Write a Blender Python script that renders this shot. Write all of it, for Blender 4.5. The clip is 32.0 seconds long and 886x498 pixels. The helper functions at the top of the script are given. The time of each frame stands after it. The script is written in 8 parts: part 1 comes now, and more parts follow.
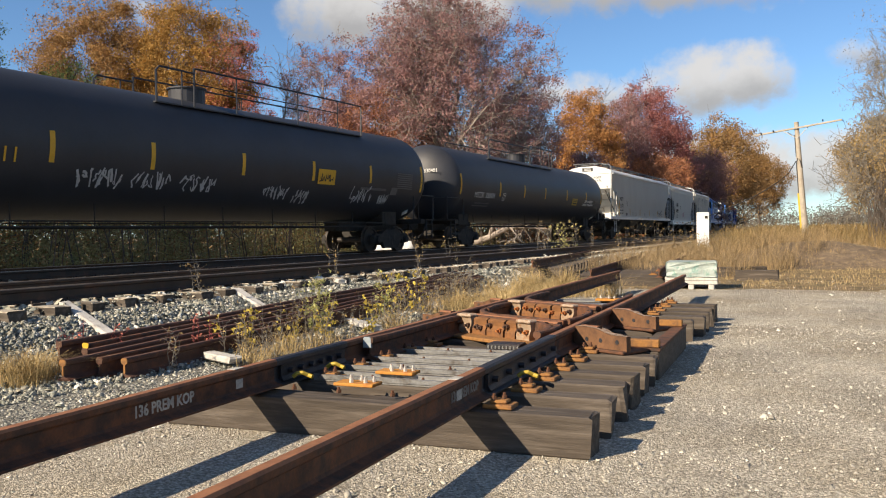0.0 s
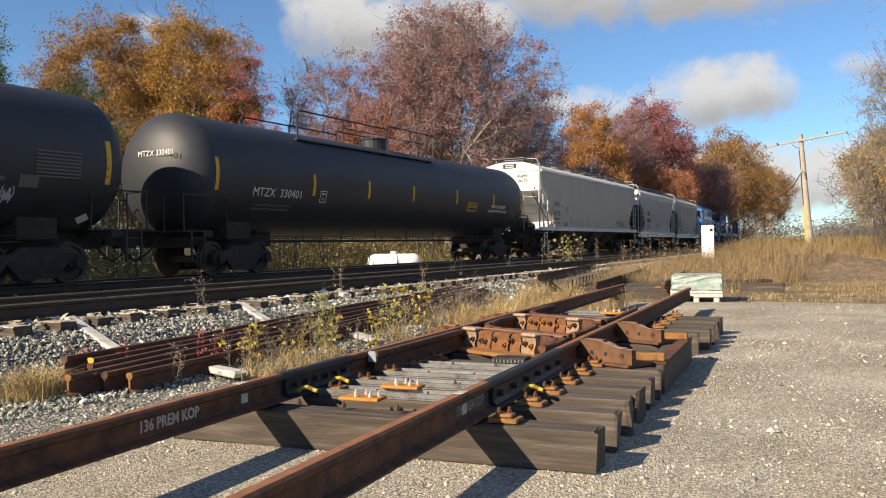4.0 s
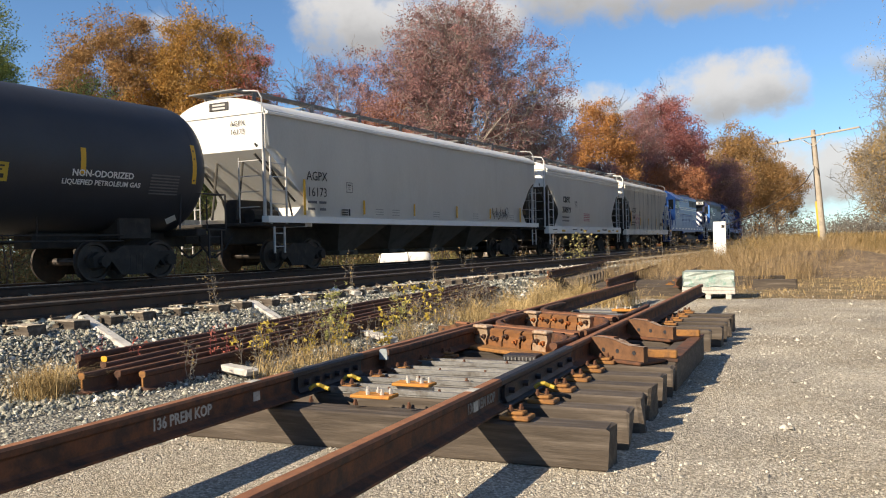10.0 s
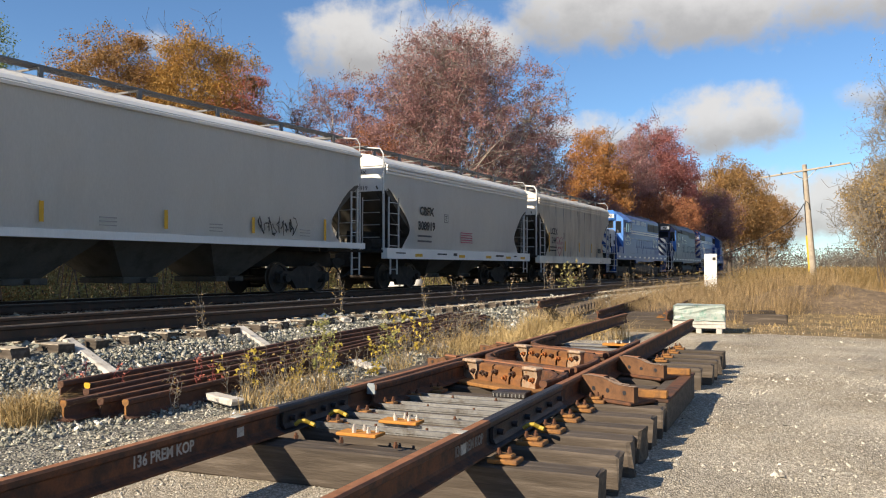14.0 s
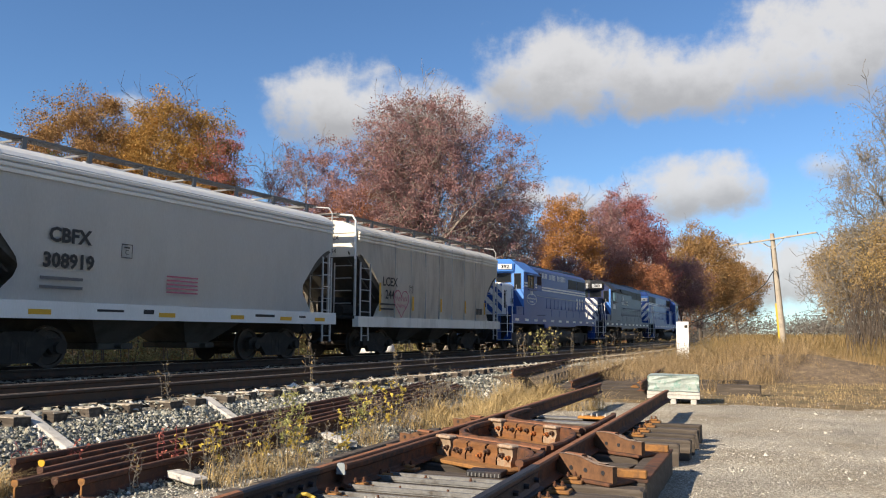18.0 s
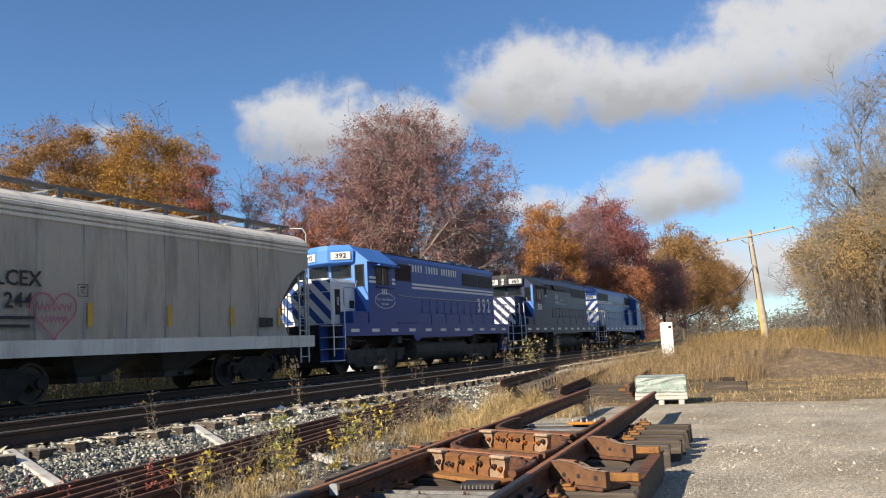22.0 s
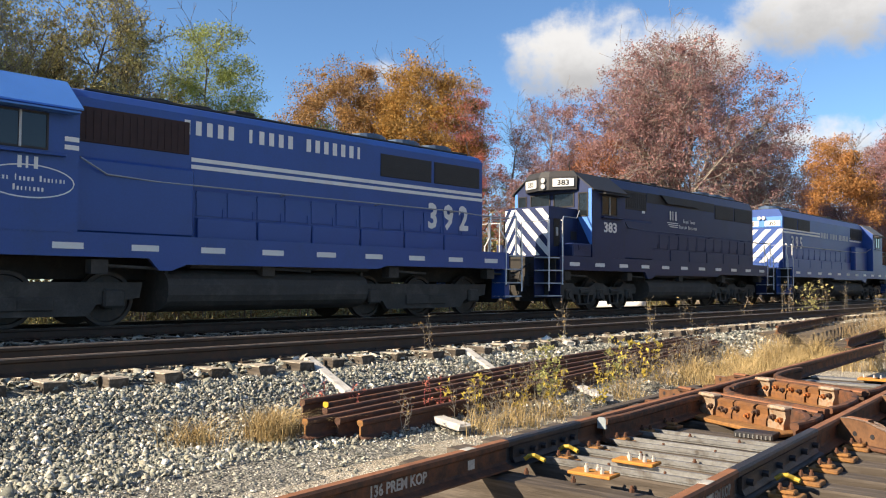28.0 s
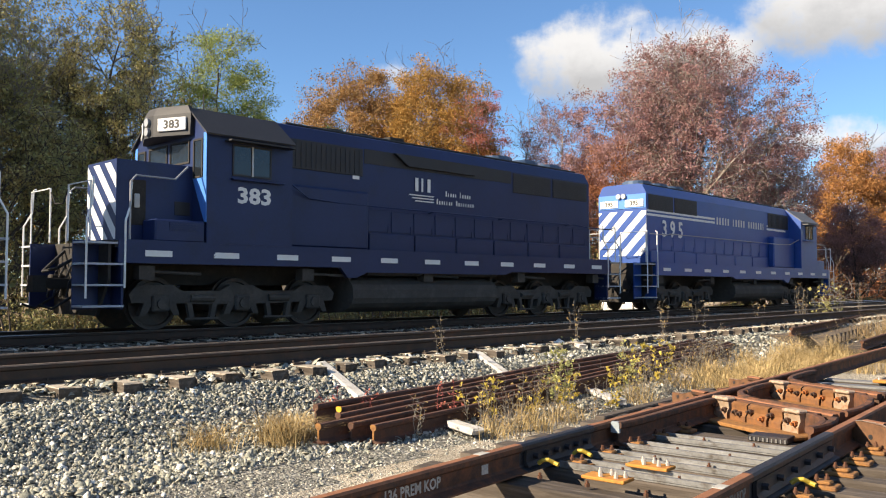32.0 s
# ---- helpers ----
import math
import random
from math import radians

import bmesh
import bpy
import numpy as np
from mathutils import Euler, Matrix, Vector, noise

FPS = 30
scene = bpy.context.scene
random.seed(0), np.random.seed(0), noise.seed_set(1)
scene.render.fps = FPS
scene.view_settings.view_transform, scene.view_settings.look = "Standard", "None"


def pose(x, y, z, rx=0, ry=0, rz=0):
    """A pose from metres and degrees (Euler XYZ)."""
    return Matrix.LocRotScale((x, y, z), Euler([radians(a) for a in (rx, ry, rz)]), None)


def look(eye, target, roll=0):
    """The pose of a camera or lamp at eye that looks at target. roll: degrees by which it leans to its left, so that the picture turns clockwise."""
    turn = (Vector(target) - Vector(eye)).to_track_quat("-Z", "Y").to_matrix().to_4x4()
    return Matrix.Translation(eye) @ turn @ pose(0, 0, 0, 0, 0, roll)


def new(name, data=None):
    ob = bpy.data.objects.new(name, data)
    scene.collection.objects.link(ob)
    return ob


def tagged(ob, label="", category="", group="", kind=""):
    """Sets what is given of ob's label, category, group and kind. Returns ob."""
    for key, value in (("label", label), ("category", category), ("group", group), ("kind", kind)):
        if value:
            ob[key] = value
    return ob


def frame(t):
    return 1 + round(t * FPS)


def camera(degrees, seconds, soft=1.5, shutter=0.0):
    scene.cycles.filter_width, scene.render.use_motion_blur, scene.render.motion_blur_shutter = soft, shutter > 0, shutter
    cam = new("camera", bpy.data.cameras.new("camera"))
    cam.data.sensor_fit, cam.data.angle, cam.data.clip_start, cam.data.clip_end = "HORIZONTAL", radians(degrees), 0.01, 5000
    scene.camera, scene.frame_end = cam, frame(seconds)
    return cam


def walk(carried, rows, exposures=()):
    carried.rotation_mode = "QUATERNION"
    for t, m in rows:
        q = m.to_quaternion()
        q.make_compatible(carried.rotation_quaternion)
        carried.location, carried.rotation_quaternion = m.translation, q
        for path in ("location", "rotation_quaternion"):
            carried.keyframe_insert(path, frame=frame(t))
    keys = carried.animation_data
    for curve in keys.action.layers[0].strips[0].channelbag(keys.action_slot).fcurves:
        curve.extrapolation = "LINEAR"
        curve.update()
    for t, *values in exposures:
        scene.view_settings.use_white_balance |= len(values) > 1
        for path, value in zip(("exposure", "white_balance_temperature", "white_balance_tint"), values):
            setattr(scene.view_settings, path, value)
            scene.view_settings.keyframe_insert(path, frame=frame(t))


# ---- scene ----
cam = camera(56.31, 32.0, 1.1)
PATH = [
    (0, (0.004, -0.009, 1.330), (-5.123, 8.574, 1.129), -0.89),
    (0.5, (0.004, -0.008, 1.330), (-5.132, 8.570, 1.148), -0.89),
    (1, (0.004, -0.012, 1.332), (-5.139, 8.563, 1.244), -0.91),
    (1.5, (0.011, -0.024, 1.332), (-5.136, 8.550, 1.259), -0.95),
    (2, (0.008, -0.017, 1.335), (-5.148, 8.551, 1.265), -1.00),
    (2.5, (0.008, -0.017, 1.333), (-5.151, 8.549, 1.267), -1.05),
    (3, (0.005, -0.013, 1.332), (-5.157, 8.552, 1.276), -1.05),
    (3.5, (0.009, -0.016, 1.332), (-5.156, 8.547, 1.298), -1.06),
    (5.5, (0.004, -0.004, 1.333), (-5.212, 8.528, 1.284), -1.14),
    (6, (0.000, 0.000, 1.330), (-5.225, 8.526, 1.286), -1.20),
    (6.5, (0.000, -0.001, 1.330), (-5.233, 8.520, 1.286), -1.21),
    (7, (0.003, -0.004, 1.336), (-5.239, 8.512, 1.292), -1.28),
    (7.5, (0.007, -0.016, 1.334), (-5.241, 8.496, 1.298), -1.23),
    (8, (0.011, -0.035, 1.336), (-5.235, 8.479, 1.291), -1.25),
    (8.5, (0.011, -0.021, 1.334), (-5.250, 8.483, 1.282), -1.29),
    (9, (0.009, -0.017, 1.336), (-5.258, 8.483, 1.276), -1.30),
    (9.5, (0.009, -0.015, 1.334), (-5.267, 8.479, 1.274), -1.36),
    (10, (0.008, -0.016, 1.332), (-5.276, 8.473, 1.271), -1.33),
    (10.5, (0.008, -0.015, 1.334), (-5.284, 8.470, 1.272), -1.37),
    (11, (0.007, -0.016, 1.335), (-5.292, 8.464, 1.276), -1.32),
    (11.5, (0.006, -0.016, 1.331), (-5.301, 8.459, 1.283), -1.29),
    (12, (0.008, -0.012, 1.334), (-5.300, 8.463, 1.281), -1.18),
    (12.5, (0.014, -0.018, 1.336), (-5.250, 8.484, 1.281), -1.41),
    (13, (0.010, -0.011, 1.335), (-5.208, 8.520, 1.285), -1.39),
    (13.5, (0.004, -0.006, 1.352), (-5.213, 8.526, 1.314), -0.80),
    (14, (-0.020, 0.032, 1.422), (-5.213, 8.575, 1.646), 0.04),
    (14.5, (-0.050, 0.086, 1.465), (-5.188, 8.647, 2.026), 0.60),
    (16.5, (-0.076, 0.148, 1.503), (-5.081, 8.756, 2.426), 2.58),
    (17, (-0.084, 0.164, 1.498), (-5.068, 8.781, 2.458), 2.47),
    (17.5, (-0.103, 0.168, 1.493), (-5.066, 8.802, 2.402), 0.74),
    (18, (-0.106, 0.138, 1.507), (-4.990, 8.807, 2.503), 0.40),
    (18.5, (-0.113, 0.115, 1.506), (-4.849, 8.843, 2.683), 0.47),
    (19, (-0.114, 0.110, 1.501), (-4.837, 8.846, 2.679), 0.34),
    (19.5, (-0.110, 0.109, 1.505), (-4.842, 8.841, 2.675), 0.06),
    (20, (-0.100, 0.110, 1.500), (-4.826, 8.846, 2.660), -1.28),
    (20.5, (-0.094, 0.126, 1.509), (-4.829, 8.854, 2.689), -2.54),
    (21, (-0.083, 0.139, 1.510), (-4.788, 8.886, 2.667), -3.59),
    (21.5, (-0.094, 0.131, 1.508), (-4.756, 8.902, 2.659), -3.34),
    (22, (-0.104, 0.131, 1.510), (-4.775, 8.898, 2.660), -2.78),
    (22.5, (-0.123, 0.141, 1.504), (-4.821, 8.902, 2.587), -1.98),
    (23, (-0.133, 0.139, 1.497), (-5.036, 8.841, 1.989), -0.87),
    (23.5, (-0.142, 0.135, 1.495), (-5.600, 8.503, 1.917), -0.28),
    (24, (-0.148, 0.130, 1.499), (-5.765, 8.393, 1.921), 0.06),
    (24.5, (-0.157, 0.121, 1.503), (-6.039, 8.196, 1.931), 0.19),
    (25, (-0.161, 0.120, 1.511), (-6.376, 7.942, 1.947), 0.29),
    (25.5, (-0.174, 0.117, 1.510), (-6.657, 7.718, 1.942), 0.53),
    (26, (-0.183, 0.114, 1.510), (-6.848, 7.558, 1.923), 0.56),
    (26.5, (-0.188, 0.115, 1.512), (-7.386, 7.045, 1.916), 0.74),
    (28.5, (-0.192, 0.113, 1.522), (-7.438, 6.992, 1.941), 0.16),
    (29, (-0.193, 0.113, 1.529), (-7.509, 6.918, 1.941), 0.18),
    (29.5, (-0.195, 0.111, 1.530), (-7.503, 6.924, 1.943), 0.17),
    (30, (-0.194, 0.109, 1.528), (-7.502, 6.923, 1.950), 0.17),
    (30.5, (-0.192, 0.108, 1.527), (-7.499, 6.921, 1.960), 0.12),
    (31, (-0.195, 0.102, 1.531), (-7.497, 6.921, 1.963), 0.16),
    (31.5, (-0.187, 0.101, 1.529), (-7.482, 6.926, 1.971), 0.11),
    (32, (-0.189, 0.100, 1.528), (-7.505, 6.902, 1.982), 0.07),
]
walk(cam, [(t, look(eye, target, roll)) for t, eye, target, roll in PATH], [(0, 0.80, 7050, 10), (13, 0.84, 7050, 10), (17, 0.81, 6800, 10), (22, 0.79, 6750, 10), (25, 0.86, 6850, 10), (26, 1.05, 7000, 10), (28.5, 1.14, 7100, 10), (32, 1.20, 7100, 10)])

# ---- sky, sun, exposure ----
SUN_WAY = Vector((-0.65, -1.6, 1.0)).normalized()
world = bpy.data.worlds.new("sky")
scene.world = world
world.use_nodes = True


def sky_nodes():
    nt = world.node_tree
    nt.nodes.clear()
    N, L = nt.nodes.new, nt.links.new
    out, bg = N("ShaderNodeOutputWorld"), N("ShaderNodeBackground")
    sky = N("ShaderNodeTexSky")
    sky.sky_type, sky.sun_disc = "NISHITA", False
    sky.sun_elevation = math.asin(SUN_WAY.z)
    sky.sun_rotation = math.atan2(SUN_WAY.x, SUN_WAY.y)
    sky.altitude = 1200
    sky.air_density, sky.dust_density, sky.ozone_density = 1.0, 0.25, 3.0
    co = N("ShaderNodeTexCoord")
    sep = N("ShaderNodeSeparateXYZ")
    L(co.outputs["Generated"], sep.inputs[0])

    def m(op, a, b=0.0, c=None):
        n = N("ShaderNodeMath")
        n.operation = op
        for k, v in enumerate((a, b) if c is None else (a, b, c)):
            if isinstance(v, (int, float)):
                n.inputs[k].default_value = v
            else:
                L(v, n.inputs[k])
        return n.outputs[0]

    # bearing to the left of +y and height, in degrees
    az = m("MULTIPLY", m("ARCTAN2", m("MULTIPLY", sep.outputs[0], -1.0), sep.outputs[1]), 57.296)
    el = m("MULTIPLY", m("ARCSINE", sep.outputs[2]), 57.296)

    def fbm(scale, detail, rough, sx=1.0, sy=1.0):
        comb = N("ShaderNodeCombineXYZ")
        L(m("MULTIPLY", az, sx), comb.inputs[0])
        L(m("MULTIPLY", el, sy), comb.inputs[1])
        no = N("ShaderNodeTexNoise")
        no.inputs["Scale"].default_value, no.inputs["Detail"].default_value, no.inputs["Roughness"].default_value = scale, detail, rough
        L(comb.outputs[0], no.inputs["Vector"])
        return no.outputs["Fac"]

    n1, n2 = fbm(0.085, 7.0, 0.58, 0.75, 1.6), fbm(0.35, 6.0, 0.6)
    # cumulus masses: bearing, height, half-width, half-height
    total, weight, depth = None, 0.0, 0.0
    for a, e, w, h, k in CLOUDS:
        da, de = m("DIVIDE", m("SUBTRACT", az, a), w), m("DIVIDE", m("SUBTRACT", el, e), h)
        d2 = m("ADD", m("MULTIPLY", da, da), m("MULTIPLY", de, de))
        blob = m("SUBTRACT", float(k), d2)
        total = blob if total is None else m("MAXIMUM", total, blob)
        share = m("MAXIMUM", blob, 0.0)
        weight = m("ADD", weight, share)
        depth = m("SUBTRACT", depth, m("MULTIPLY", share, de))
    # away from the masses a loose field of the same clouds
    total = m("MAXIMUM", total, m("MULTIPLY", m("SUBTRACT", n1, 0.74), 5.0))
    dens = m("ADD", total, m("ADD", m("MULTIPLY", m("SUBTRACT", n1, 0.5), 1.5), m("MULTIPLY", m("SUBTRACT", n2, 0.5), 1.9)))
    fac = N("ShaderNodeMapRange")
    fac.interpolation_type = "SMOOTHSTEP"
    fac.inputs["From Min"].default_value, fac.inputs["From Max"].default_value = 0.0, 0.85
    L(dens, fac.inputs["Value"])
    shade = N("ShaderNodeMapRange")
    shade.interpolation_type = "SMOOTHSTEP"
    shade.inputs["From Min"].default_value, shade.inputs["From Max"].default_value = -0.35, 0.75
    shade.inputs["To Min"].default_value, shade.inputs["To Max"].default_value = 1.0, 0.6
    base = m("DIVIDE", depth, m("MAXIMUM", weight, 0.25))
    L(m("ADD", base, m("ADD", m("MULTIPLY", m("SUBTRACT", n1, 0.5), 1.6), m("MULTIPLY", m("SUBTRACT", n2, 0.5), 1.0))), shade.inputs["Value"])
    cloud = N("ShaderNodeMix")
    cloud.data_type = "RGBA"
    cloud.blend_type = "MULTIPLY"
    cloud.inputs["Factor"].default_value = 1.0
    cloud.inputs[6].default_value = CLOUD_COLOR
    L(shade.outputs[0], cloud.inputs[7])
    mix = N("ShaderNodeMix")
    mix.data_type = "RGBA"
    L(m("MULTIPLY", fac.outputs[0], 0.93), mix.inputs["Factor"])
    tint = N("ShaderNodeMix")
    tint.data_type, tint.blend_type = "RGBA", "MULTIPLY"
    tint.inputs["Factor"].default_value = 1.0
    L(sky.outputs[0], tint.inputs[6])
    tint.inputs[7].default_value = (0.68, 0.88, 1.05, 1)
    L(tint.outputs[2], mix.inputs[6])
    L(cloud.outputs[2], mix.inputs[7])
    L(mix.outputs[2], bg.inputs[0])
    bg.inputs[1].default_value = SKY_STRENGTH
    L(bg.outputs[0], out.inputs[0])


SKY_STRENGTH = 0.085
CLOUD_COLOR = (5.0, 5.05, 5.2, 1)
CLOUDS = [(37, 15.5, 5.8, 3.6, 1), (31, 15.0, 6.5, 2.8, 1), (21, 17.5, 7, 4.0, 1), (12, 16.8, 11, 3.2, 1), (3, 18, 9, 4.5, 1), (20.5, 9.2, 4.6, 1.9, 0.9), (13.0, 9.7, 6.8, 2.7, 1.0), (50.5, 14.3, 3.6, 2.0, 0.35),
          (4.5, 10.5, 4.0, 1.6, 0.35), (9, 3.6, 16, 3.0, 1.0), (16, 5.2, 6, 1.6, 0.6)]
# same broken cumulus added over the unseen sky, to raise the fill light
drift = random.Random(12)
CLOUDS += [(az + drift.uniform(-7, 7), el + drift.uniform(-5, 5), drift.uniform(12, 20), drift.uniform(5, 9), 1)
           for az, el in ((-16, 20), (-40, 24), (-62, 36), (-85, 22), (-110, 40), (-140, 25), (-168, 36), (150, 24), (118, 38), (92, 20), (72, 42), (-30, 52), (-95, 62), (30, 58))]
sky_nodes()
sun = new("sun", bpy.data.lights.new("sun", "SUN"))
sun.data.energy, sun.data.angle, sun.data.color = 5.0, radians(0.53), (1.0, 0.875, 0.71)
sun.matrix_world = look((0, 0, 60), Vector((0, 0, 60)) - SUN_WAY)
scene.view_settings.exposure = 0.68

# ---- materials ----


def material(name, color, rough=0.7, metal=0.0, spread=0.25, scale=6.0, bump=0.3, bump_scale=40.0, other=None, other_at=(0.5, 0.7), spec=0.5,
             island=0.0, coords="Object", bump_distance=0.02, piece=0.0, runs=0.0):
    """A surface with variation at two scales: a slow drift, a fine grain, and an optional second colour in patches."""
    mat = bpy.data.materials.new(name)
    mat.use_nodes = True
    nt = mat.node_tree
    N, L = nt.nodes.new, nt.links.new
    bsdf = nt.nodes["Principled BSDF"]
    co = N("ShaderNodeTexCoord")
    src = co.outputs[coords]
    if runs:
        # dirt drawn out down the sides
        drawn = N("ShaderNodeMapping")
        drawn.inputs["Scale"].default_value = runs if isinstance(runs, tuple) else (1, 1, runs)
        L(src, drawn.inputs["Vector"])
        src = drawn.outputs[0]

    def noise_tex(s, detail=6.0, r=0.6):
        n = N("ShaderNodeTexNoise")
        n.inputs["Scale"].default_value, n.inputs["Detail"].default_value, n.inputs["Roughness"].default_value = s, detail, r
        L(src, n.inputs["Vector"])
        return n.outputs["Fac"]

    slow, fine = noise_tex(scale), noise_tex(bump_scale, 5.0, 0.65)
    both = N("ShaderNodeMix")
    both.inputs["Factor"].default_value = 0.45
    L(slow, both.inputs[2])
    L(fine, both.inputs[3])
    ramp = N("ShaderNodeMapRange")
    ramp.inputs["From Min"].default_value, ramp.inputs["From Max"].default_value = 0.3, 0.7
    ramp.inputs["To Min"].default_value, ramp.inputs["To Max"].default_value = 1 - spread, 1 + spread
    L(both.outputs[0], ramp.inputs["Value"])
    value = ramp.outputs[0]
    for amount, node, socket in ((island, "ShaderNodeNewGeometry", "Random Per Island"), (piece, "ShaderNodeObjectInfo", "Random")):
        if amount:
            g = N(node)
            r2 = N("ShaderNodeMapRange")
            r2.inputs["To Min"].default_value, r2.inputs["To Max"].default_value = 1 - amount, 1 + amount
            L(g.outputs[socket], r2.inputs["Value"])
            mu = N("ShaderNodeMath")
            mu.operation = "MULTIPLY"
            L(value, mu.inputs[0])
            L(r2.outputs[0], mu.inputs[1])
            value = mu.outputs[0]
    base = N("ShaderNodeMix")
    base.data_type = "RGBA"
    base.inputs[6].default_value = (*color, 1)
    base.inputs[7].default_value = (*(other or color), 1)
    if other:
        pick = N("ShaderNodeMapRange")
        pick.inputs["From Min"].default_value, pick.inputs["From Max"].default_value = other_at
        L(noise_tex(scale * 1.7, 8.0, 0.68), pick.inputs["Value"])
        L(pick.outputs[0], base.inputs["Factor"])
    else:
        base.inputs["Factor"].default_value = 0.0
    tone = N("ShaderNodeMix")
    tone.data_type, tone.blend_type = "RGBA", "MULTIPLY"
    tone.inputs["Factor"].default_value = 1.0
    L(base.outputs[2], tone.inputs[6])
    L(value, tone.inputs[7])
    L(tone.outputs[2], bsdf.inputs["Base Color"])
    bsdf.inputs["Metallic"].default_value = metal
    bsdf.inputs["Specular IOR Level"].default_value = spec
    rr = N("ShaderNodeMapRange")
    rr.inputs["To Min"].default_value, rr.inputs["To Max"].default_value = max(0.02, rough - 0.12), min(1.0, rough + 0.12)
    L(fine, rr.inputs["Value"])
    L(rr.outputs[0], bsdf.inputs["Roughness"])
    if bump:
        bp = N("ShaderNodeBump")
        bp.inputs["Strength"].default_value, bp.inputs["Distance"].default_value = bump, bump_distance
        L(fine, bp.inputs["Height"])
        L(bp.outputs[0], bsdf.inputs["Normal"])
    return mat


M = {}
def stony(name, dark, pale, cell, slow=0.5, drift=0.25, bump=0.8, distance=0.015, dust=(1, 1, 1)):
    """Crushed stone: cells of uneven tone with dark joints, fine grit between, and a slow drift over metres."""
    mat = bpy.data.materials.new(name)
    mat.use_nodes = True
    nt = mat.node_tree
    N, L = nt.nodes.new, nt.links.new
    bsdf = nt.nodes["Principled BSDF"]
    co = N("ShaderNodeTexCoord").outputs["Object"]
    warp = N("ShaderNodeTexNoise")
    warp.inputs["Scale"].default_value = cell * 0.6
    L(co, warp.inputs["Vector"])
    push = N("ShaderNodeVectorMath")
    push.operation = "MULTIPLY_ADD"
    L(warp.outputs["Color"], push.inputs[0])
    push.inputs[1].default_value = (0.7 / cell,) * 3
    L(co, push.inputs[2])
    tone, height = None, None
    for k, s in ((0.62, cell), (0.38, cell * 2.3)):
        vo = N("ShaderNodeTexVoronoi")
        vo.inputs["Scale"].default_value = s
        L(push.outputs[0], vo.inputs["Vector"])
        grey = N("ShaderNodeSeparateColor")
        L(vo.outputs["Color"], grey.inputs[0])
        pw = N("ShaderNodeMath")
        pw.operation, pw.inputs[1].default_value = "POWER", 1.15
        L(grey.outputs[0], pw.inputs[0])
        joint = N("ShaderNodeMapRange")
        joint.inputs["From Min"].default_value, joint.inputs["From Max"].default_value = 0.25, 0.75
        joint.inputs["To Min"].default_value, joint.inputs["To Max"].default_value = 1.0, 0.35
        L(vo.outputs["Distance"], joint.inputs["Value"])
        mu = N("ShaderNodeMath")
        mu.operation = "MULTIPLY"
        L(pw.outputs[0], mu.inputs[0])
        L(joint.outputs[0], mu.inputs[1])
        for which, out in ((0, mu.outputs[0]), (1, joint.outputs[0])):
            ad = N("ShaderNodeMath")
            ad.operation, ad.inputs[1].default_value = "MULTIPLY_ADD", k
            L(out, ad.inputs[0])
            prev = (tone, height)[which]
            if prev is None:
                ad.inputs[2].default_value = 0.0
            else:
                L(prev, ad.inputs[2])
            if which:
                height = ad.outputs[0]
            else:
                tone = ad.outputs[0]
    mix = N("ShaderNodeMix")
    mix.data_type = "RGBA"
    mix.inputs[6].default_value, mix.inputs[7].default_value = (*dark, 1), (*pale, 1)
    L(tone, mix.inputs["Factor"])
    no = N("ShaderNodeTexNoise")
    no.inputs["Scale"].default_value, no.inputs["Detail"].default_value = slow, 6.0
    L(co, no.inputs["Vector"])
    rg = N("ShaderNodeMapRange")
    rg.inputs["From Min"].default_value, rg.inputs["From Max"].default_value = 0.32, 0.68
    rg.inputs["To Min"].default_value, rg.inputs["To Max"].default_value = 1 - drift, 1 + drift
    L(no.outputs["Fac"], rg.inputs["Value"])
    tint = N("ShaderNodeMix")
    tint.data_type, tint.blend_type = "RGBA", "MULTIPLY"
    tint.inputs["Factor"].default_value = 1.0
    L(mix.outputs[2], tint.inputs[6])
    L(rg.outputs[0], tint.inputs[7])
    # sandy patches where the stone is worn to dust
    patch, where, sandy = N("ShaderNodeTexNoise"), N("ShaderNodeMapRange"), N("ShaderNodeMix")
    patch.inputs["Scale"].default_value, patch.inputs["Detail"].default_value, patch.inputs["Roughness"].default_value = slow * 0.45, 9.0, 0.7
    L(co, patch.inputs["Vector"])
    where.inputs["From Min"].default_value, where.inputs["From Max"].default_value = 0.44, 0.66
    L(patch.outputs["Fac"], where.inputs["Value"])
    sandy.data_type, sandy.blend_type = "RGBA", "MULTIPLY"
    L(where.outputs[0], sandy.inputs["Factor"])
    L(tint.outputs[2], sandy.inputs[6])
    sandy.inputs[7].default_value = (*dust, 1)
    L(sandy.outputs[2], bsdf.inputs["Base Color"])
    bsdf.inputs["Roughness"].default_value, bsdf.inputs["Specular IOR Level"].default_value = 0.95, 0.2
    bp = N("ShaderNodeBump")
    bp.inputs["Strength"].default_value, bp.inputs["Distance"].default_value = bump, distance
    L(height, bp.inputs["Height"])
    L(bp.outputs[0], bsdf.inputs["Normal"])
    return mat


M["gravel"] = stony("gravel", (0.16, 0.14, 0.106), (0.90, 0.825, 0.69), 62.0, 0.8, 0.2, 1.0, 0.014, (0.92, 0.87, 0.78))
M["pebble"] = material("pebble", (0.42, 0.39, 0.33), 0.9, 0, 0.2, 8, 0.3, 60, None, spec=0.3, island=0.45)


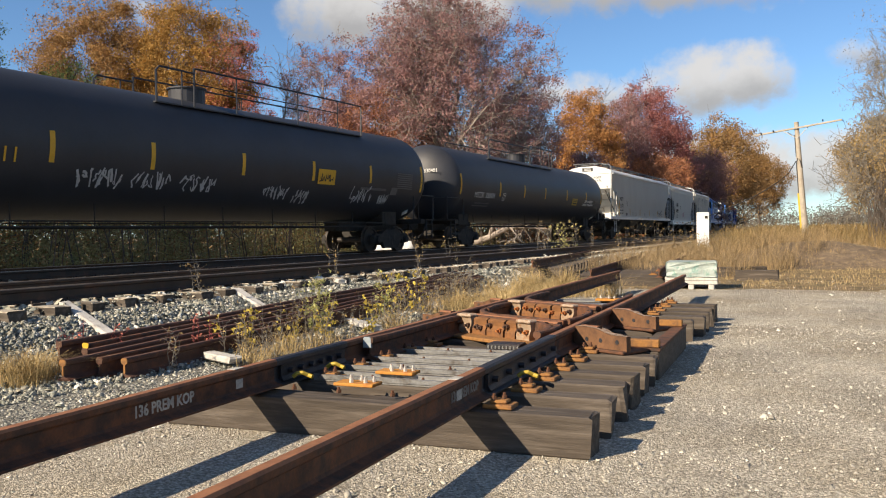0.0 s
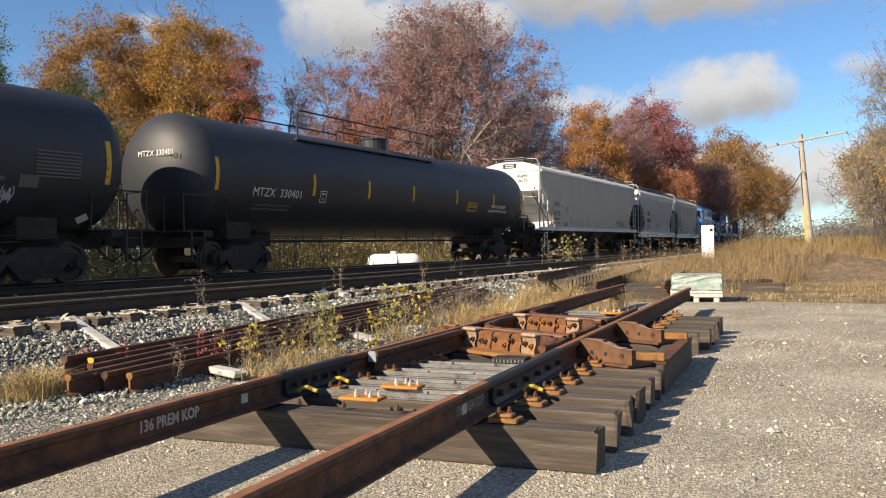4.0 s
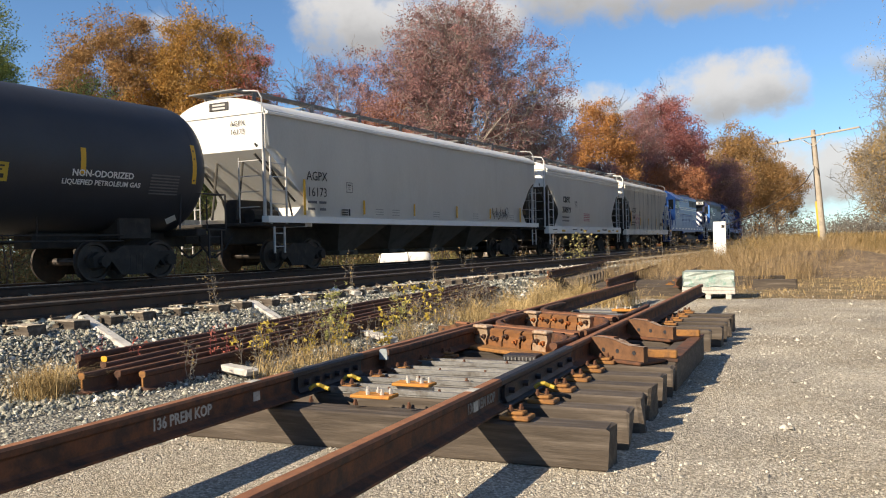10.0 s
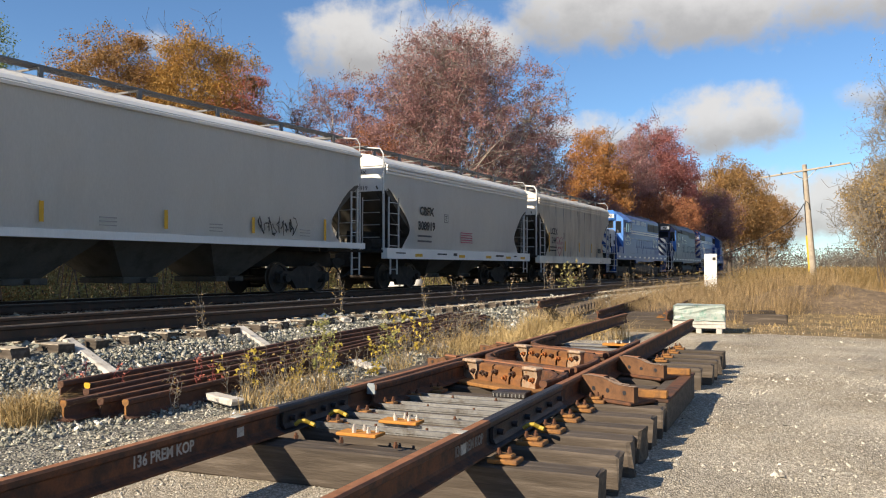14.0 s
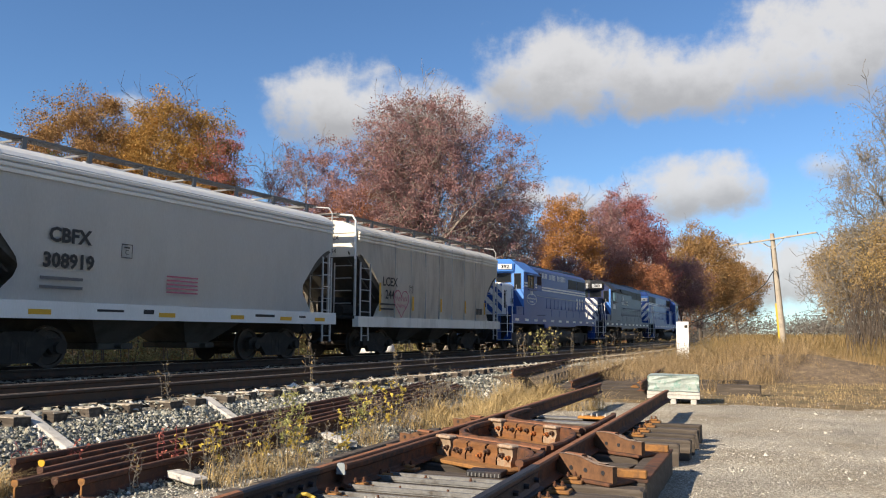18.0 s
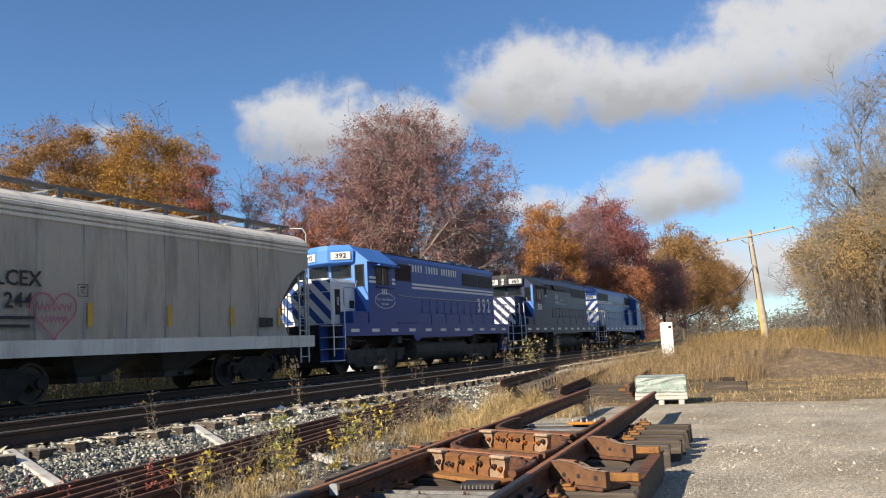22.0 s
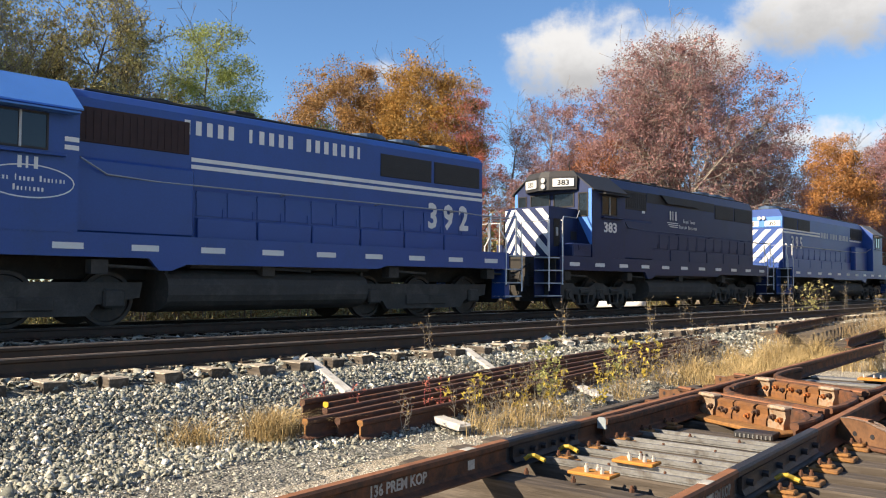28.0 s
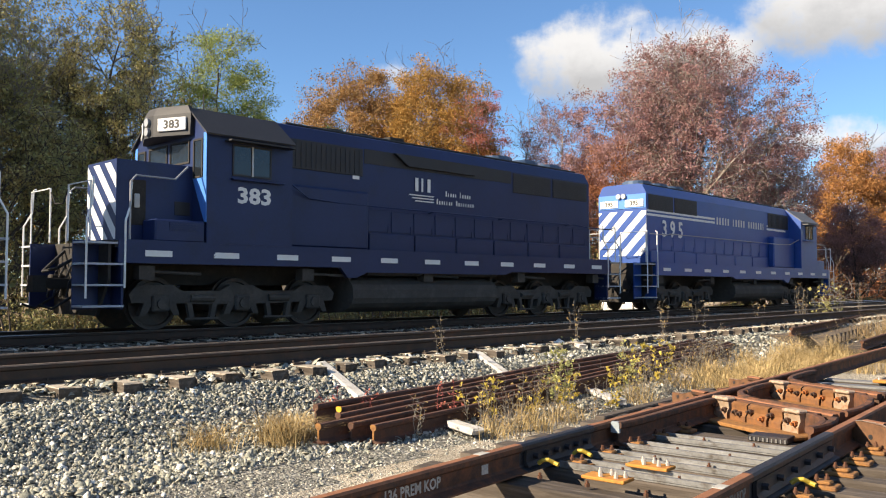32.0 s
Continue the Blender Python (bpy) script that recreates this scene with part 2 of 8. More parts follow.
def crushed_rock():
    """Railway ballast: each stone grey-green, slate, brown or chalky white."""
    mat = material("ballast_stone", (1, 1, 1), 0.95, 0, 0.22, 14, 0.4, 60, None, spec=0.2)
    nt = mat.node_tree
    geo, ramp = nt.nodes.new("ShaderNodeNewGeometry"), nt.nodes.new("ShaderNodeValToRGB")
    nt.links.new(geo.outputs["Random Per Island"], ramp.inputs[0])
    ramp.color_ramp.interpolation = "LINEAR"
    stops = ((0.0, (0.14, 0.145, 0.125)), (0.3, (0.24, 0.248, 0.212)), (0.6, (0.36, 0.358, 0.30)), (0.76, (0.43, 0.395, 0.31)), (0.9, (0.52, 0.505, 0.44)), (1.0, (0.78, 0.76, 0.69)))
    while len(ramp.color_ramp.elements) < len(stops):
        ramp.color_ramp.elements.new(0.5)
    for el, (at, color) in zip(ramp.color_ramp.elements, stops):
        el.position, el.color = at, (*color, 1)
    tone = nt.nodes["Principled BSDF"].inputs["Base Color"].links[0].from_node
    nt.links.new(ramp.outputs[0], tone.inputs[6])
    return mat


M["stone"] = crushed_rock()
M["rust"] = material("rusty_steel", (0.145, 0.06, 0.03), 0.8, 0.1, 0.35, 5, 0.35, 70, (0.055, 0.034, 0.025), (0.40, 0.62), 0.35, bump_distance=0.006)
M["rust_bright"] = material("bright_rust", (0.36, 0.125, 0.028), 0.85, 0.05, 0.35, 7, 0.4, 80, (0.2, 0.07, 0.03), (0.45, 0.65), 0.3, bump_distance=0.006)
M["rail_dark"] = material("worn_rail", (0.052, 0.037, 0.028), 0.7, 0.2, 0.3, 3, 0.25, 60, (0.09, 0.045, 0.03), (0.5, 0.7), 0.4, bump_distance=0.006)
M["rail_top"] = material("polished_railhead", (0.42, 0.40, 0.38), 0.32, 0.9, 0.15, 3, 0.1, 60, (0.2, 0.15, 0.12), (0.55, 0.7))
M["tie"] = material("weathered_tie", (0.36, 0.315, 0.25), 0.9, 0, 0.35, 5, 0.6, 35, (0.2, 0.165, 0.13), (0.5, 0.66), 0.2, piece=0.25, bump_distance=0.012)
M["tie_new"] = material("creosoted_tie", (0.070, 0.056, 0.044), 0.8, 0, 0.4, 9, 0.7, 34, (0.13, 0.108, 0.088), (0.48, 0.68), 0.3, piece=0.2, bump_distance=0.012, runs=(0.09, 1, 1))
M["black_paint"] = material("black_tank_paint", (0.026, 0.028, 0.035), 0.52, 0, 0.3, 0.8, 0.05, 30, (0.03, 0.03, 0.034), (0.5, 0.75), 0.4)
M["grey_paint"] = material("pale_grey_paint", (0.70, 0.695, 0.665), 0.6, 0, 0.1, 0.5, 0.05, 30, (0.62, 0.61, 0.575), (0.52, 0.8), 0.4, runs=0.3)
M["tan_paint"] = material("weathered_cream_paint", (0.70, 0.66, 0.58), 0.7, 0, 0.15, 0.9, 0.05, 25, (0.36, 0.32, 0.27), (0.5, 0.78), 0.35, runs=0.16)
M["white_paint"] = material("white_paint", (0.72, 0.72, 0.70), 0.5, 0, 0.08, 2, 0.05, 30, (0.6, 0.58, 0.54), (0.55, 0.75))
M["blue"] = material("royal_blue_paint", (0.012, 0.060, 0.265), 0.4, 0, 0.15, 0.7, 0.04, 25, (0.014, 0.055, 0.21), (0.5, 0.75))
M["light_blue"] = material("sky_blue_paint", (0.06, 0.21, 0.58), 0.42, 0, 0.12, 0.8, 0.04, 25)
M["navy"] = material("navy_paint", (0.013, 0.025, 0.085), 0.42, 0, 0.2, 0.8, 0.04, 25, (0.014, 0.022, 0.06), (0.5, 0.75), 0.3)
M["grime"] = material("sooty_steel", (0.036, 0.033, 0.03), 0.85, 0.1, 0.35, 3, 0.3, 40, (0.055, 0.047, 0.04), (0.5, 0.7), 0.3)
M["roof_black"] = material("sooty_black_paint", (0.018, 0.018, 0.02), 0.6, 0, 0.3, 2, 0.1, 30)
M["yellow"] = material("yellow_paint", (0.62, 0.34, 0.02), 0.6, 0, 0.15, 5, 0.1, 60)
M["silver"] = material("grey_galvanised", (0.33, 0.34, 0.35), 0.5, 0.6, 0.2, 4, 0.1, 40)
M["bark"] = material("bark", (0.10, 0.08, 0.065), 0.95, 0, 0.35, 3, 0.6, 25, (0.17, 0.15, 0.13), (0.5, 0.7), 0.15)
M["bark_pale"] = material("grey_bark", (0.24, 0.215, 0.18), 0.95, 0, 0.3, 3, 0.6, 25, (0.15, 0.13, 0.11), (0.5, 0.7), 0.15)
M["dry_grass"] = material("dry_grass", (0.33, 0.235, 0.125), 0.9, 0, 0.25, 2, 0, 30, (0.2, 0.145, 0.085), (0.45, 0.6), 0.15, island=0.35)
M["gold_grass"] = material("golden_grass", (0.28, 0.19, 0.085), 0.9, 0, 0.25, 0.6, 0, 30, (0.17, 0.135, 0.07), (0.45, 0.6), 0.15, island=0.35)
M["green_grass"] = material("green_weeds", (0.19, 0.19, 0.08), 0.9, 0, 0.2, 2, 0, 30, (0.25, 0.205, 0.11), (0.45, 0.6), 0.15, island=0.35)
M["soil"] = material("bare_soil", (0.15, 0.112, 0.078), 0.95, 0, 0.4, 3, 0.9, 14, (0.24, 0.18, 0.11), (0.5, 0.65), 0.15)
M["wood"] = material("pole_wood", (0.37, 0.325, 0.265), 0.85, 0, 0.25, 2, 0.4, 30, (0.27, 0.235, 0.19), (0.5, 0.7), 0.2)
M["glass"] = material("dark_cab_glass", (0.012, 0.015, 0.018), 0.08, 0, 0.1, 1, 0, 20)
M["rubber"] = material("black_hose", (0.015, 0.015, 0.016), 0.7, 0, 0.1, 5, 0.1, 30)


def leaf_material(name, color, other):
    """Thin leaves: a dull face, and some light that comes through them."""
    mat = material(name, color, 0.75, 0, 0.16, 0.3, 0, 8, other, (0.42, 0.6), 0.2, island=0.28)
    nt = mat.node_tree
    bsdf, out = nt.nodes["Principled BSDF"], nt.nodes["Material Output"]
    thin, mix = nt.nodes.new("ShaderNodeBsdfTranslucent"), nt.nodes.new("ShaderNodeMixShader")
    nt.links.new(bsdf.inputs["Base Color"].links[0].from_socket, thin.inputs[0])
    mix.inputs[0].default_value = 0.22
    nt.links.new(bsdf.outputs[0], mix.inputs[1])
    nt.links.new(thin.outputs[0], mix.inputs[2])
    nt.links.new(mix.outputs[0], out.inputs[0])
    return mat


M["leaf_gold"] = leaf_material("golden_leaves", (0.42, 0.235, 0.06), (0.30, 0.18, 0.06))
M["leaf_brown"] = leaf_material("orange_brown_leaves", (0.36, 0.20, 0.075), (0.25, 0.16, 0.075))
M["leaf_red"] = leaf_material("red_leaves", (0.50, 0.165, 0.12), (0.38, 0.15, 0.11))
M["leaf_maroon"] = leaf_material("maroon_leaves", (0.33, 0.18, 0.172), (0.265, 0.158, 0.145))
M["leaf_green"] = leaf_material("yellow_green_leaves", (0.33, 0.36, 0.11), (0.21, 0.26, 0.08))
M["leaf_dull"] = leaf_material("dull_green_leaves", (0.30, 0.29, 0.12), (0.37, 0.30, 0.13))
M["leaf_orange"] = leaf_material("orange_leaves", (0.43, 0.205, 0.07), (0.34, 0.175, 0.07))
M["leaf_grey"] = leaf_material("grey_brown_leaves", (0.34, 0.28, 0.18), (0.26, 0.22, 0.15))
M["leaf_crimson"] = leaf_material("crimson_leaves", (0.36, 0.135, 0.125), (0.29, 0.125, 0.11))
M["leaf_rust"] = leaf_material("russet_leaves", (0.42, 0.18, 0.09), (0.30, 0.14, 0.08))
M["leaf_far"] = leaf_material("grey_far_leaves", (0.17, 0.15, 0.125), (0.13, 0.12, 0.105))
M["leaf_tan"] = leaf_material("tan_leaves", (0.42, 0.29, 0.12), (0.31, 0.22, 0.11))

# ---- building helpers ----


def link(name, bm, mat, smooth=False):
    me = bpy.data.meshes.new(name)
    bm.to_mesh(me)
    bm.free()
    if smooth:
        me.shade_smooth()
    for one in mat if isinstance(mat, (list, tuple)) else (mat,):
        me.materials.append(one)
    return me


def part(name, bm, mat, parent=None, label="", m=None, smooth=False):
    """One mesh object from a bmesh, under a thing or a part."""
    me = bm if isinstance(bm, bpy.types.Mesh) else link(name, bm, mat, smooth)
    ob = new(name, me)
    ob.parent = parent
    if m is not None:
        ob.matrix_local = m
    return tagged(ob, label) if label else ob


def thing(name, m, label, category, group="", kind=""):
    ob = new(name)
    ob.empty_display_size = 0.2
    ob.matrix_world = m
    return tagged(ob, label, category, group, kind)


def box(bm, x0, x1, y0, y1, z0, z1, bevel=0.0, mi=0):
    vs = [bm.verts.new((x, y, z)) for z in (z0, z1) for y in (y0, y1) for x in (x0, x1)]
    fs = [bm.faces.new([vs[k] for k in q]) for q in ((0, 2, 3, 1), (4, 5, 7, 6), (0, 1, 5, 4), (2, 6, 7, 3), (0, 4, 6, 2), (1, 3, 7, 5))]
    for f in fs:
        f.material_index = mi
    if bevel:
        edges = {e for f in fs for e in f.edges}
        res = bmesh.ops.bevel(bm, geom=list(edges), offset=bevel, segments=1, affect="EDGES", profile=0.6)
        for f in res["faces"]:
            f.material_index = mi
    return bm


def tube(bm, points, radius, sides=8, cap=True, mi=0):
    """A round bar along points; radius is one number or one a point."""
    pts = [Vector(p) for p in points]
    rad = radius if isinstance(radius, (list, tuple)) else [radius] * len(pts)
    rings, side = [], None
    for n, p in enumerate(pts):
        way = (pts[min(n + 1, len(pts) - 1)] - pts[max(n - 1, 0)]).normalized()
        if side is None:
            side = way.orthogonal().normalized()
        side = (side - way * side.dot(way)).normalized()
        up = way.cross(side)
        rings.append([bm.verts.new(p + rad[n] * (math.cos(a) * side + math.sin(a) * up)) for a in (2 * math.pi * k / sides for k in range(sides))])
    for a, b in zip(rings, rings[1:]):
        for k in range(sides):
            bm.faces.new((a[k], a[(k + 1) % sides], b[(k + 1) % sides], b[k])).material_index = mi
    if cap:
        bm.faces.new(rings[0][::-1]).material_index = mi
        bm.faces.new(rings[-1]).material_index = mi
    return bm


def extrude(bm, outline, a, b, mi=0):
    """A closed outline of (u, v) drawn between two frames: a(u, v) and b(u, v) give places."""
    ra, rb = [bm.verts.new(a(u, v)) for u, v in outline], [bm.verts.new(b(u, v)) for u, v in outline]
    n = len(outline)
    fs = [bm.faces.new((ra[k], ra[(k + 1) % n], rb[(k + 1) % n], rb[k])) for k in range(n)]
    fs += [bm.faces.new(ra[::-1]), bm.faces.new(rb)]
    for f in fs:
        f.material_index = mi
    return bm


def prism_y(bm, outline, y0, y1, mi=0):
    """An outline in x, z drawn from y0 to y1."""
    return extrude(bm, outline, lambda u, v: (u, y0, v), lambda u, v: (u, y1, v), mi)


def prism_x(bm, outline, x0, x1, mi=0):
    """An outline in y, z drawn from x0 to x1."""
    return extrude(bm, outline, lambda u, v: (x0, u, v), lambda u, v: (x1, u, v), mi)


def mesh_from(name, verts, faces, mat, smooth=False):
    me = bpy.data.meshes.new(name)
    me.from_pydata(verts, [], faces)
    for one in mat if isinstance(mat, (list, tuple)) else (mat,):
        me.materials.append(one)
    if smooth:
        me.shade_smooth()
    return me


# ---- the line of the tracks ----
def far_track_x(y):
    return -15.94 - 0.0369 * y - 0.000437 * y * y


def near_track_x(y):
    return far_track_x(y) + max(4.6, 6.15 - 0.0258 * y)


RAIL_Z, TIE_TOP = 0.74, 0.545
FAR_Z = 0.70


def clamp(v):
    return max(0.0, min(1.0, v))


def smooth01(v):
    v = clamp(v)
    return v * v * (3 - 2 * v)


def ground_z(x, y):
    """The height of the land."""
    edge = near_track_x(y) + 1.3
    toe = edge + 1.35 + 0.9 * smooth01((5.0 - y) / 4.0)
    lot = 0.25 * smooth01((y - 20) / 25) + 0.45 * smooth01((y - 34) / 30)
    bank = 0.45 + 0.15 * smooth01((y - 40) / 40)
    z = bank + (lot - bank) * smooth01((x - edge) / (toe - edge))
    # the shoulder drops a little at the tie ends
    if x > edge - 0.2:
        z -= 0.05 * smooth01((x - edge + 0.15) / 0.2) * smooth01((toe - x) / 0.8)
    # the soil heap at the end of the lot
    z += (0.8 + 0.25 * noise.noise(Vector((x * 0.8, y * 0.8, 2)))) * smooth01(1 - math.hypot((x + 3.4) / 5.0, (y - 30.5) / 3.2))
    back = far_track_x(y) - 2.2
    z -= 0.7 * smooth01((back - x) / 3.0)
    if x < back - 8:
        z += 0.3 * smooth01((back - 8 - x) / 10)
    return z

# ---- ground ----


def span(*stops):
    out = []
    for a, b, step in stops:
        n = max(1, round((b - a) / step))
        out += [a + (b - a) * k / n for k in range(n)]
    return out + [stops[-1][1]]


def make_ground():
    xs = span((-900, -120, 130), (-120, -40, 8), (-40, -20, 1.5), (-20, -5, 0.25), (-5, 6, 0.5), (6, 40, 4), (40, 900, 140))
    ys = span((-700, -60, 120), (-60, -10, 5), (-10, 0, 1.0), (0, 24, 0.4), (24, 60, 1.0), (60, 160, 5), (160, 1800, 160))
    verts, faces = [], []
    for y in ys:
        for x in xs:
            verts.append((x, y, ground_z(x, y) + 0.02 * noise.noise(Vector((x * 0.9, y * 0.9, 0)))))
    w = len(xs)
    for j in range(len(ys) - 1):
        for i in range(w - 1):
            faces.append((j * w + i, j * w + i + 1, (j + 1) * w + i + 1, (j + 1) * w + i))
    ob = new("ground", mesh_from("ground", verts, faces, [M["gravel"], M["ballast_bed"], M["turf"], M["soil_ground"]], True))
    for p in ob.data.polygons:
        x, y, _ = p.center
        near, far = near_track_x(y), far_track_x(y)
        if far - 3.6 < x < near + 4.2 + 0.9 * smooth01((5.0 - y) / 4.0) - 0.3 * noise.noise(Vector((x, y * 0.6, 3))):
            p.material_index = 1
        elif x < far:
            p.material_index = 2
        elif math.hypot((x + 3.2) / 5.2, (y - 30.5) / 3.4) < 1:
            p.material_index = 3
        elif y > 19.0 + 0.18 * x + 1.2 * noise.noise(Vector((x * 0.5, y * 0.5, 7))) or x > 14 or y < -25:
            p.material_index = 2
    return tagged(ob, "pale gravel lot, ballast bank and dry grass verge", "ground", kind="structure")


M["ballast_bed"] = stony("ballast_bed", (0.07, 0.067, 0.057), (0.42, 0.405, 0.35), 20.0, 0.8, 0.2, 1.0, 0.03)
M["turf"] = material("dry_turf", (0.25, 0.18, 0.10), 0.95, 0, 0.4, 1.2, 0.8, 20, (0.15, 0.12, 0.07), (0.45, 0.6), 0.15, bump_distance=0.06)
M["soil_ground"] = M["soil"]
make_ground()

# rail section, 136 pounds a yard, x across and z up from the base
RAIL = [(-0.076, 0), (0.076, 0), (0.076, 0.012), (0.02, 0.03), (0.009, 0.045), (0.009, 0.125), (0.034, 0.142), (0.037, 0.172), (0.026, 0.186),
        (-0.026, 0.186), (-0.037, 0.172), (-0.034, 0.142), (-0.009, 0.125), (-0.009, 0.045), (-0.02, 0.03), (-0.076, 0.012)]


def sweep(bm, outline, path, mi=0, top_mi=None):
    """The outline drawn along a level path of (x, y, z)."""
    rings = []
    for n, p in enumerate(path):
        a, b = path[max(n - 1, 0)], path[min(n + 1, len(path) - 1)]
        d = Vector((b[0] - a[0], b[1] - a[1], 0)).normalized()
        side = Vector((d.y, -d.x, 0))
        rings.append([bm.verts.new(Vector(p) + side * u + Vector((0, 0, v))) for u, v in outline])
    k = len(outline)
    for ra, rb in zip(rings, rings[1:]):
        for j in range(k):
            f = bm.faces.new((ra[j], ra[(j + 1) % k], rb[(j + 1) % k], rb[j]))
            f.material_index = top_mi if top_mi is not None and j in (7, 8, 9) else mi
    bm.faces.new(rings[0][::-1])
    bm.faces.new(rings[-1])
    return bm


def tie_mesh(name, length, width, height, mat, seed=0):
    rnd = random.Random(seed)
    bm = bmesh.new()
    box(bm, -length / 2, length / 2, -width / 2, width / 2, -height, 0, 0.012)
    for v in bm.verts:
        v.co += Vector((rnd.uniform(-0.03, 0.03), rnd.uniform(-0.006, 0.006), rnd.uniform(-0.006, 0.004)))
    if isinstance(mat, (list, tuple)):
        # top faces take the first material, all other faces the second
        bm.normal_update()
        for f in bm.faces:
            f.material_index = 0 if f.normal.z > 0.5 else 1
    return link(name, bm, mat)


def make_track(name, line, top, y0, y1, step, label, shine):
    track = thing(name, pose(0, 0, 0), label, "railway track", kind="structure")
    for sgn in (-1, 1):
        path = [(line(y) + sgn * 0.755, y, top - 0.186) for y in span((y0, 0, 6), (0, 60, 2), (60, y1, 6))]
        part("rail", sweep(bmesh.new(), RAIL, path, 0, 1), [M["rail_dark"], M[shine]], track)
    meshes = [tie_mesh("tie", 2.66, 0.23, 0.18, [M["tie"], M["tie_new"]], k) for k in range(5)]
    plate = bmesh.new()
    for sgn in (-1, 1):
        box(plate, sgn * 0.755 - 0.17, sgn * 0.755 + 0.17, -0.09, 0.09, 0.002, 0.02)
        for u in (-0.1, 0.1):
            box(plate, sgn * 0.755 + u - 0.012, sgn * 0.755 + u + 0.012, -0.06, -0.035, 0.02, 0.05)
    plate = link("tie_plate", plate, M["rail_dark"])
    y, k, rnd = -6.0, 0, random.Random(5)
    while y < 75:
        turn = math.degrees(math.atan2(line(y - 1) - line(y + 1), 2)) + rnd.uniform(-1.2, 1.2)
        m = pose(line(y) + rnd.uniform(-0.09, 0.09), y, top - 0.186 - 0.018, 0, 0, turn)
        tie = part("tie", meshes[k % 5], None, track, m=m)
        if y < 30:
            part("tie_plate", plate, None, tie)
        y, k = y + step + rnd.uniform(-0.04, 0.04), k + 1
    return track


M["siding_head"] = material("dull_railhead", (0.26, 0.19, 0.13), 0.5, 0.4, 0.25, 3, 0.2, 60, (0.12, 0.08, 0.055), (0.5, 0.7), 0.4)
make_track("track_near", near_track_x, RAIL_Z, -60, 260, 0.6, "empty siding track with rusty rails on weathered wooden ties", "siding_head")
make_track("track_far", far_track_x, FAR_Z, -120, 300, 0.53, "main track with shiny railheads on weathered wooden ties", "rail_top")


# ---- loose stones ----
def rocks(name, seed, spots, size, mat, label, flat=0.7, sides=5):
    """Many rough stones in one mesh: each a squashed, twisted double cone with a cut top."""
    rg = np.random.default_rng(seed)
    p = np.asarray(spots, float)
    n = len(p)
    s = size * rg.gamma(5.0, 0.2, (n, 1))
    ang = rg.uniform(0, 6.283, (n, 1)) + np.arange(sides) * 6.283 / sides + rg.uniform(-0.4, 0.4, (n, sides))
    r1, r2 = rg.uniform(0.7, 1.15, (n, sides)), rg.uniform(0.35, 0.85, (n, sides))
    tilt = rg.uniform(-0.6, 0.6, (n, 2))
    squash = rg.uniform(0.42, 1.0, (n, 1))
    low = np.stack([np.cos(ang) * r1, np.sin(ang) * r1 * squash, rg.uniform(-0.15, 0.2, (n, sides))], -1)
    high = np.stack([np.cos(ang + 0.3) * r2, np.sin(ang + 0.3) * r2 * squash, flat * rg.uniform(0.5, 1.0, (n, sides))], -1)
    ring = np.concatenate([low, high], 1)
    ring[..., 2] += ring[..., 0] * tilt[:, :1] + ring[..., 1] * tilt[:, 1:]
    spin = rg.uniform(0, 6.283, (n, 1))
    cs, sn = np.cos(spin), np.sin(spin)
    ring = np.stack([ring[..., 0] * cs - ring[..., 1] * sn, ring[..., 0] * sn + ring[..., 1] * cs, ring[..., 2]], -1)
    v = (ring * s[:, :, None] + p[:, None]).reshape(-1, 3)
    k = np.arange(sides)
    quads = np.stack([k, (k + 1) % sides, sides + (k + 1) % sides, sides + k], 1)
    top = sides + k
    base = (np.arange(n) * 2 * sides)[:, None]
    loops = np.concatenate([quads.ravel()[None] + base, top[None] + base], 1)
    me = bpy.data.meshes.new(name)
    me.vertices.add(len(v))
    me.vertices.foreach_set("co", v.astype(np.float32).ravel())
    me.loops.add(loops.size)
    me.loops.foreach_set("vertex_index", loops.ravel().astype(np.int32))
    starts = np.concatenate([np.arange(sides) * 4, [4 * sides]])[None] + (np.arange(n) * 5 * sides)[:, None]
    me.polygons.add(starts.size)
    me.polygons.foreach_set("loop_start", starts.ravel().astype(np.int32))
    me.update(calc_edges=True)
    me.materials.append(M[mat])
    return tagged(new(name, me), label, "stones", kind="stuff")


def bank_spots(seed, count, y0, y1, inner, outer):
    rg = np.random.default_rng(seed)
    out = []
    while len(out) < count:
        y = rg.uniform(y0, y1)
        u = rg.uniform(inner, outer)
        x = near_track_x(y) + u
        if abs(u) < 1.3 and abs(abs(u) - 0.755) < 0.12:
            continue
        out.append((x, y, ground_z(x, y) + rg.uniform(-0.015, 0.03)))
    return out


def bed_spots(seed, count, line, top, y0, y1, a, b):
    """Stones packed between the ties, level with their tops."""
    rg = np.random.default_rng(seed)
    y = y0 + (y1 - y0) * rg.random(count) ** 1.4
    u = rg.uniform(a, b, count)
    keep = abs(abs(u) - 0.755) > 0.1
    low = np.where(abs(u) > 1.15, (abs(u) - 1.15) * 0.35, 0.0)
    return [(line(yy) + uu, yy, top - 0.235 - dd + e) for yy, uu, dd, e in zip(y[keep], u[keep], low[keep], rg.uniform(-0.02, 0.012, keep.sum()))]


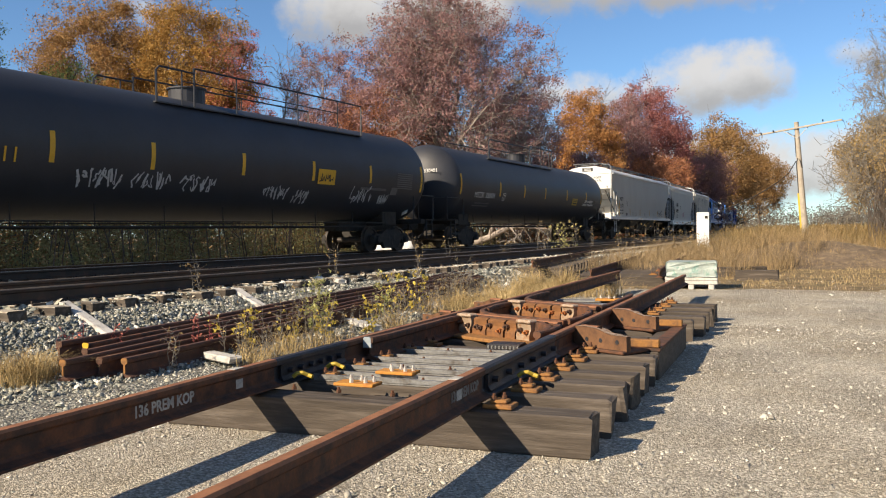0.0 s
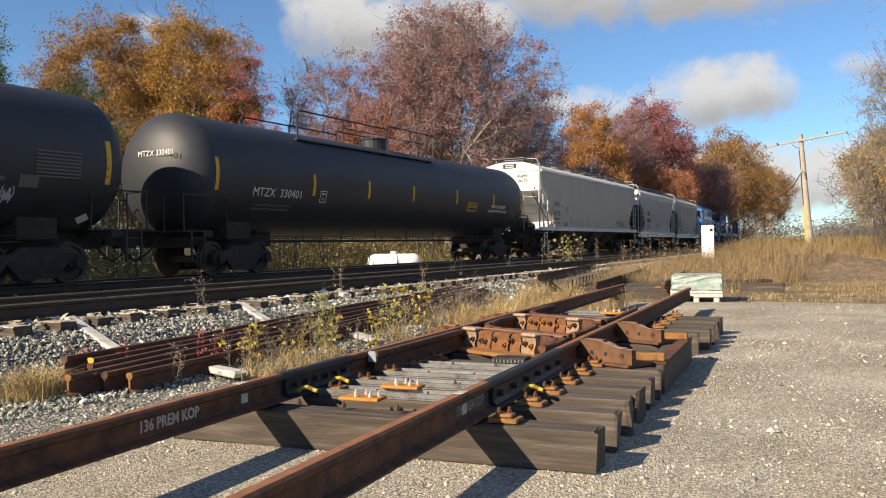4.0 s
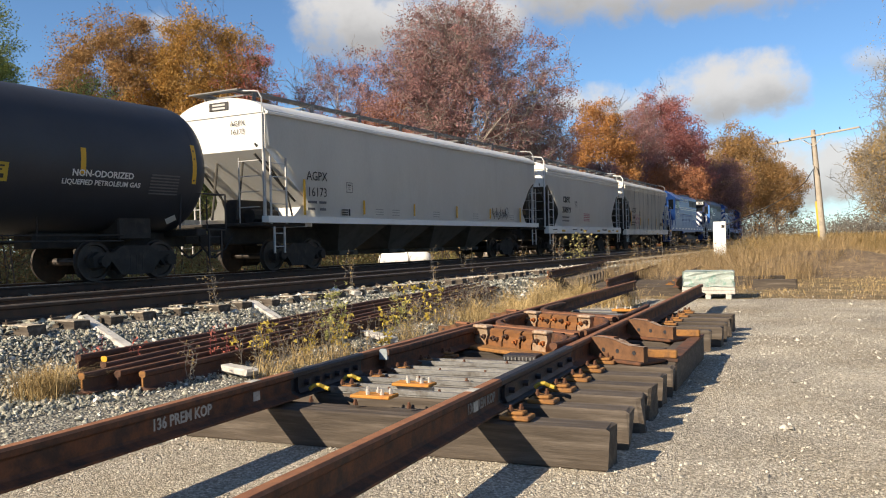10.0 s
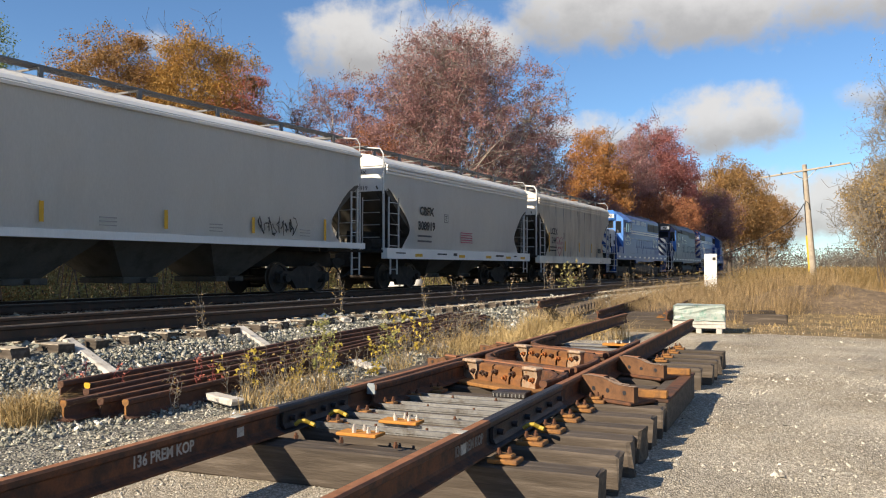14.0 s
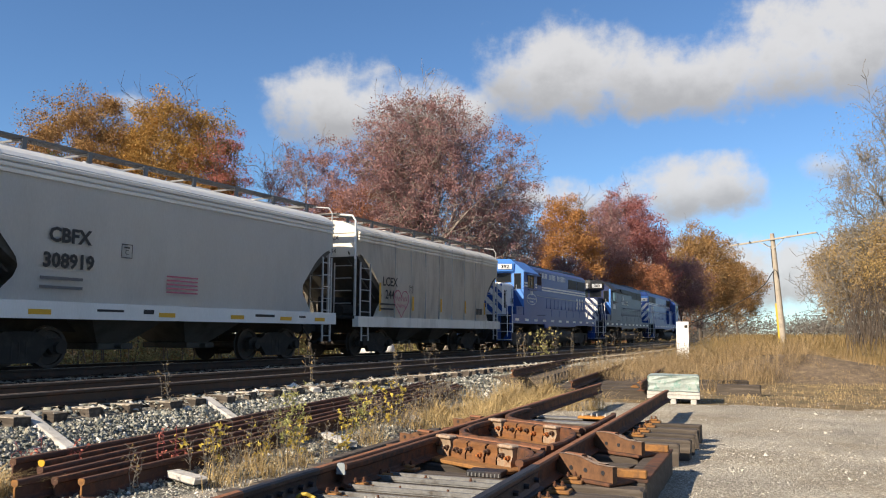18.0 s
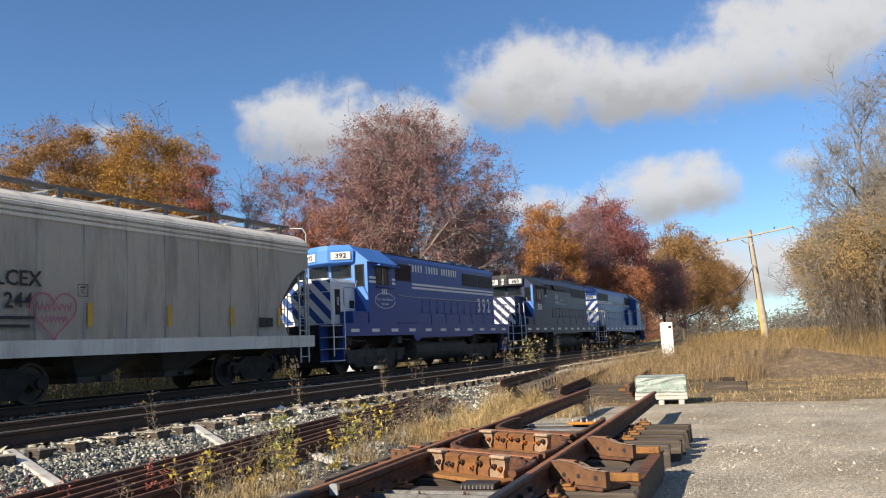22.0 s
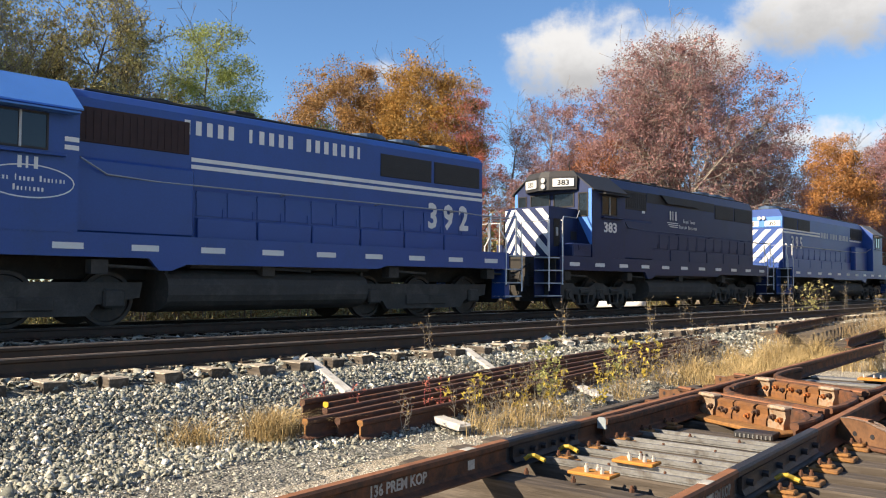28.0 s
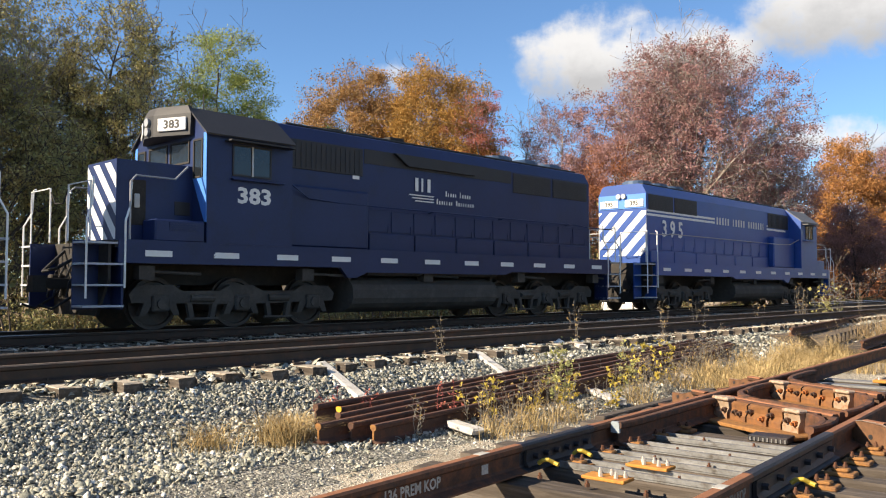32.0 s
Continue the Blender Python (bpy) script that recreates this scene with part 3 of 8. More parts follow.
rocks("ballast_stones", 1, bank_spots(1, 44000, 0.5, 14, 1.36, 3.5), 0.0195, "stone", "loose grey ballast stones on the bank", 0.75, 4)
rocks("ballast_stones", 10, bank_spots(10, 30000, 0.5, 11, 1.36, 3.7), 0.022, "stone", "sharp grey ballast stones on the bank", 0.8, 3)
rocks("ballast_stones", 2, bank_spots(2, 14000, 14, 40, 1.42, 2.8), 0.034, "stone", "loose grey ballast stones along the siding", 0.6, 4)
rocks("ballast_stones", 3, bank_spots(3, 6000, 0.5, 30, -4.2, -1.3), 0.036, "stone", "loose grey ballast stones between the tracks", 0.6, 4)
rocks("ballast_stones", 8, bed_spots(8, 17000, near_track_x, RAIL_Z, 0.5, 36, -1.4, 1.27), 0.04, "stone", "grey ballast stones packed between the siding ties", 0.5, 4)
rocks("ballast_stones", 9, bed_spots(9, 7000, far_track_x, FAR_Z, 0.5, 30, -1.0, 1.7), 0.045, "stone", "grey ballast stones packed between the main line ties", 0.5, 4)
rocks("ballast_stones", 4, [(x, y, ground_z(x, y)) for x, y in ((near_track_x(y) + 3.0 + abs(random.gauss(0, 0.8)), y) for y in (random.uniform(0.8, 12) for _ in range(9000)))], 0.014, "stone", "small grey stones spilled on the lot", 0.7)


def lot_spots(seed, count, x0, x1, y0, y1, near=0.0):
    rg = np.random.default_rng(seed)
    out = []
    while len(out) < count:
        x, y = rg.uniform(x0, x1), y0 + (y1 - y0) * rg.random() ** 1.6
        if x < near_track_x(y) + 3.2:
            continue
        out.append((x, y, ground_z(x, y)))
    return out


rocks("gravel_stones", 5, lot_spots(5, 30000, -7.5, 3.5, 2.0, 12), 0.009, "pebble", "fine pale gravel over the lot", 0.7, 4)
rocks("gravel_stones", 6, lot_spots(6, 7000, -7.5, 8, 6.0, 24), 0.013, "pebble", "coarser pale gravel over the lot", 0.7, 4)
rocks("gravel_stones", 7, lot_spots(7, 60, -5, 4, 4.5, 20), 0.026, "pebble", "scattered larger pale stones on the lot", 0.7, 5)

# ---- train: shared parts ----
SPEED, START = -3.371, 48.95
TRAIN, WHEELS = [], []
OUT_X = Matrix(((0, 0, 1, 0), (1, 0, 0, 0), (0, 1, 0, 0), (0, 0, 0, 1)))
OUT_BACK = Matrix(((1, 0, 0, 0), (0, 0, -1, 0), (0, 1, 0, 0), (0, 0, 0, 1)))


def track_pose(s, half, z=FAR_Z):
    """The pose of a car whose middle is s metres along the far track from y = 0."""
    a, b = (Vector((far_track_x(v * 0.9993), v * 0.9993, z)) for v in (s - half, s + half))
    d, mid = b - a, (a + b) / 2
    return pose(mid.x, mid.y, z, 0, 0, math.degrees(math.atan2(-d.x, d.y)))


def car(name, s0, s1, label, category):
    ob = thing(name, track_pose(START + (s0 + s1) / 2, (s1 - s0) * 0.35), label, category)
    TRAIN.append((ob, (s0 + s1) / 2, (s1 - s0) * 0.35))
    return ob


def words(text, size, mat, parent, m, name="lettering", label="", stretch=1.0, bold=0.0):
    """Writing with the built-in font, centred on the pose m, a hair proud of its surface."""
    cu = bpy.data.curves.new(name, "FONT")
    cu.body, cu.size, cu.align_x, cu.align_y, cu.extrude, cu.offset, cu.resolution_u = text, size, "CENTER", "CENTER", 0.002, bold, 2
    ob = bpy.data.objects.new(name, cu)
    scene.collection.objects.link(ob)
    me = bpy.data.meshes.new_from_object(ob.evaluated_get(bpy.context.evaluated_depsgraph_get()))
    bpy.data.objects.remove(ob)
    me.transform(Matrix.Diagonal((stretch, 1, 1, 1)))
    me.materials.clear()
    me.materials.append(mat)
    return part(name, me, None, parent, label, m)


def side(x, y, z):
    return Matrix.Translation((x, y, z)) @ OUT_X


def bars(parent, mat, m, rows, name="small_print"):
    """Unreadable print: rows of (u0, u1, v, height) in the plane of m."""
    for u0, u1, v, h in rows:
        part(name, box(bmesh.new(), u0, u1, v - h / 2, v + h / 2, 0, 0.004), mat, parent, m=m)


def clip(poly, axis, at, keep_more):
    out = []
    for a, b in zip(poly, poly[1:] + poly[:1]):
        ia, ib = (a[axis] >= at) == keep_more, (b[axis] >= at) == keep_more
        if ia:
            out.append(a)
        if ia != ib:
            f = (at - a[axis]) / (b[axis] - a[axis])
            out.append((a[0] + f * (b[0] - a[0]), a[1] + f * (b[1] - a[1])))
    return out


def stripes(parent, mat, m, w, h, pitch, share=0.5, slope=1.0, label=""):
    """Diagonal painted stripes over a panel w wide and h high, centred on m."""
    bm = bmesh.new()
    u = -w - h * abs(slope)
    while u < w + h * abs(slope):
        poly = [(u - slope * h / 2, h / 2), (u + pitch * share - slope * h / 2, h / 2), (u + pitch * share + slope * h / 2, -h / 2), (u + slope * h / 2, -h / 2)]
        for axis, at, more in ((0, -w / 2, True), (0, w / 2, False)):
            poly = clip(poly, axis, at, more) if len(poly) > 2 else poly
        if len(poly) > 2:
            extrude(bm, poly, lambda a, b: (a, b, 0), lambda a, b: (a, b, 0.005))
        u += pitch
    return part("stripes", bm, mat, parent, label, m)


def wheelset(radius):
    bm = bmesh.new()
    tube(bm, [(-0.9, 0, 0), (0.9, 0, 0)], 0.085, 10)
    for s in (-1, 1):
        prof = [(0.68, 0.10), (0.68, radius + 0.028), (0.70, radius + 0.028), (0.715, radius), (0.80, radius - 0.006), (0.80, radius - 0.07), (0.755, radius - 0.085),
                (0.765, 0.2), (0.80, 0.16), (0.80, 0.09)]
        rings = [[bm.verts.new((s * x, r * math.cos(a), r * math.sin(a))) for a in (6.2832 * k / 28 for k in range(28))] for x, r in prof]
        for a, b in zip(rings, rings[1:]):
            for k in range(28):
                bm.faces.new((a[k], a[(k + 1) % 28], b[(k + 1) % 28], b[k]))
        for k in range(5):
            a = 6.2832 * k / 5
            tube(bm, [(s * 0.76, 0.22 * math.cos(a), 0.22 * math.sin(a)), (s * 0.775, 0.22 * math.cos(a), 0.22 * math.sin(a))], 0.03, 6)
    bmesh.ops.recalc_face_normals(bm, faces=bm.faces)
    return link("wheelset", bm, [M["wheel"]])


M["wheel"] = material("wheel_steel", (0.05, 0.043, 0.038), 0.6, 0.4, 0.3, 4, 0.15, 40, (0.09, 0.06, 0.045), (0.5, 0.7))
WHEEL_CAR, WHEEL_LOCO = wheelset(0.43), wheelset(0.5)


def freight_frame():
    """A cast sideframe of a freight truck, middle at the wheel axis height."""
    bm = bmesh.new()
    out = [(-1.12, 0.1), (-0.95, 0.2), (-0.62, 0.18), (-0.35, 0.33), (0.35, 0.33), (0.62, 0.18), (0.95, 0.2), (1.12, 0.1), (1.1, -0.12), (0.78, -0.14), (0.66, 0.0), (0.4, -0.3),
           (-0.4, -0.3), (-0.66, 0.0), (-0.78, -0.14), (-1.1, -0.12)]
    prism_x(bm, out, -0.07, 0.07)
    for y in (-0.88, 0.88):
        tube(bm, [(0.05, y, 0), (0.17, y, 0)], 0.12, 10)
    for y in (-0.16, 0, 0.16):
        tube(bm, [(0.02, y, -0.22), (0.02, y, 0.12)], 0.06, 8)
    return link("sideframe", bm, M["grime"])


def loco_frame():
    """The long cast sideframe of a three-axle truck."""
    bm = bmesh.new()
    out = [(-2.35, 0.18), (-2.2, 0.34), (-1.5, 0.36), (-1.3, 0.24), (-0.5, 0.24), (-0.25, 0.36), (0.25, 0.36), (0.5, 0.24), (1.3, 0.24), (1.5, 0.36), (2.2, 0.34), (2.35, 0.18),
           (2.3, 0.02), (1.2, 0.0), (0.8, -0.02), (-0.8, -0.02), (-1.2, 0.0), (-2.3, 0.02)]
    prism_x(bm, out, -0.08, 0.08)
    for y in (-1.75, 0, 1.75):
        prism_x(bm, [(y - 0.3, 0.05), (y + 0.3, 0.05), (y + 0.4, -0.22), (y + 0.28, -0.22), (y + 0.16, -0.02), (y - 0.16, -0.02), (y - 0.28, -0.22), (y - 0.4, -0.22)], -0.06, 0.09)
        box(bm, -0.02, 0.16, y - 0.17, y + 0.17, -0.15, 0.16, 0.03)
        tube(bm, [(0.15, y, 0), (0.2, y, 0)], 0.1, 10)
    for y in (-0.88, 0.88):
        tube(bm, [(0.09, y - 0.35, -0.3), (0.09, y + 0.35, -0.3)], 0.03, 6)
        tube(bm, [(0.1, y - 0.25, 0.1), (0.1, y + 0.25, 0.1)], 0.07, 8)
        prism_x(bm, [(y - 0.32, 0.0), (y - 0.22, 0.0), (y - 0.16, -0.32), (y - 0.26, -0.32)], 0.0, 0.1)
        prism_x(bm, [(y + 0.32, 0.0), (y + 0.22, 0.0), (y + 0.16, -0.32), (y + 0.26, -0.32)], 0.0, 0.1)
    return link("sideframe", bm, M["loco_grime"])


def flat_loco_frame():
    """A plain slab-sided three-axle truck frame with long brake cylinders."""
    bm = bmesh.new()
    prism_x(bm, [(-2.3, 0.3), (2.3, 0.3), (2.25, 0.02), (1.45, -0.1), (1.3, -0.3), (-1.3, -0.3), (-1.45, -0.1), (-2.25, 0.02)], -0.08, 0.07)
    box(bm, 0.07, 0.11, -0.7, 0.7, -0.2, 0.05, 0.02)
    for k in range(4):
        box(bm, 0.08, 0.13, 0.1, 0.55, -0.17 + 0.05 * k, -0.14 + 0.05 * k)
    for y in (-1.75, 1.75):
        box(bm, 0.0, 0.16, y - 0.2, y + 0.2, -0.16, 0.18, 0.04)
    return link("sideframe", bm, M["loco_grime"])


M["loco_grime"] = material("dusty_black_steel", (0.066, 0.06, 0.054), 0.8, 0.1, 0.35, 2, 0.25, 30, (0.10, 0.09, 0.078), (0.5, 0.7), 0.3)
FRAME_CAR, FRAME_LOCO, FRAME_SLAB = freight_frame(), loco_frame(), flat_loco_frame()


def truck(parent, y, axles, mesh, wheel, radius):
    tr = part("truck", box(bmesh.new(), -0.85, 0.85, -0.22, 0.22, radius - 0.2, radius + 0.28, 0.03), M["grime"], parent, m=pose(0, y, 0))
    for s in (-1, 1):
        part("sideframe", mesh, None, tr, m=pose(s * 0.98, 0, radius, 0, 0, 0 if s > 0 else 180))
    for a in axles:
        w = part("wheelset", wheel, None, tr, m=pose(0, a, radius))
        WHEELS.append((w, a, radius))
    return tr


def coupler(parent, y, way):
    bm = bmesh.new()
    box(bm, -0.09, 0.09, min(y, y + way * 0.75), max(y, y + way * 0.75), 0.78, 0.98, 0.02)
    e = y + way * 0.72
    prism = [(-0.16, e - 0.12), (0.14, e - 0.12), (0.17, e + 0.1), (0.02, e + 0.16), (-0.18, e + 0.08)]
    extrude(bm, prism, lambda u, v: (u, v, 0.72), lambda u, v: (u, v, 1.02))
    part("coupler", bm, M["grime"], parent)
    for x in (0.42, -0.4):
        bm = bmesh.new()
        pts = [(x, y, 0.95), (x + 0.03, y + way * 0.3, 0.62), (x - 0.02, y + way * 0.6, 0.42), (x - 0.1, y + way * 0.8, 0.5)]
        tube(bm, pts, 0.025, 6)
        part("brake_hose", bm, M["rubber"], parent)


def ladder(parent, m, w, h, rungs, mat, stile=0.022):
    """A ladder in the plane of m: u across, v up, from v = 0."""
    bm = bmesh.new()
    for u in (-w / 2, w / 2):
        box(bm, u - stile, u + stile, 0, h, -0.02, 0.02)
    for k in range(rungs):
        v = h * (k + 0.5) / rungs
        tube(bm, [(-w / 2, v, 0.0), (w / 2, v, 0.0)], 0.014, 6)
    return part("ladder", bm, mat, parent, m=m)


# ---- tank cars ----
def tank_car(s0, s1, label, marks, dome, ra, rb):
    """A pressure tank car; s0 and s1 are the tips of its heads along the train."""
    ob = car("tank_car", s0, s1, label, "tank car")
    mid, half = (s0 + s1) / 2, (s1 - s0) / 2
    R, zc, cap, seg = 1.53, 2.56, 0.78, 56
    bm = bmesh.new()
    prof = [(-half + cap * (1 - math.cos(a)), R * math.sin(a)) for a in (math.pi / 2 * k / 9 for k in range(10))]
    prof += [(y, R) for y in (-half + 2.6, -half * 0.45, 0, half * 0.45, half - 2.6)] + [(-y, r) for y, r in prof[::-1]]
    rings = [[bm.verts.new((r * math.sin(t), y, zc + r * math.cos(t))) for t in (6.2832 * k / seg for k in range(seg))] for y, r in prof if r > 0.01]
    for a, b in zip(rings, rings[1:]):
        for k in range(seg):
            bm.faces.new((a[k], a[(k + 1) % seg], b[(k + 1) % seg], b[k]))
    bm.faces.new(rings[0])
    bm.faces.new(rings[-1][::-1])
    bmesh.ops.recalc_face_normals(bm, faces=bm.faces)
    part("tank", bm, M["black_paint"], ob, smooth=True)
    for y in (-half + 0.9, -half + 2.7, -half * 0.42, half * 0.42, half - 2.7, half - 0.9):
        bm = bmesh.new()
        pts = [((R + 0.002) * math.sin(t), y, zc + (R + 0.002) * math.cos(t)) for t in (6.2832 * k / seg for k in range(seg + 1))]
        for p, q in zip(pts, pts[1:]):
            vs = [bm.verts.new((x, yy, z)) for x, yy, z in ((p[0], y - 0.02, p[2]), (p[0], y + 0.02, p[2]), (q[0], y + 0.02, q[2]), (q[0], y - 0.02, q[2]))]
            bm.faces.new(vs)
        part("weld_seam", bm, M["black_paint"], ob)
    for e in (-1, 1):
        bm = bmesh.new()
        box(bm, -0.3, 0.3, *sorted((e * (half - 4.2), e * (half - 0.1))), 0.72, 1.08, 0.02)
        box(bm, -1.4, 1.4, *sorted((e * (half - 0.75), e * (half - 0.45))), 0.95, 1.12, 0.02)
        box(bm, -0.95, 0.95, *sorted((e * (half - 2.6), e * (half - 1.7))), 0.9, 1.45, 0.02)
        box(bm, -1.45, 1.45, *sorted((e * (half + 0.25), e * (half - 0.45))), 1.08, 1.12)
        part("stub_sill", bm, M["grime"], ob)
    bm = bmesh.new()
    for x in (-1.1, 1.12):
        tube(bm, [(x, -half + 2.6, 0.86), (x, half - 2.6, 0.86)], 0.022, 6)
        tube(bm, [(x, -half + 2.6, 0.98), (x, half - 2.6, 0.98)], 0.018, 6)
        for k in range(9):
            y = -half + 2.7 + (2 * half - 5.4) * k / 8
            tube(bm, [(x, y, 0.84), (x, y, 1.35)], 0.014, 5)
    part("side_pipe", bm, M["grime"], ob)
    for y in (dome - mid,):
        bm = bmesh.new()
        tube(bm, [(0, y, zc + R - 0.1), (0, y, zc + R + 0.3)], 0.46, 20)
        tube(bm, [(0, y, zc + R + 0.3), (0, y, zc + R + 0.34)], 0.5, 20)
        part("valve_housing", bm, M["black_paint"], ob)
        bm = bmesh.new()
        for x in (-0.92, 0.92):
            box(bm, x - 0.13, x + 0.13, y - ra, y + rb, zc + R - 0.34, zc + R - 0.31)
        part("walkway", bm, M["black_paint"], ob)
        for x in (-1.05, 1.05):
            bm = bmesh.new()
            z0, z1 = zc + R - 0.34, zc + R + 0.5
            tube(bm, [(x, y - ra, z0), (x, y - ra, z1 - 0.1), (x, y - ra + 0.1, z1), (x, y - 0.8, z1)], 0.027, 6)
            tube(bm, [(x, y - 0.8, z1 + 0.12), (x, y + rb, z1 + 0.12), (x, y + rb, z0)], 0.027, 6)
            tube(bm, [(x, y - 0.8, z1 + 0.12), (x, y - 0.8, z0)], 0.027, 6)
            for k in (-ra * 0.6, 0.7, rb * 0.5, rb * 0.8):
                tube(bm, [(x, y + k, z0), (x, y + k, z1 + (0.12 if k > 0 else 0))], 0.018, 6)
            tube(bm, [(x, y - ra * 0.6, z1 - 0.25), (x, y + rb * 0.8, z1 - 0.25)], 0.016, 6)
            part("handrail", bm, M["black_paint"], ob)
        ladder(ob, side(-R - 0.12, y + 0.2, 1.3), 0.45, 2.6, 9, M["roof_black"])
    for e in (-1, 1):
        for x in (-1.38, 1.38):
            bm = bmesh.new()
            ye = e * (half + 0.2)
            tube(bm, [(x, ye, 1.1), (x, ye, 1.95), (x * 0.55, ye, 1.95), (x * 0.55, ye, 1.1)], 0.02, 6)
            tube(bm, [(x, ye, 1.95), (x, e * (half - 1.2), 1.95), (x, e * (half - 1.25), 1.1)], 0.02, 6)
            part("end_rail", bm, M["roof_black"], ob)
        for x in (-1.42, 1.42):
            ladder(ob, side(x, e * (half - 0.2), 0.42), 0.4, 0.68, 2, M["roof_black"])
        truck(ob, e * (half - 2.2), (-0.88, 0.88), FRAME_CAR, WHEEL_CAR, 0.43)
        coupler(ob, e * (half + 0.1), e)
    for n, (s, z, h) in enumerate(marks):
        bm = bmesh.new()
        pts = []
        for k in range(5):
            zz = z - h / 2 + h * k / 4
            pts.append((math.sqrt(max(0.05, R * R - (zz - zc) ** 2)) + 0.005, zz))
        for (xa, za), (xb, zb) in zip(pts, pts[1:]):
            bm.faces.new([bm.verts.new(c) for c in ((xa, s - mid - 0.06, za), (xa, s - mid + 0.06, za), (xb, s - mid + 0.06, zb), (xb, s - mid - 0.06, zb))])
        part("reflector_strip", bm, M["yellow"], ob, "yellow reflective strip")
    return ob, mid, R, zc


def on_tank(R, zc, y, z):
    """The pose of a flat mark on the side of a tank."""
    up = math.asin((z - zc) / R)
    return Matrix.Translation((math.cos(up) * (R + 0.012), y, z)) @ Matrix.Rotation(-up, 4, "Y") @ OUT_X


def scrawl(parent, m, w, h, mat, seed, strokes=9, thick=0.02, name="graffiti"):
    """Sprayed loops and slashes with no word in them."""
    rnd = random.Random(seed)
    bm = bmesh.new()
    for k in range(strokes):
        u = -w / 2 + w * (k + 0.5) / strokes
        pts = [(u + rnd.uniform(-0.5, 0.5) * w / strokes * 1.3, rnd.uniform(-h / 2, h / 2), 0) for _ in range(4)]
        line = []
        for a, b in zip(pts, pts[1:]):
            mid = ((a[0] + b[0]) / 2 + rnd.uniform(-1, 1) * w / strokes * 0.3, (a[1] + b[1]) / 2 + rnd.uniform(-0.12, 0.12) * h, 0)
            line += [a, mid]
        tube(bm, line + [pts[-1]], [thick * rnd.uniform(0.6, 1.1)] * (len(line) + 1), 4)
    for v in bm.verts:
        v.co.z *= 0.08
    return part(name, bm, mat, parent, m=m)


M["print"] = material("white_print", (0.62, 0.62, 0.60), 0.6, 0, 0.1, 5, 0, 30)
M["faint_print"] = material("faded_print", (0.10, 0.10, 0.105), 0.6, 0, 0.2, 3, 0, 30)
M["spray"] = material("sprayed_paint", (0.40, 0.41, 0.42), 0.6, 0, 0.3, 6, 0, 30)
M["black_print"] = material("black_print", (0.012, 0.012, 0.013), 0.6, 0, 0.1, 5, 0, 30)
M["print_grey"] = material("grey_print", (0.36, 0.36, 0.35), 0.6, 0, 0.15, 5, 0, 30)
M["pink_spray"] = material("pink_sprayed_paint", (0.42, 0.10, 0.16), 0.6, 0, 0.3, 6, 0, 30)

M["yellow_dull"] = material("dull_yellow_plate", (0.42, 0.29, 0.03), 0.6, 0, 0.15, 5, 0.1, 60)
tank_a, mid, R, zc = tank_car(-44.3, -23.45, "black pressure tank car covered in white graffiti", [(-39.0, 2.43, 0.62), (-36.46, 2.43, 0.6), (-33.5, 2.44, 0.56), (-30.57, 2.44, 0.55),
                              (-27.6, 2.5, 0.55), (-24.33, 2.5, 0.9), (-41.6, 2.43, 0.6)], -33.9, 2.0, 6.5)
words("53211", 0.42, M["yellow"], tank_a, on_tank(R, zc, -40.2 - mid, 2.2), label="yellow car number")
for k, (s, z, w, h) in enumerate(((-37.8, 1.87, 1.15, 0.5), (-36.4, 1.9, 1.1, 0.45), (-35.0, 1.88, 1.1, 0.42), (-32.05, 1.78, 1.0, 0.4), (-30.9, 1.7, 0.7, 0.45), (-27.9, 1.85, 1.2, 0.6), (-26.6, 1.75, 0.5, 0.4))):
    scrawl(tank_a, on_tank(R, zc, s - mid, z), w, h, M["spray"], k + 3, 9, 0.03)
bars(tank_a, M["yellow"], on_tank(R, zc, -29.95 - mid, 2.3), [(-0.42, 0.42, 0, 0.44)], "placard")
scrawl(tank_a, on_tank(R + 0.01, zc, -29.95 - mid, 2.28), 0.7, 0.25, M["black_print"], 44, 6, 0.02)
bars(tank_a, M["faint_print"], on_tank(R, zc, -25.5 - mid, 2.35), [(-0.5, 0.5, 0.27 - 0.07 * k, 0.03) for k in range(8)])
bars(tank_a, M["faint_print"], on_tank(R, zc, -27.2 - mid, 2.0), [(-0.9, 0.6, 0.05, 0.08), (0.9, 1.3, 0.02, 0.25)])
tank_b, mid, R, zc = tank_car(-22.0, -1.15, "glossy black pressure tank car with white lettering", [(-21.2, 2.5, 0.8), (-17.3, 2.43, 0.6), (-14.45, 2.44, 0.56), (-11.65, 2.45, 0.52), (-8.35, 2.47, 0.52),
                              (-5.0, 2.47, 0.52), (-2.05, 2.6, 0.9)], -11.75, 5.7, 2.4)
words("MTZX  330401", 0.33, M["print"], tank_b, on_tank(R, zc, -18.85 - mid, 2.12), label="white reporting mark and car number")
bars(tank_b, M["faint_print"], on_tank(R, zc, -18.95 - mid, 1.75), [(-0.75, 0.75, 0.06, 0.05), (-0.8, 0.7, -0.06, 0.05)])
bm = bmesh.new()
for u0, u1, v0, v1 in ((-0.15, 0.15, 0.15, 0.17), (-0.15, 0.15, -0.17, -0.15), (-0.15, -0.13, -0.15, 0.15), (0.13, 0.15, -0.15, 0.15), (-0.08, 0.08, 0.06, 0.1)):
    box(bm, u0, u1, v0, v1, 0, 0.004)
part("marking_frame", bm, M["print"], tank_b, m=on_tank(R, zc, -16.85 - mid, 2.12))
words("C", 0.16, M["print"], tank_b, on_tank(R, zc, -16.85 - mid, 2.07))
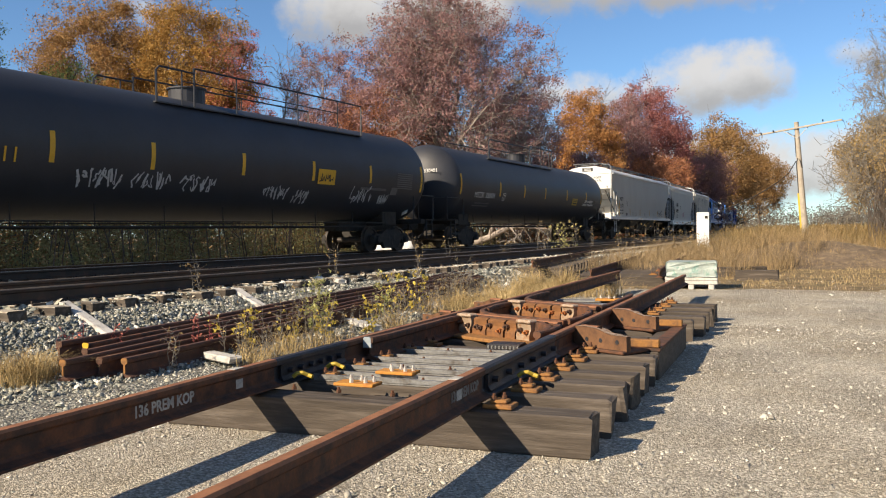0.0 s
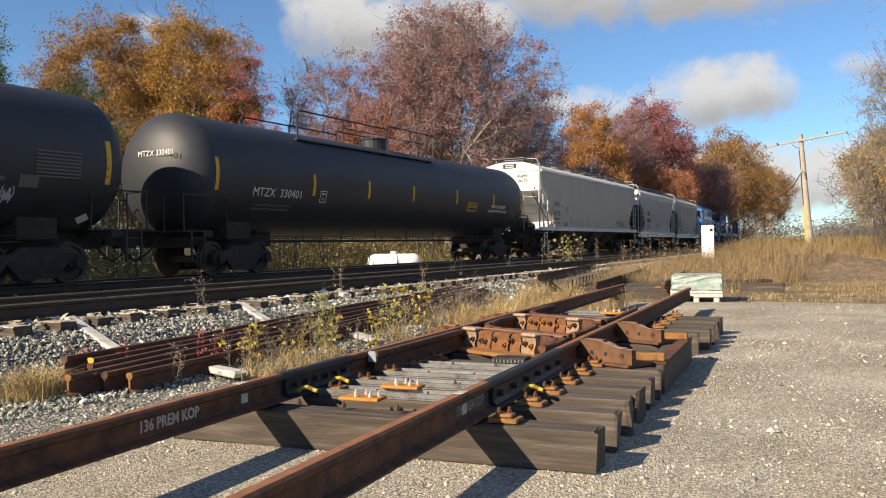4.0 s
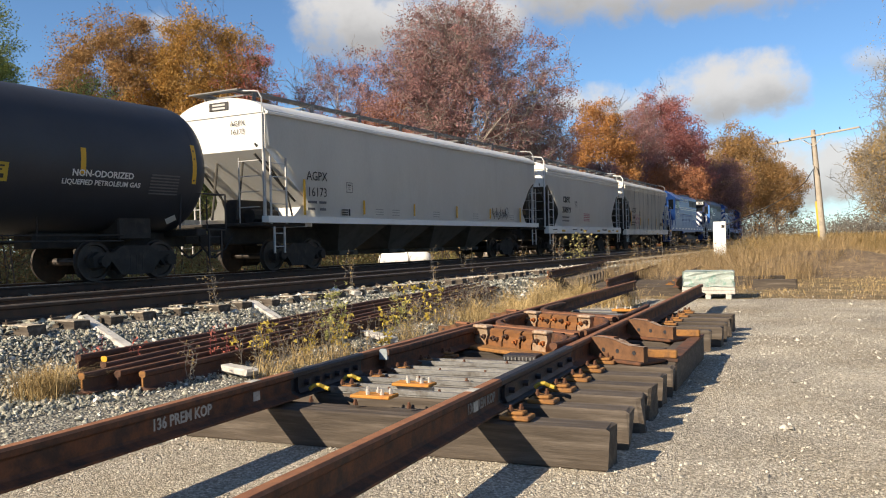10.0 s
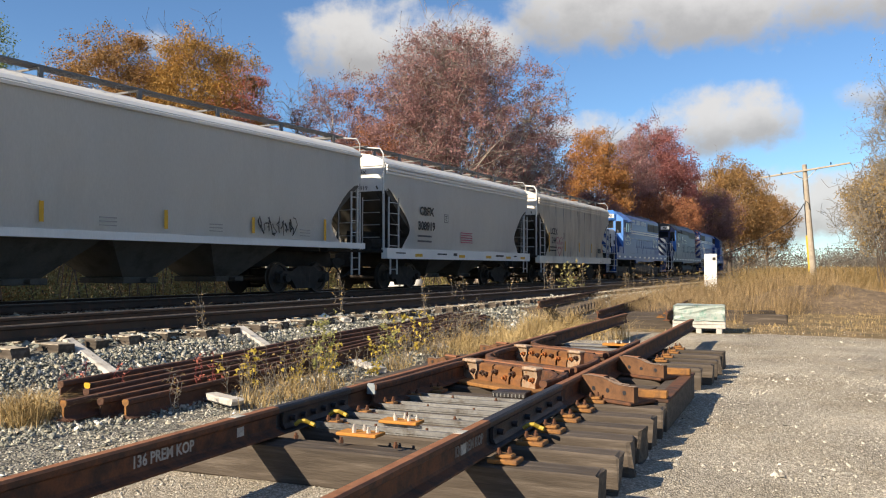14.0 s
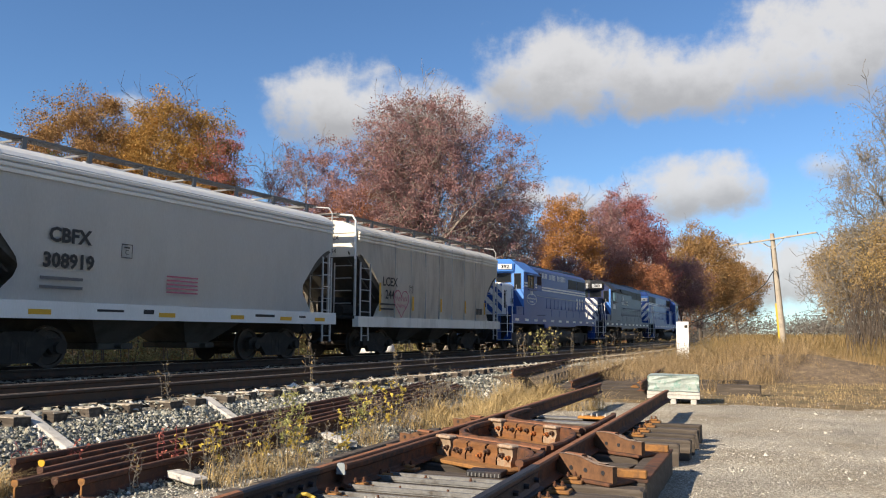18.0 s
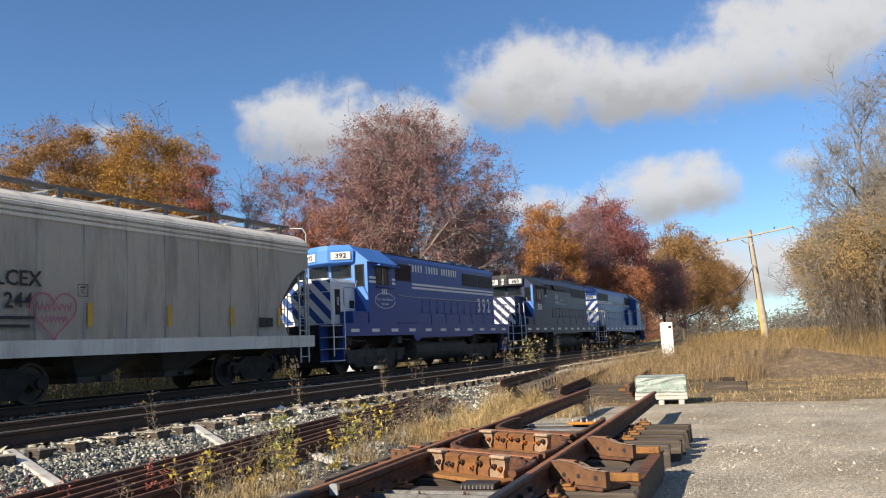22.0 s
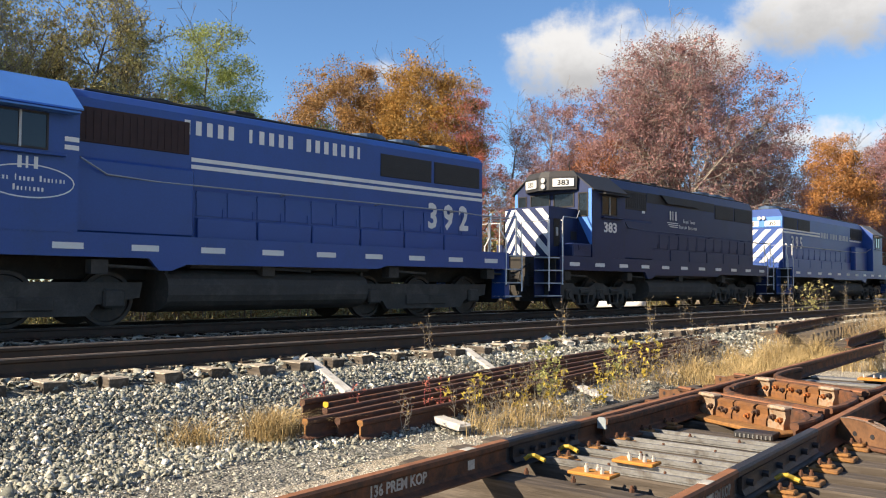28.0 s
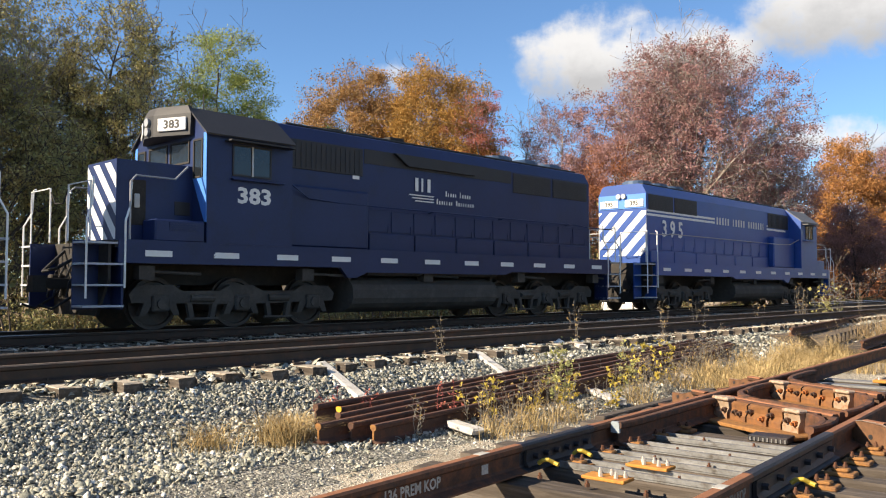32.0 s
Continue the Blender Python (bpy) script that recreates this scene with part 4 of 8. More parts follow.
bars(tank_b, M["yellow_dull"], on_tank(R, zc, -7.0 - mid, 2.15), [(-0.42, 0.42, 0, 0.36)], "placard")
bars(tank_b, M["black_print"], on_tank(R + 0.006, zc, -7.0 - mid, 2.15), [(-0.34, 0.34, 0.11, 0.03), (-0.34, 0.3, 0.04, 0.03), (-0.3, 0.34, -0.08, 0.08)])
words("NON-ODORIZED", 0.19, M["print"], tank_b, on_tank(R, zc, -4.5 - mid, 2.22), bold=0.004)
words("LIQUEFIED PETROLEUM GAS", 0.15, M["print"], tank_b, on_tank(R, zc, -4.5 - mid, 2.04), bold=0.003)
bars(tank_b, M["faint_print"], on_tank(R, zc, -2.9 - mid, 2.1), [(-0.4, 0.4, 0.2 - 0.07 * k, 0.03) for k in range(7)])
words("MTZX 330401", 0.2, M["print"], tank_b, Matrix.Translation((0.3, -10.42, 3.0)) @ OUT_BACK)
for t_car, s in ((tank_a, 6.4), (tank_b, 8.6)):
    bm = bmesh.new()
    extrude(bm, [(0, 0.17), (0.17, 0), (0, -0.17), (-0.17, 0)], lambda u, v: (u, v, 0), lambda u, v: (u, v, 0.01))
    part("hazard_placard", bm, M["white_paint"], t_car, "white diamond hazard placard", on_tank(R, zc, 9.3, 1.35))


# ---- covered hopper cars ----
M["walk_grey"] = material("dull_steel_grating", (0.15, 0.15, 0.15), 0.6, 0.4, 0.2, 4, 0.1, 40)
M["rail_grey"] = material("grey_painted_rail", (0.42, 0.42, 0.41), 0.55, 0.1, 0.2, 4, 0.1, 40)
def hopper_car(s0, s1, label, paint, bays, ribs, top, half_w, trough=True, trough_end="tall", hoop=0.035, folds=3, sill=1.42, deep=0.3):
    """A covered hopper; s0 and s1 are the ends of its roof along the train."""
    ob = car("hopper_car", s0, s1, label, "hopper car")
    H, w = (s1 - s0) / 2, half_w
    eave = top - 0.42
    # bowed side sheets with cut-back ends
    cut = [(0.0, eave), (0.0, 3.3), (0.3, 3.2), (0.62, 3.03), (0.94, 2.76), (1.25, 2.4), (1.44, 2.18), (1.5, 2.0), (1.42, 1.8), (1.22, 1.6), (1.0, sill)]
    outline = [(-H + u, z) for u, z in cut]
    for e in (-1, 1):
        bm = bmesh.new()
        n = 30
        rows = []
        for k in range(n + 1):
            z = sill + (eave - sill) * k / n
            ys = []
            for a, b in zip(outline, outline[1:]):
                if min(a[1], b[1]) - 1e-6 <= z <= max(a[1], b[1]) + 1e-6 and a[1] != b[1]:
                    ys.append(a[0] + (b[0] - a[0]) * (z - a[1]) / (b[1] - a[1]))
            cut = min(ys) if ys else -H
            bow = 0.05 * math.sin(math.pi * k / n)
            rows.append([bm.verts.new((e * (w - 0.03 + bow), cut + (-2 * cut) * j / 10, z)) for j in range(11)])
        for a, b in zip(rows, rows[1:]):
            for j in range(10):
                bm.faces.new((a[j], a[j + 1], b[j + 1], b[j]) if e > 0 else (a[j], b[j], b[j + 1], a[j + 1]))
        geo = bmesh.ops.solidify(bm, geom=bm.faces[:], thickness=0.02)
        part("side_sheet", bm, M[paint], ob, smooth=False)
        bm = bmesh.new()
        for k in range(ribs):
            y = -H + 2.4 + (2 * H - 4.8) * k / max(1, ribs - 1)
            box(bm, *sorted((e * (w - 0.02), e * (w + 0.026))), y - 0.008, y + 0.008, sill, eave)
        if ribs:
            part("side_seams", bm, M["print_grey"], ob)
        bm = bmesh.new()
        prism_y(bm, [(e * (w + 0.10), sill + 0.03), (e * (w + 0.10), sill + 0.03 - deep), (e * (w - 0.12), sill + 0.03 - deep), (e * (w - 0.12), sill + 0.03)][::e], -H - 0.1, H + 0.1)
        part("side_sill", bm, M[paint], ob)
        # eave mouldings
        bm = bmesh.new()
        for k in range(folds):
            prism_y(bm, [(e * (w - 0.01), eave - 0.02 - 0.11 * k), (e * (w + 0.065 - 0.012 * k), eave - 0.05 - 0.11 * k), (e * (w + 0.05 - 0.012 * k), eave - 0.11 - 0.11 * k), (e * (w - 0.01), eave - 0.12 - 0.11 * k)][::e], -H, H)
        part("eave_moulding", bm, M[paint], ob)
    # rounded roof
    bm = bmesh.new()
    arc = [(w * math.sin(a), eave + 0.42 * (math.cos(a) - math.cos(1.25)) / (1 - math.cos(1.25))) for a in (-1.25 + 2.5 * k / 14 for k in range(15))]
    arc = [(x * w / (w * math.sin(1.25)), z) for x, z in arc]
    prism_y(bm, arc + [(w - 0.05, eave - 0.06), (-w + 0.05, eave - 0.06)], -H, H)
    for k in range(9):
        y = -H + 1.0 + (2 * H - 2.0) * k / 8
        for a, b in zip(arc, arc[1:]):
            bm.faces.new([bm.verts.new(c) for c in ((a[0], y - 0.025, a[1] + 0.012), (b[0], y - 0.025, b[1] + 0.012), (b[0], y + 0.025, b[1] + 0.012), (a[0], y + 0.025, a[1] + 0.012))])
    part("roof", bm, M[paint], ob)
    # hatch trough and roof walk on posts
    if trough:
        for k in range(bays * 2):
            y = -H + 1.6 + (2 * H - 3.2) * k / (bays * 2 - 1)
            part("roof_hatch", box(bmesh.new(), -0.3, 0.3, y - 0.6, y + 0.6, top - 0.01, top + 0.08, 0.03), M[paint], ob)
    bm = bmesh.new()
    for x0, x1 in ((0.5, 0.85), (-0.85, -0.5)):
        for k in range(7):
            x = x0 + (x1 - x0) * k / 6
            box(bm, x - 0.008, x + 0.008, -H - 0.15, H + 0.15, top + 0.13, top + 0.17)
        n = int(2 * H / 0.12)
        for k in range(n):
            y = -H + 2 * H * k / n
            box(bm, x0, x1, y - 0.006, y + 0.006, top + 0.135, top + 0.165)
    for y in (-H - 0.1, H + 0.1):
        box(bm, -0.85, 0.85, y - 0.14, y + 0.14, top + 0.13, top + 0.16)
    part("roof_walk", bm, M["walk_grey"], ob)
    for k in range(8):
        y = -H + 0.4 + (2 * H - 0.8) * k / 7
        bm = bmesh.new()
        for x in (0.85, -0.85):
            box(bm, x - 0.03, x + 0.03, y - 0.05, y + 0.05, top - 0.16, top + 0.14)
        box(bm, -0.85, 0.85, y - 0.02, y + 0.02, top + 0.09, top + 0.13)
        part("roof_walk_bracket", bm, M["walk_grey"], ob)
    for e in (-1, 1):
        # end sheet over the sloping hopper wall
        bm = bmesh.new()
        ye, yi = e * (H - 0.02), e * (H - 2.6)
        prism_x(bm, [(ye, eave - 0.02), (ye, 3.2), (e * (H - 0.2), 3.2), (e * (H - 0.12), eave - 0.02)][::e], -w + 0.06, w - 0.06)
        prism_y(bm, arc + [(w - 0.05, eave - 0.06), (-w + 0.05, eave - 0.06)], *sorted((e * H, e * (H + 0.012))))
        part("end_sheet", bm, M[paint], ob)
        bm = bmesh.new()
        prism_x(bm, [(ye, 3.2), (e * (H - 2.3), 1.45), (yi, 1.45), (e * (H - 0.25), 3.3)][::e], -w + 0.06, w - 0.06)
        # shade on the slope is put into the colour; one sunlit end keeps plain paint
        part("slope_sheet", bm, M["hopper_shade"] if e > 0 or paint != "grey_paint" or bays < 4 else M[paint], ob)
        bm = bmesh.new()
        # panel added to block daylight through the gap below the slope sheet
        part("bulkhead", box(bmesh.new(), -w + 0.1, w - 0.1, *sorted((e * (H - 1.95), e * (H - 1.9))), 1.2, 2.0), M["hopper_shade"] if e > 0 or paint != "grey_paint" or bays < 4 else M[paint], ob)
        box(bm, -0.2, 0.2, *sorted((e * (H - 1.9), e * (H - 0.3))), 1.28, 1.95, 0.03)
        tube(bm, [(0.5, e * (H - 0.5), 1.5), (0.5, e * (H - 1.5), 1.5)], 0.2, 10)
        part("brake_gear", bm, M["grime"], ob)
        for x in (-w + 0.12, w - 0.12):
            part("corner_post", box(bmesh.new(), x - 0.025, x + 0.025, *sorted((e * (H + 0.02), e * (H - 0.06))), 1.3, eave - 0.1), M["rail_grey"], ob)
        # dark stencilled plate under the roof walk, and slanting rods down the slope sheet
        plate = part("end_sign", box(bmesh.new(), -0.34, 0.34, *sorted((e * (H + 0.014), e * (H + 0.03))), eave + 0.1, eave + 0.32, 0.01), M["roof_black"], ob, "dark stencilled plate at the roof end")
        for v in (eave + 0.16, eave + 0.25):
            part("small_print", box(bmesh.new(), -0.22, 0.22, *sorted((e * (H + 0.031), e * (H + 0.034))), v - 0.025, v + 0.025), M["rail_grey"], plate)
        for x in (-w + 0.35, w - 0.35):
            bm = bmesh.new()
            tube(bm, [(x, e * (H + 0.05), 3.35), (x * 0.97, e * (H - 1.25), 2.1), (x * 0.95, e * (H - 1.5), 1.45)], 0.026, 6)
            part("slope_rod", bm, M["hopper_shade"], ob)
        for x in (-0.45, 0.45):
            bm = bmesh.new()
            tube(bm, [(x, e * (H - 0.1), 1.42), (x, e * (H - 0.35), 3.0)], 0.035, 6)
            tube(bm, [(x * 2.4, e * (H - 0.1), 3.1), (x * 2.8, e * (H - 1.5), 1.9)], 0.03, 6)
            part("end_brace", bm, M["hopper_shade"], ob)
        bm = bmesh.new()
        box(bm, -w + 0.05, w - 0.05, *sorted((e * (H - 1.6), e * (H + 0.15))), 1.2, 1.3, 0.02)
        box(bm, -0.3, 0.3, *sorted((e * (H - 4.0), e * (H + 0.2))), 0.75, 1.2, 0.02)
        part("end_platform", bm, M["grime"], ob)
        for x in (-1, 1):
            tall = 1.75 if e > 0 or trough_end == "tall" else 1.5
            ladder(ob, side(x * (w + 0.06), e * (H - 0.36), 1.25), 0.44 if e > 0 else 0.62, tall, 5, M["rail_grey"])
            ladder(ob, side(x * (w + 0.06), e * (H - 0.36), 0.5), 0.4, 0.68, 2, M["rail_grey"])
            bm = bmesh.new()
            xe = x * (w - 0.2)
            for z in (1.7, 2.1, 2.5, 2.9):
                tube(bm, [(xe, e * (H + 0.08), z), (x * 0.7, e * (H + 0.08), z)], 0.014, 6)
            tube(bm, [(x * 0.7, e * (H + 0.08), 1.25), (x * 0.7, e * (H + 0.08), 3.0)], 0.018, 6)
            part("grab_iron", bm, M["rail_grey"], ob)
        # white stairway hoop over the roof edge
        bm = bmesh.new()
        x = w - 0.08
        tube(bm, [(x, e * (H + 0.06), 3.1), (x, e * (H + 0.06), top - 0.12), (x - 0.12, e * (H + 0.06), top + 0.06), (0.7, e * (H + 0.06), top + 0.14)], hoop if e < 0 else 0.02, 8)
        part("roof_grab_rail", bm, M["white_paint"] if e < 0 and hoop > 0.02 else M["rail_grey"], ob)
        truck(ob, e * (H - 2.0), (-0.88, 0.88), FRAME_CAR, WHEEL_CAR, 0.43)
        coupler(ob, e * (H + 0.1), e)
    # discharge bays under the side sill
    for k in range(bays):
        y0 = -H + 3.3 + (2 * H - 6.6) * k / bays
        y1 = -H + 3.3 + (2 * H - 6.6) * (k + 1) / bays
        m = (y0 + y1) / 2
        bm = bmesh.new()
        for (za, xa, ya), (zb, xb, yb) in (((sill - 0.02, w - 0.13, (y1 - y0) / 2), (0.5, 0.62, 0.42)),):
            ra = [bm.verts.new((sx * xa, m + sy * ya, za)) for sx, sy in ((-1, -1), (1, -1), (1, 1), (-1, 1))]
            rb = [bm.verts.new((sx * xb, m + sy * yb, zb)) for sx, sy in ((-1, -1), (1, -1), (1, 1), (-1, 1))]
            for j in range(4):
                bm.faces.new((ra[j], ra[(j + 1) % 4], rb[(j + 1) % 4], rb[j]))
            bm.faces.new(rb)
            bm.faces.new(ra[::-1])
        box(bm, -0.75, 0.75, m - 0.5, m + 0.5, 0.36, 0.5, 0.02)
        tube(bm, [(-0.95, m, 0.43), (0.95, m, 0.43)], 0.05, 8)
        bmesh.ops.recalc_face_normals(bm, faces=bm.faces)
        part("discharge_bay", bm, M["hopper_shade"], ob)
    return ob, (s0 + s1) / 2, w


# grimy paint, darkened for the shade under the car and inside its ends
M["hopper_shade"] = material("shaded_grimy_paint", (0.085, 0.08, 0.07), 0.8, 0, 0.3, 1.2, 0.1, 25, (0.05, 0.044, 0.038), (0.48, 0.7), 0.3)


def strip(parent, mat, x, y, z, w, h, name="reflector_strip", label=""):
    return part(name, box(bmesh.new(), -w / 2, w / 2, -h / 2, h / 2, 0, 0.005), M[mat], parent, label, side(x, y, z))


def consolidated(parent, x, y, z, size=0.3):
    bm = bmesh.new()
    for u0, u1, v0, v1 in ((-1, 1, 0.9, 1), (-1, 1, -1, -0.9), (-1, -0.9, -0.9, 0.9), (0.9, 1, -0.9, 0.9), (-0.5, 0.5, 0.4, 0.6)):
        box(bm, u0 * size / 2, u1 * size / 2, v0 * size / 2, v1 * size / 2, 0, 0.004)
    part("marking_frame", bm, M["black_print"], parent, m=side(x, y, z))
    words("C", size * 0.5, M["black_print"], parent, side(x, y, z - size * 0.1))


hop_a, mid, w = hopper_car(0.35, 18.47, "clean pale grey four-bay covered hopper car", "grey_paint", 4, 0, 4.62, 1.58, hoop=0.018, folds=1, sill=1.43, deep=0.17)
for text, z in (("AGPX", 2.58), ("16173", 2.14)):
    words(text, 0.36, M["black_print"], hop_a, side(w + 0.055, 2.38 - mid, z), label="black reporting mark")
for text, z in (("AGPX", 4.06), ("16173", 3.84)):
    words(text, 0.2, M["black_print"], hop_a, Matrix.Translation((0.62, 0.35 - mid - 0.012, z - 0.15)) @ OUT_BACK)
bars(hop_a, M["faint_print"], side(w + 0.05, 2.36 - mid, 1.78), [(-0.42, -0.02, 0.09, 0.07), (0.1, 0.42, 0.09, 0.07), (-0.42, -0.1, -0.1, 0.07), (0.12, 0.4, -0.1, 0.07)])
for s, h in ((1.8, 0.97), (4.68, 0.42), (7.67, 0.4), (10.74, 0.42), (13.6, 0.4), (16.6, 0.6)):
    strip(hop_a, "yellow", w + 0.052, s - mid, 1.79 + (0.2 if h > 0.9 else 0), 0.1, h, label="faded yellow reflective strip")
for s in (5.54, 6.51, 9.2, 12.3, 15.7):
    bars(hop_a, M["print_grey"], side(w + 0.045, s - mid, 1.66), [(-0.22, 0.22, 0.09 - 0.08 * k, 0.025) for k in range(3)])
bars(hop_a, M["black_print"], side(w + 0.045, 3.73 - mid, 1.62), [(-0.2, 0.1, 0.07 - 0.07 * k, 0.04) for k in range(3)] + [(0.14, 0.22, 0.0, 0.2)])
consolidated(hop_a, w + 0.06, 3.92 - mid, 2.35)
scrawl(hop_a, side(w + 0.05, 14.59 - mid, 1.82), 1.5, 0.55, M["black_print"], 9, 9, 0.03)

hop_b, mid, w = hopper_car(19.95, 31.95, "pale grey two-bay covered hopper car with orange reflectors", "grey_paint", 2, 0, 4.5, 1.56, hoop=0.022, sill=1.32, deep=0.34)
for text, z in (("CBFX", 2.66), ("308919", 2.15)):
    words(text, 0.4, M["black_print"], hop_b, side(w + 0.055, 22.55 - mid, z), label="black reporting mark", stretch=1.02, bold=0.014)
    words(text, 0.2, M["black_print"], hop_b, Matrix.Translation((0.55, 19.95 - mid - 0.012, z + 1.15)) @ OUT_BACK)
bars(hop_b, M["faint_print"], side(w + 0.05, 22.4 - mid, 1.72), [(-0.5, 0.5, 0.09, 0.06), (-0.5, 0.5, -0.09, 0.06)])
bars(hop_b, M["pink_spray"], side(w + 0.05, 25.7 - mid, 1.85), [(-0.5, 0.5, 0.18 - 0.09 * k, 0.035) for k in range(5)])
for s in (21.9, 25.2, 27.6, 29.6, 31.2):
    strip(hop_b, "yellow", w + 0.105, s - mid, 1.14, 0.5, 0.1, label="orange reflective strip on the sill")
consolidated(hop_b, w + 0.06, 24.0 - mid, 2.5)
bars(hop_b, M["black_print"], side(w + 0.105, 23.6 - mid, 1.2), [(-0.35, 0.35, 0, 0.05), (0.9, 1.2, 0, 0.1), (-3.2, -2.6, 0, 0.04), (4.7, 5.5, 0, 0.07), (6.6, 6.9, 0, 0.05)])

hop_c, mid, w = hopper_car(33.42, 45.15, "weathered cream covered hopper car with a streaked roof", "tan_paint", 2, 7, 4.45, 1.54, sill=1.25, deep=0.33)
for text, z in (("LCEX", 2.47), ("244", 2.04)):
    words(text, 0.42, M["black_print"], hop_c, side(w + 0.06, 35.4 - mid, z), label="black reporting mark", bold=0.006)
    words(text, 0.2, M["black_print"], hop_c, Matrix.Translation((0.55, 33.42 - mid - 0.012, z + 1.35)) @ OUT_BACK)
heart = [(16 * math.sin(a) ** 3 / 30, (13 * math.cos(a) - 5 * math.cos(2 * a) - 2 * math.cos(3 * a) - math.cos(4 * a)) / 30, 0) for a in (6.2832 * k / 36 for k in range(37))]
bm = bmesh.new()
tube(bm, heart, 0.02, 4)
tube(bm, [(-0.42 + 0.84 * k / 24, 0.12 + 0.1 * math.sin(k * 1.9), 0) for k in range(25)], 0.014, 4)
tube(bm, [(-0.3 + 0.6 * k / 20, -0.12 + 0.08 * math.sin(k * 2.1), 0) for k in range(21)], 0.014, 4)
for v in bm.verts:
    v.co.z *= 0.08
part("graffiti", bm, M["pink_spray"], hop_c, "pink sprayed heart", side(w + 0.062, 36.2 - mid, 1.82))
for s in (34.75, 37.09, 39.38, 41.61, 43.61):
    strip(hop_c, "yellow", w + 0.05, s - mid, 1.95 if s < 35 else 1.8, 0.12, 0.95 if s < 35 else 0.5, label="yellow reflective strip")
consolidated(hop_c, w + 0.06, 36.9 - mid, 2.3, 0.26)
bars(hop_c, M["black_print"], side(w + 0.06, 35.25 - mid, 1.64), [(-0.5, 0.5, 0.08, 0.06), (-0.5, 0.4, -0.08, 0.06)])
bars(hop_c, M["black_print"], side(w + 0.06, 43.0 - mid, 1.66), [(-0.3, -0.02, 0, 0.25), (0.02, 0.3, 0, 0.25)])


# ---- diesel locomotives ----
def flank(e, x, y, z):
    """A pose on the side e of a car: writing reads from outside."""
    return side(x, y, z) if e > 0 else Matrix.Translation((-x, y, z)) @ Matrix.Rotation(math.pi, 4, "Z") @ OUT_X


def letter_blocks(parent, mat, m, text, size, pitch=None):
    """A company name, as plain upright strokes of the letters' size."""
    pitch = pitch or size * 0.64
    u = -0.5 * pitch * len(text)
    for c in text:
        if c != " ":
            w = pitch * (0.3 if c in "IJLilrt" else 0.5)
            part("letter_block", box(bmesh.new(), u, u + w, -size / 2, size / 2 * (1.0 if c.isupper() else 0.3), 0, 0.004), mat, parent, m=m)
        u += pitch


def reflectors(ob, L, n, y0, y1, z, x):
    for e in (-1, 1):
        for k in range(n):
            y = y0 + (y1 - y0) * k / (n - 1) - L / 2
            part("sill_reflector", box(bmesh.new(), -0.26, 0.26, -0.055, 0.055, 0, 0.006), M["white_paint"], ob, "white sill reflector" if k == 0 else "", flank(e, x, y, z))


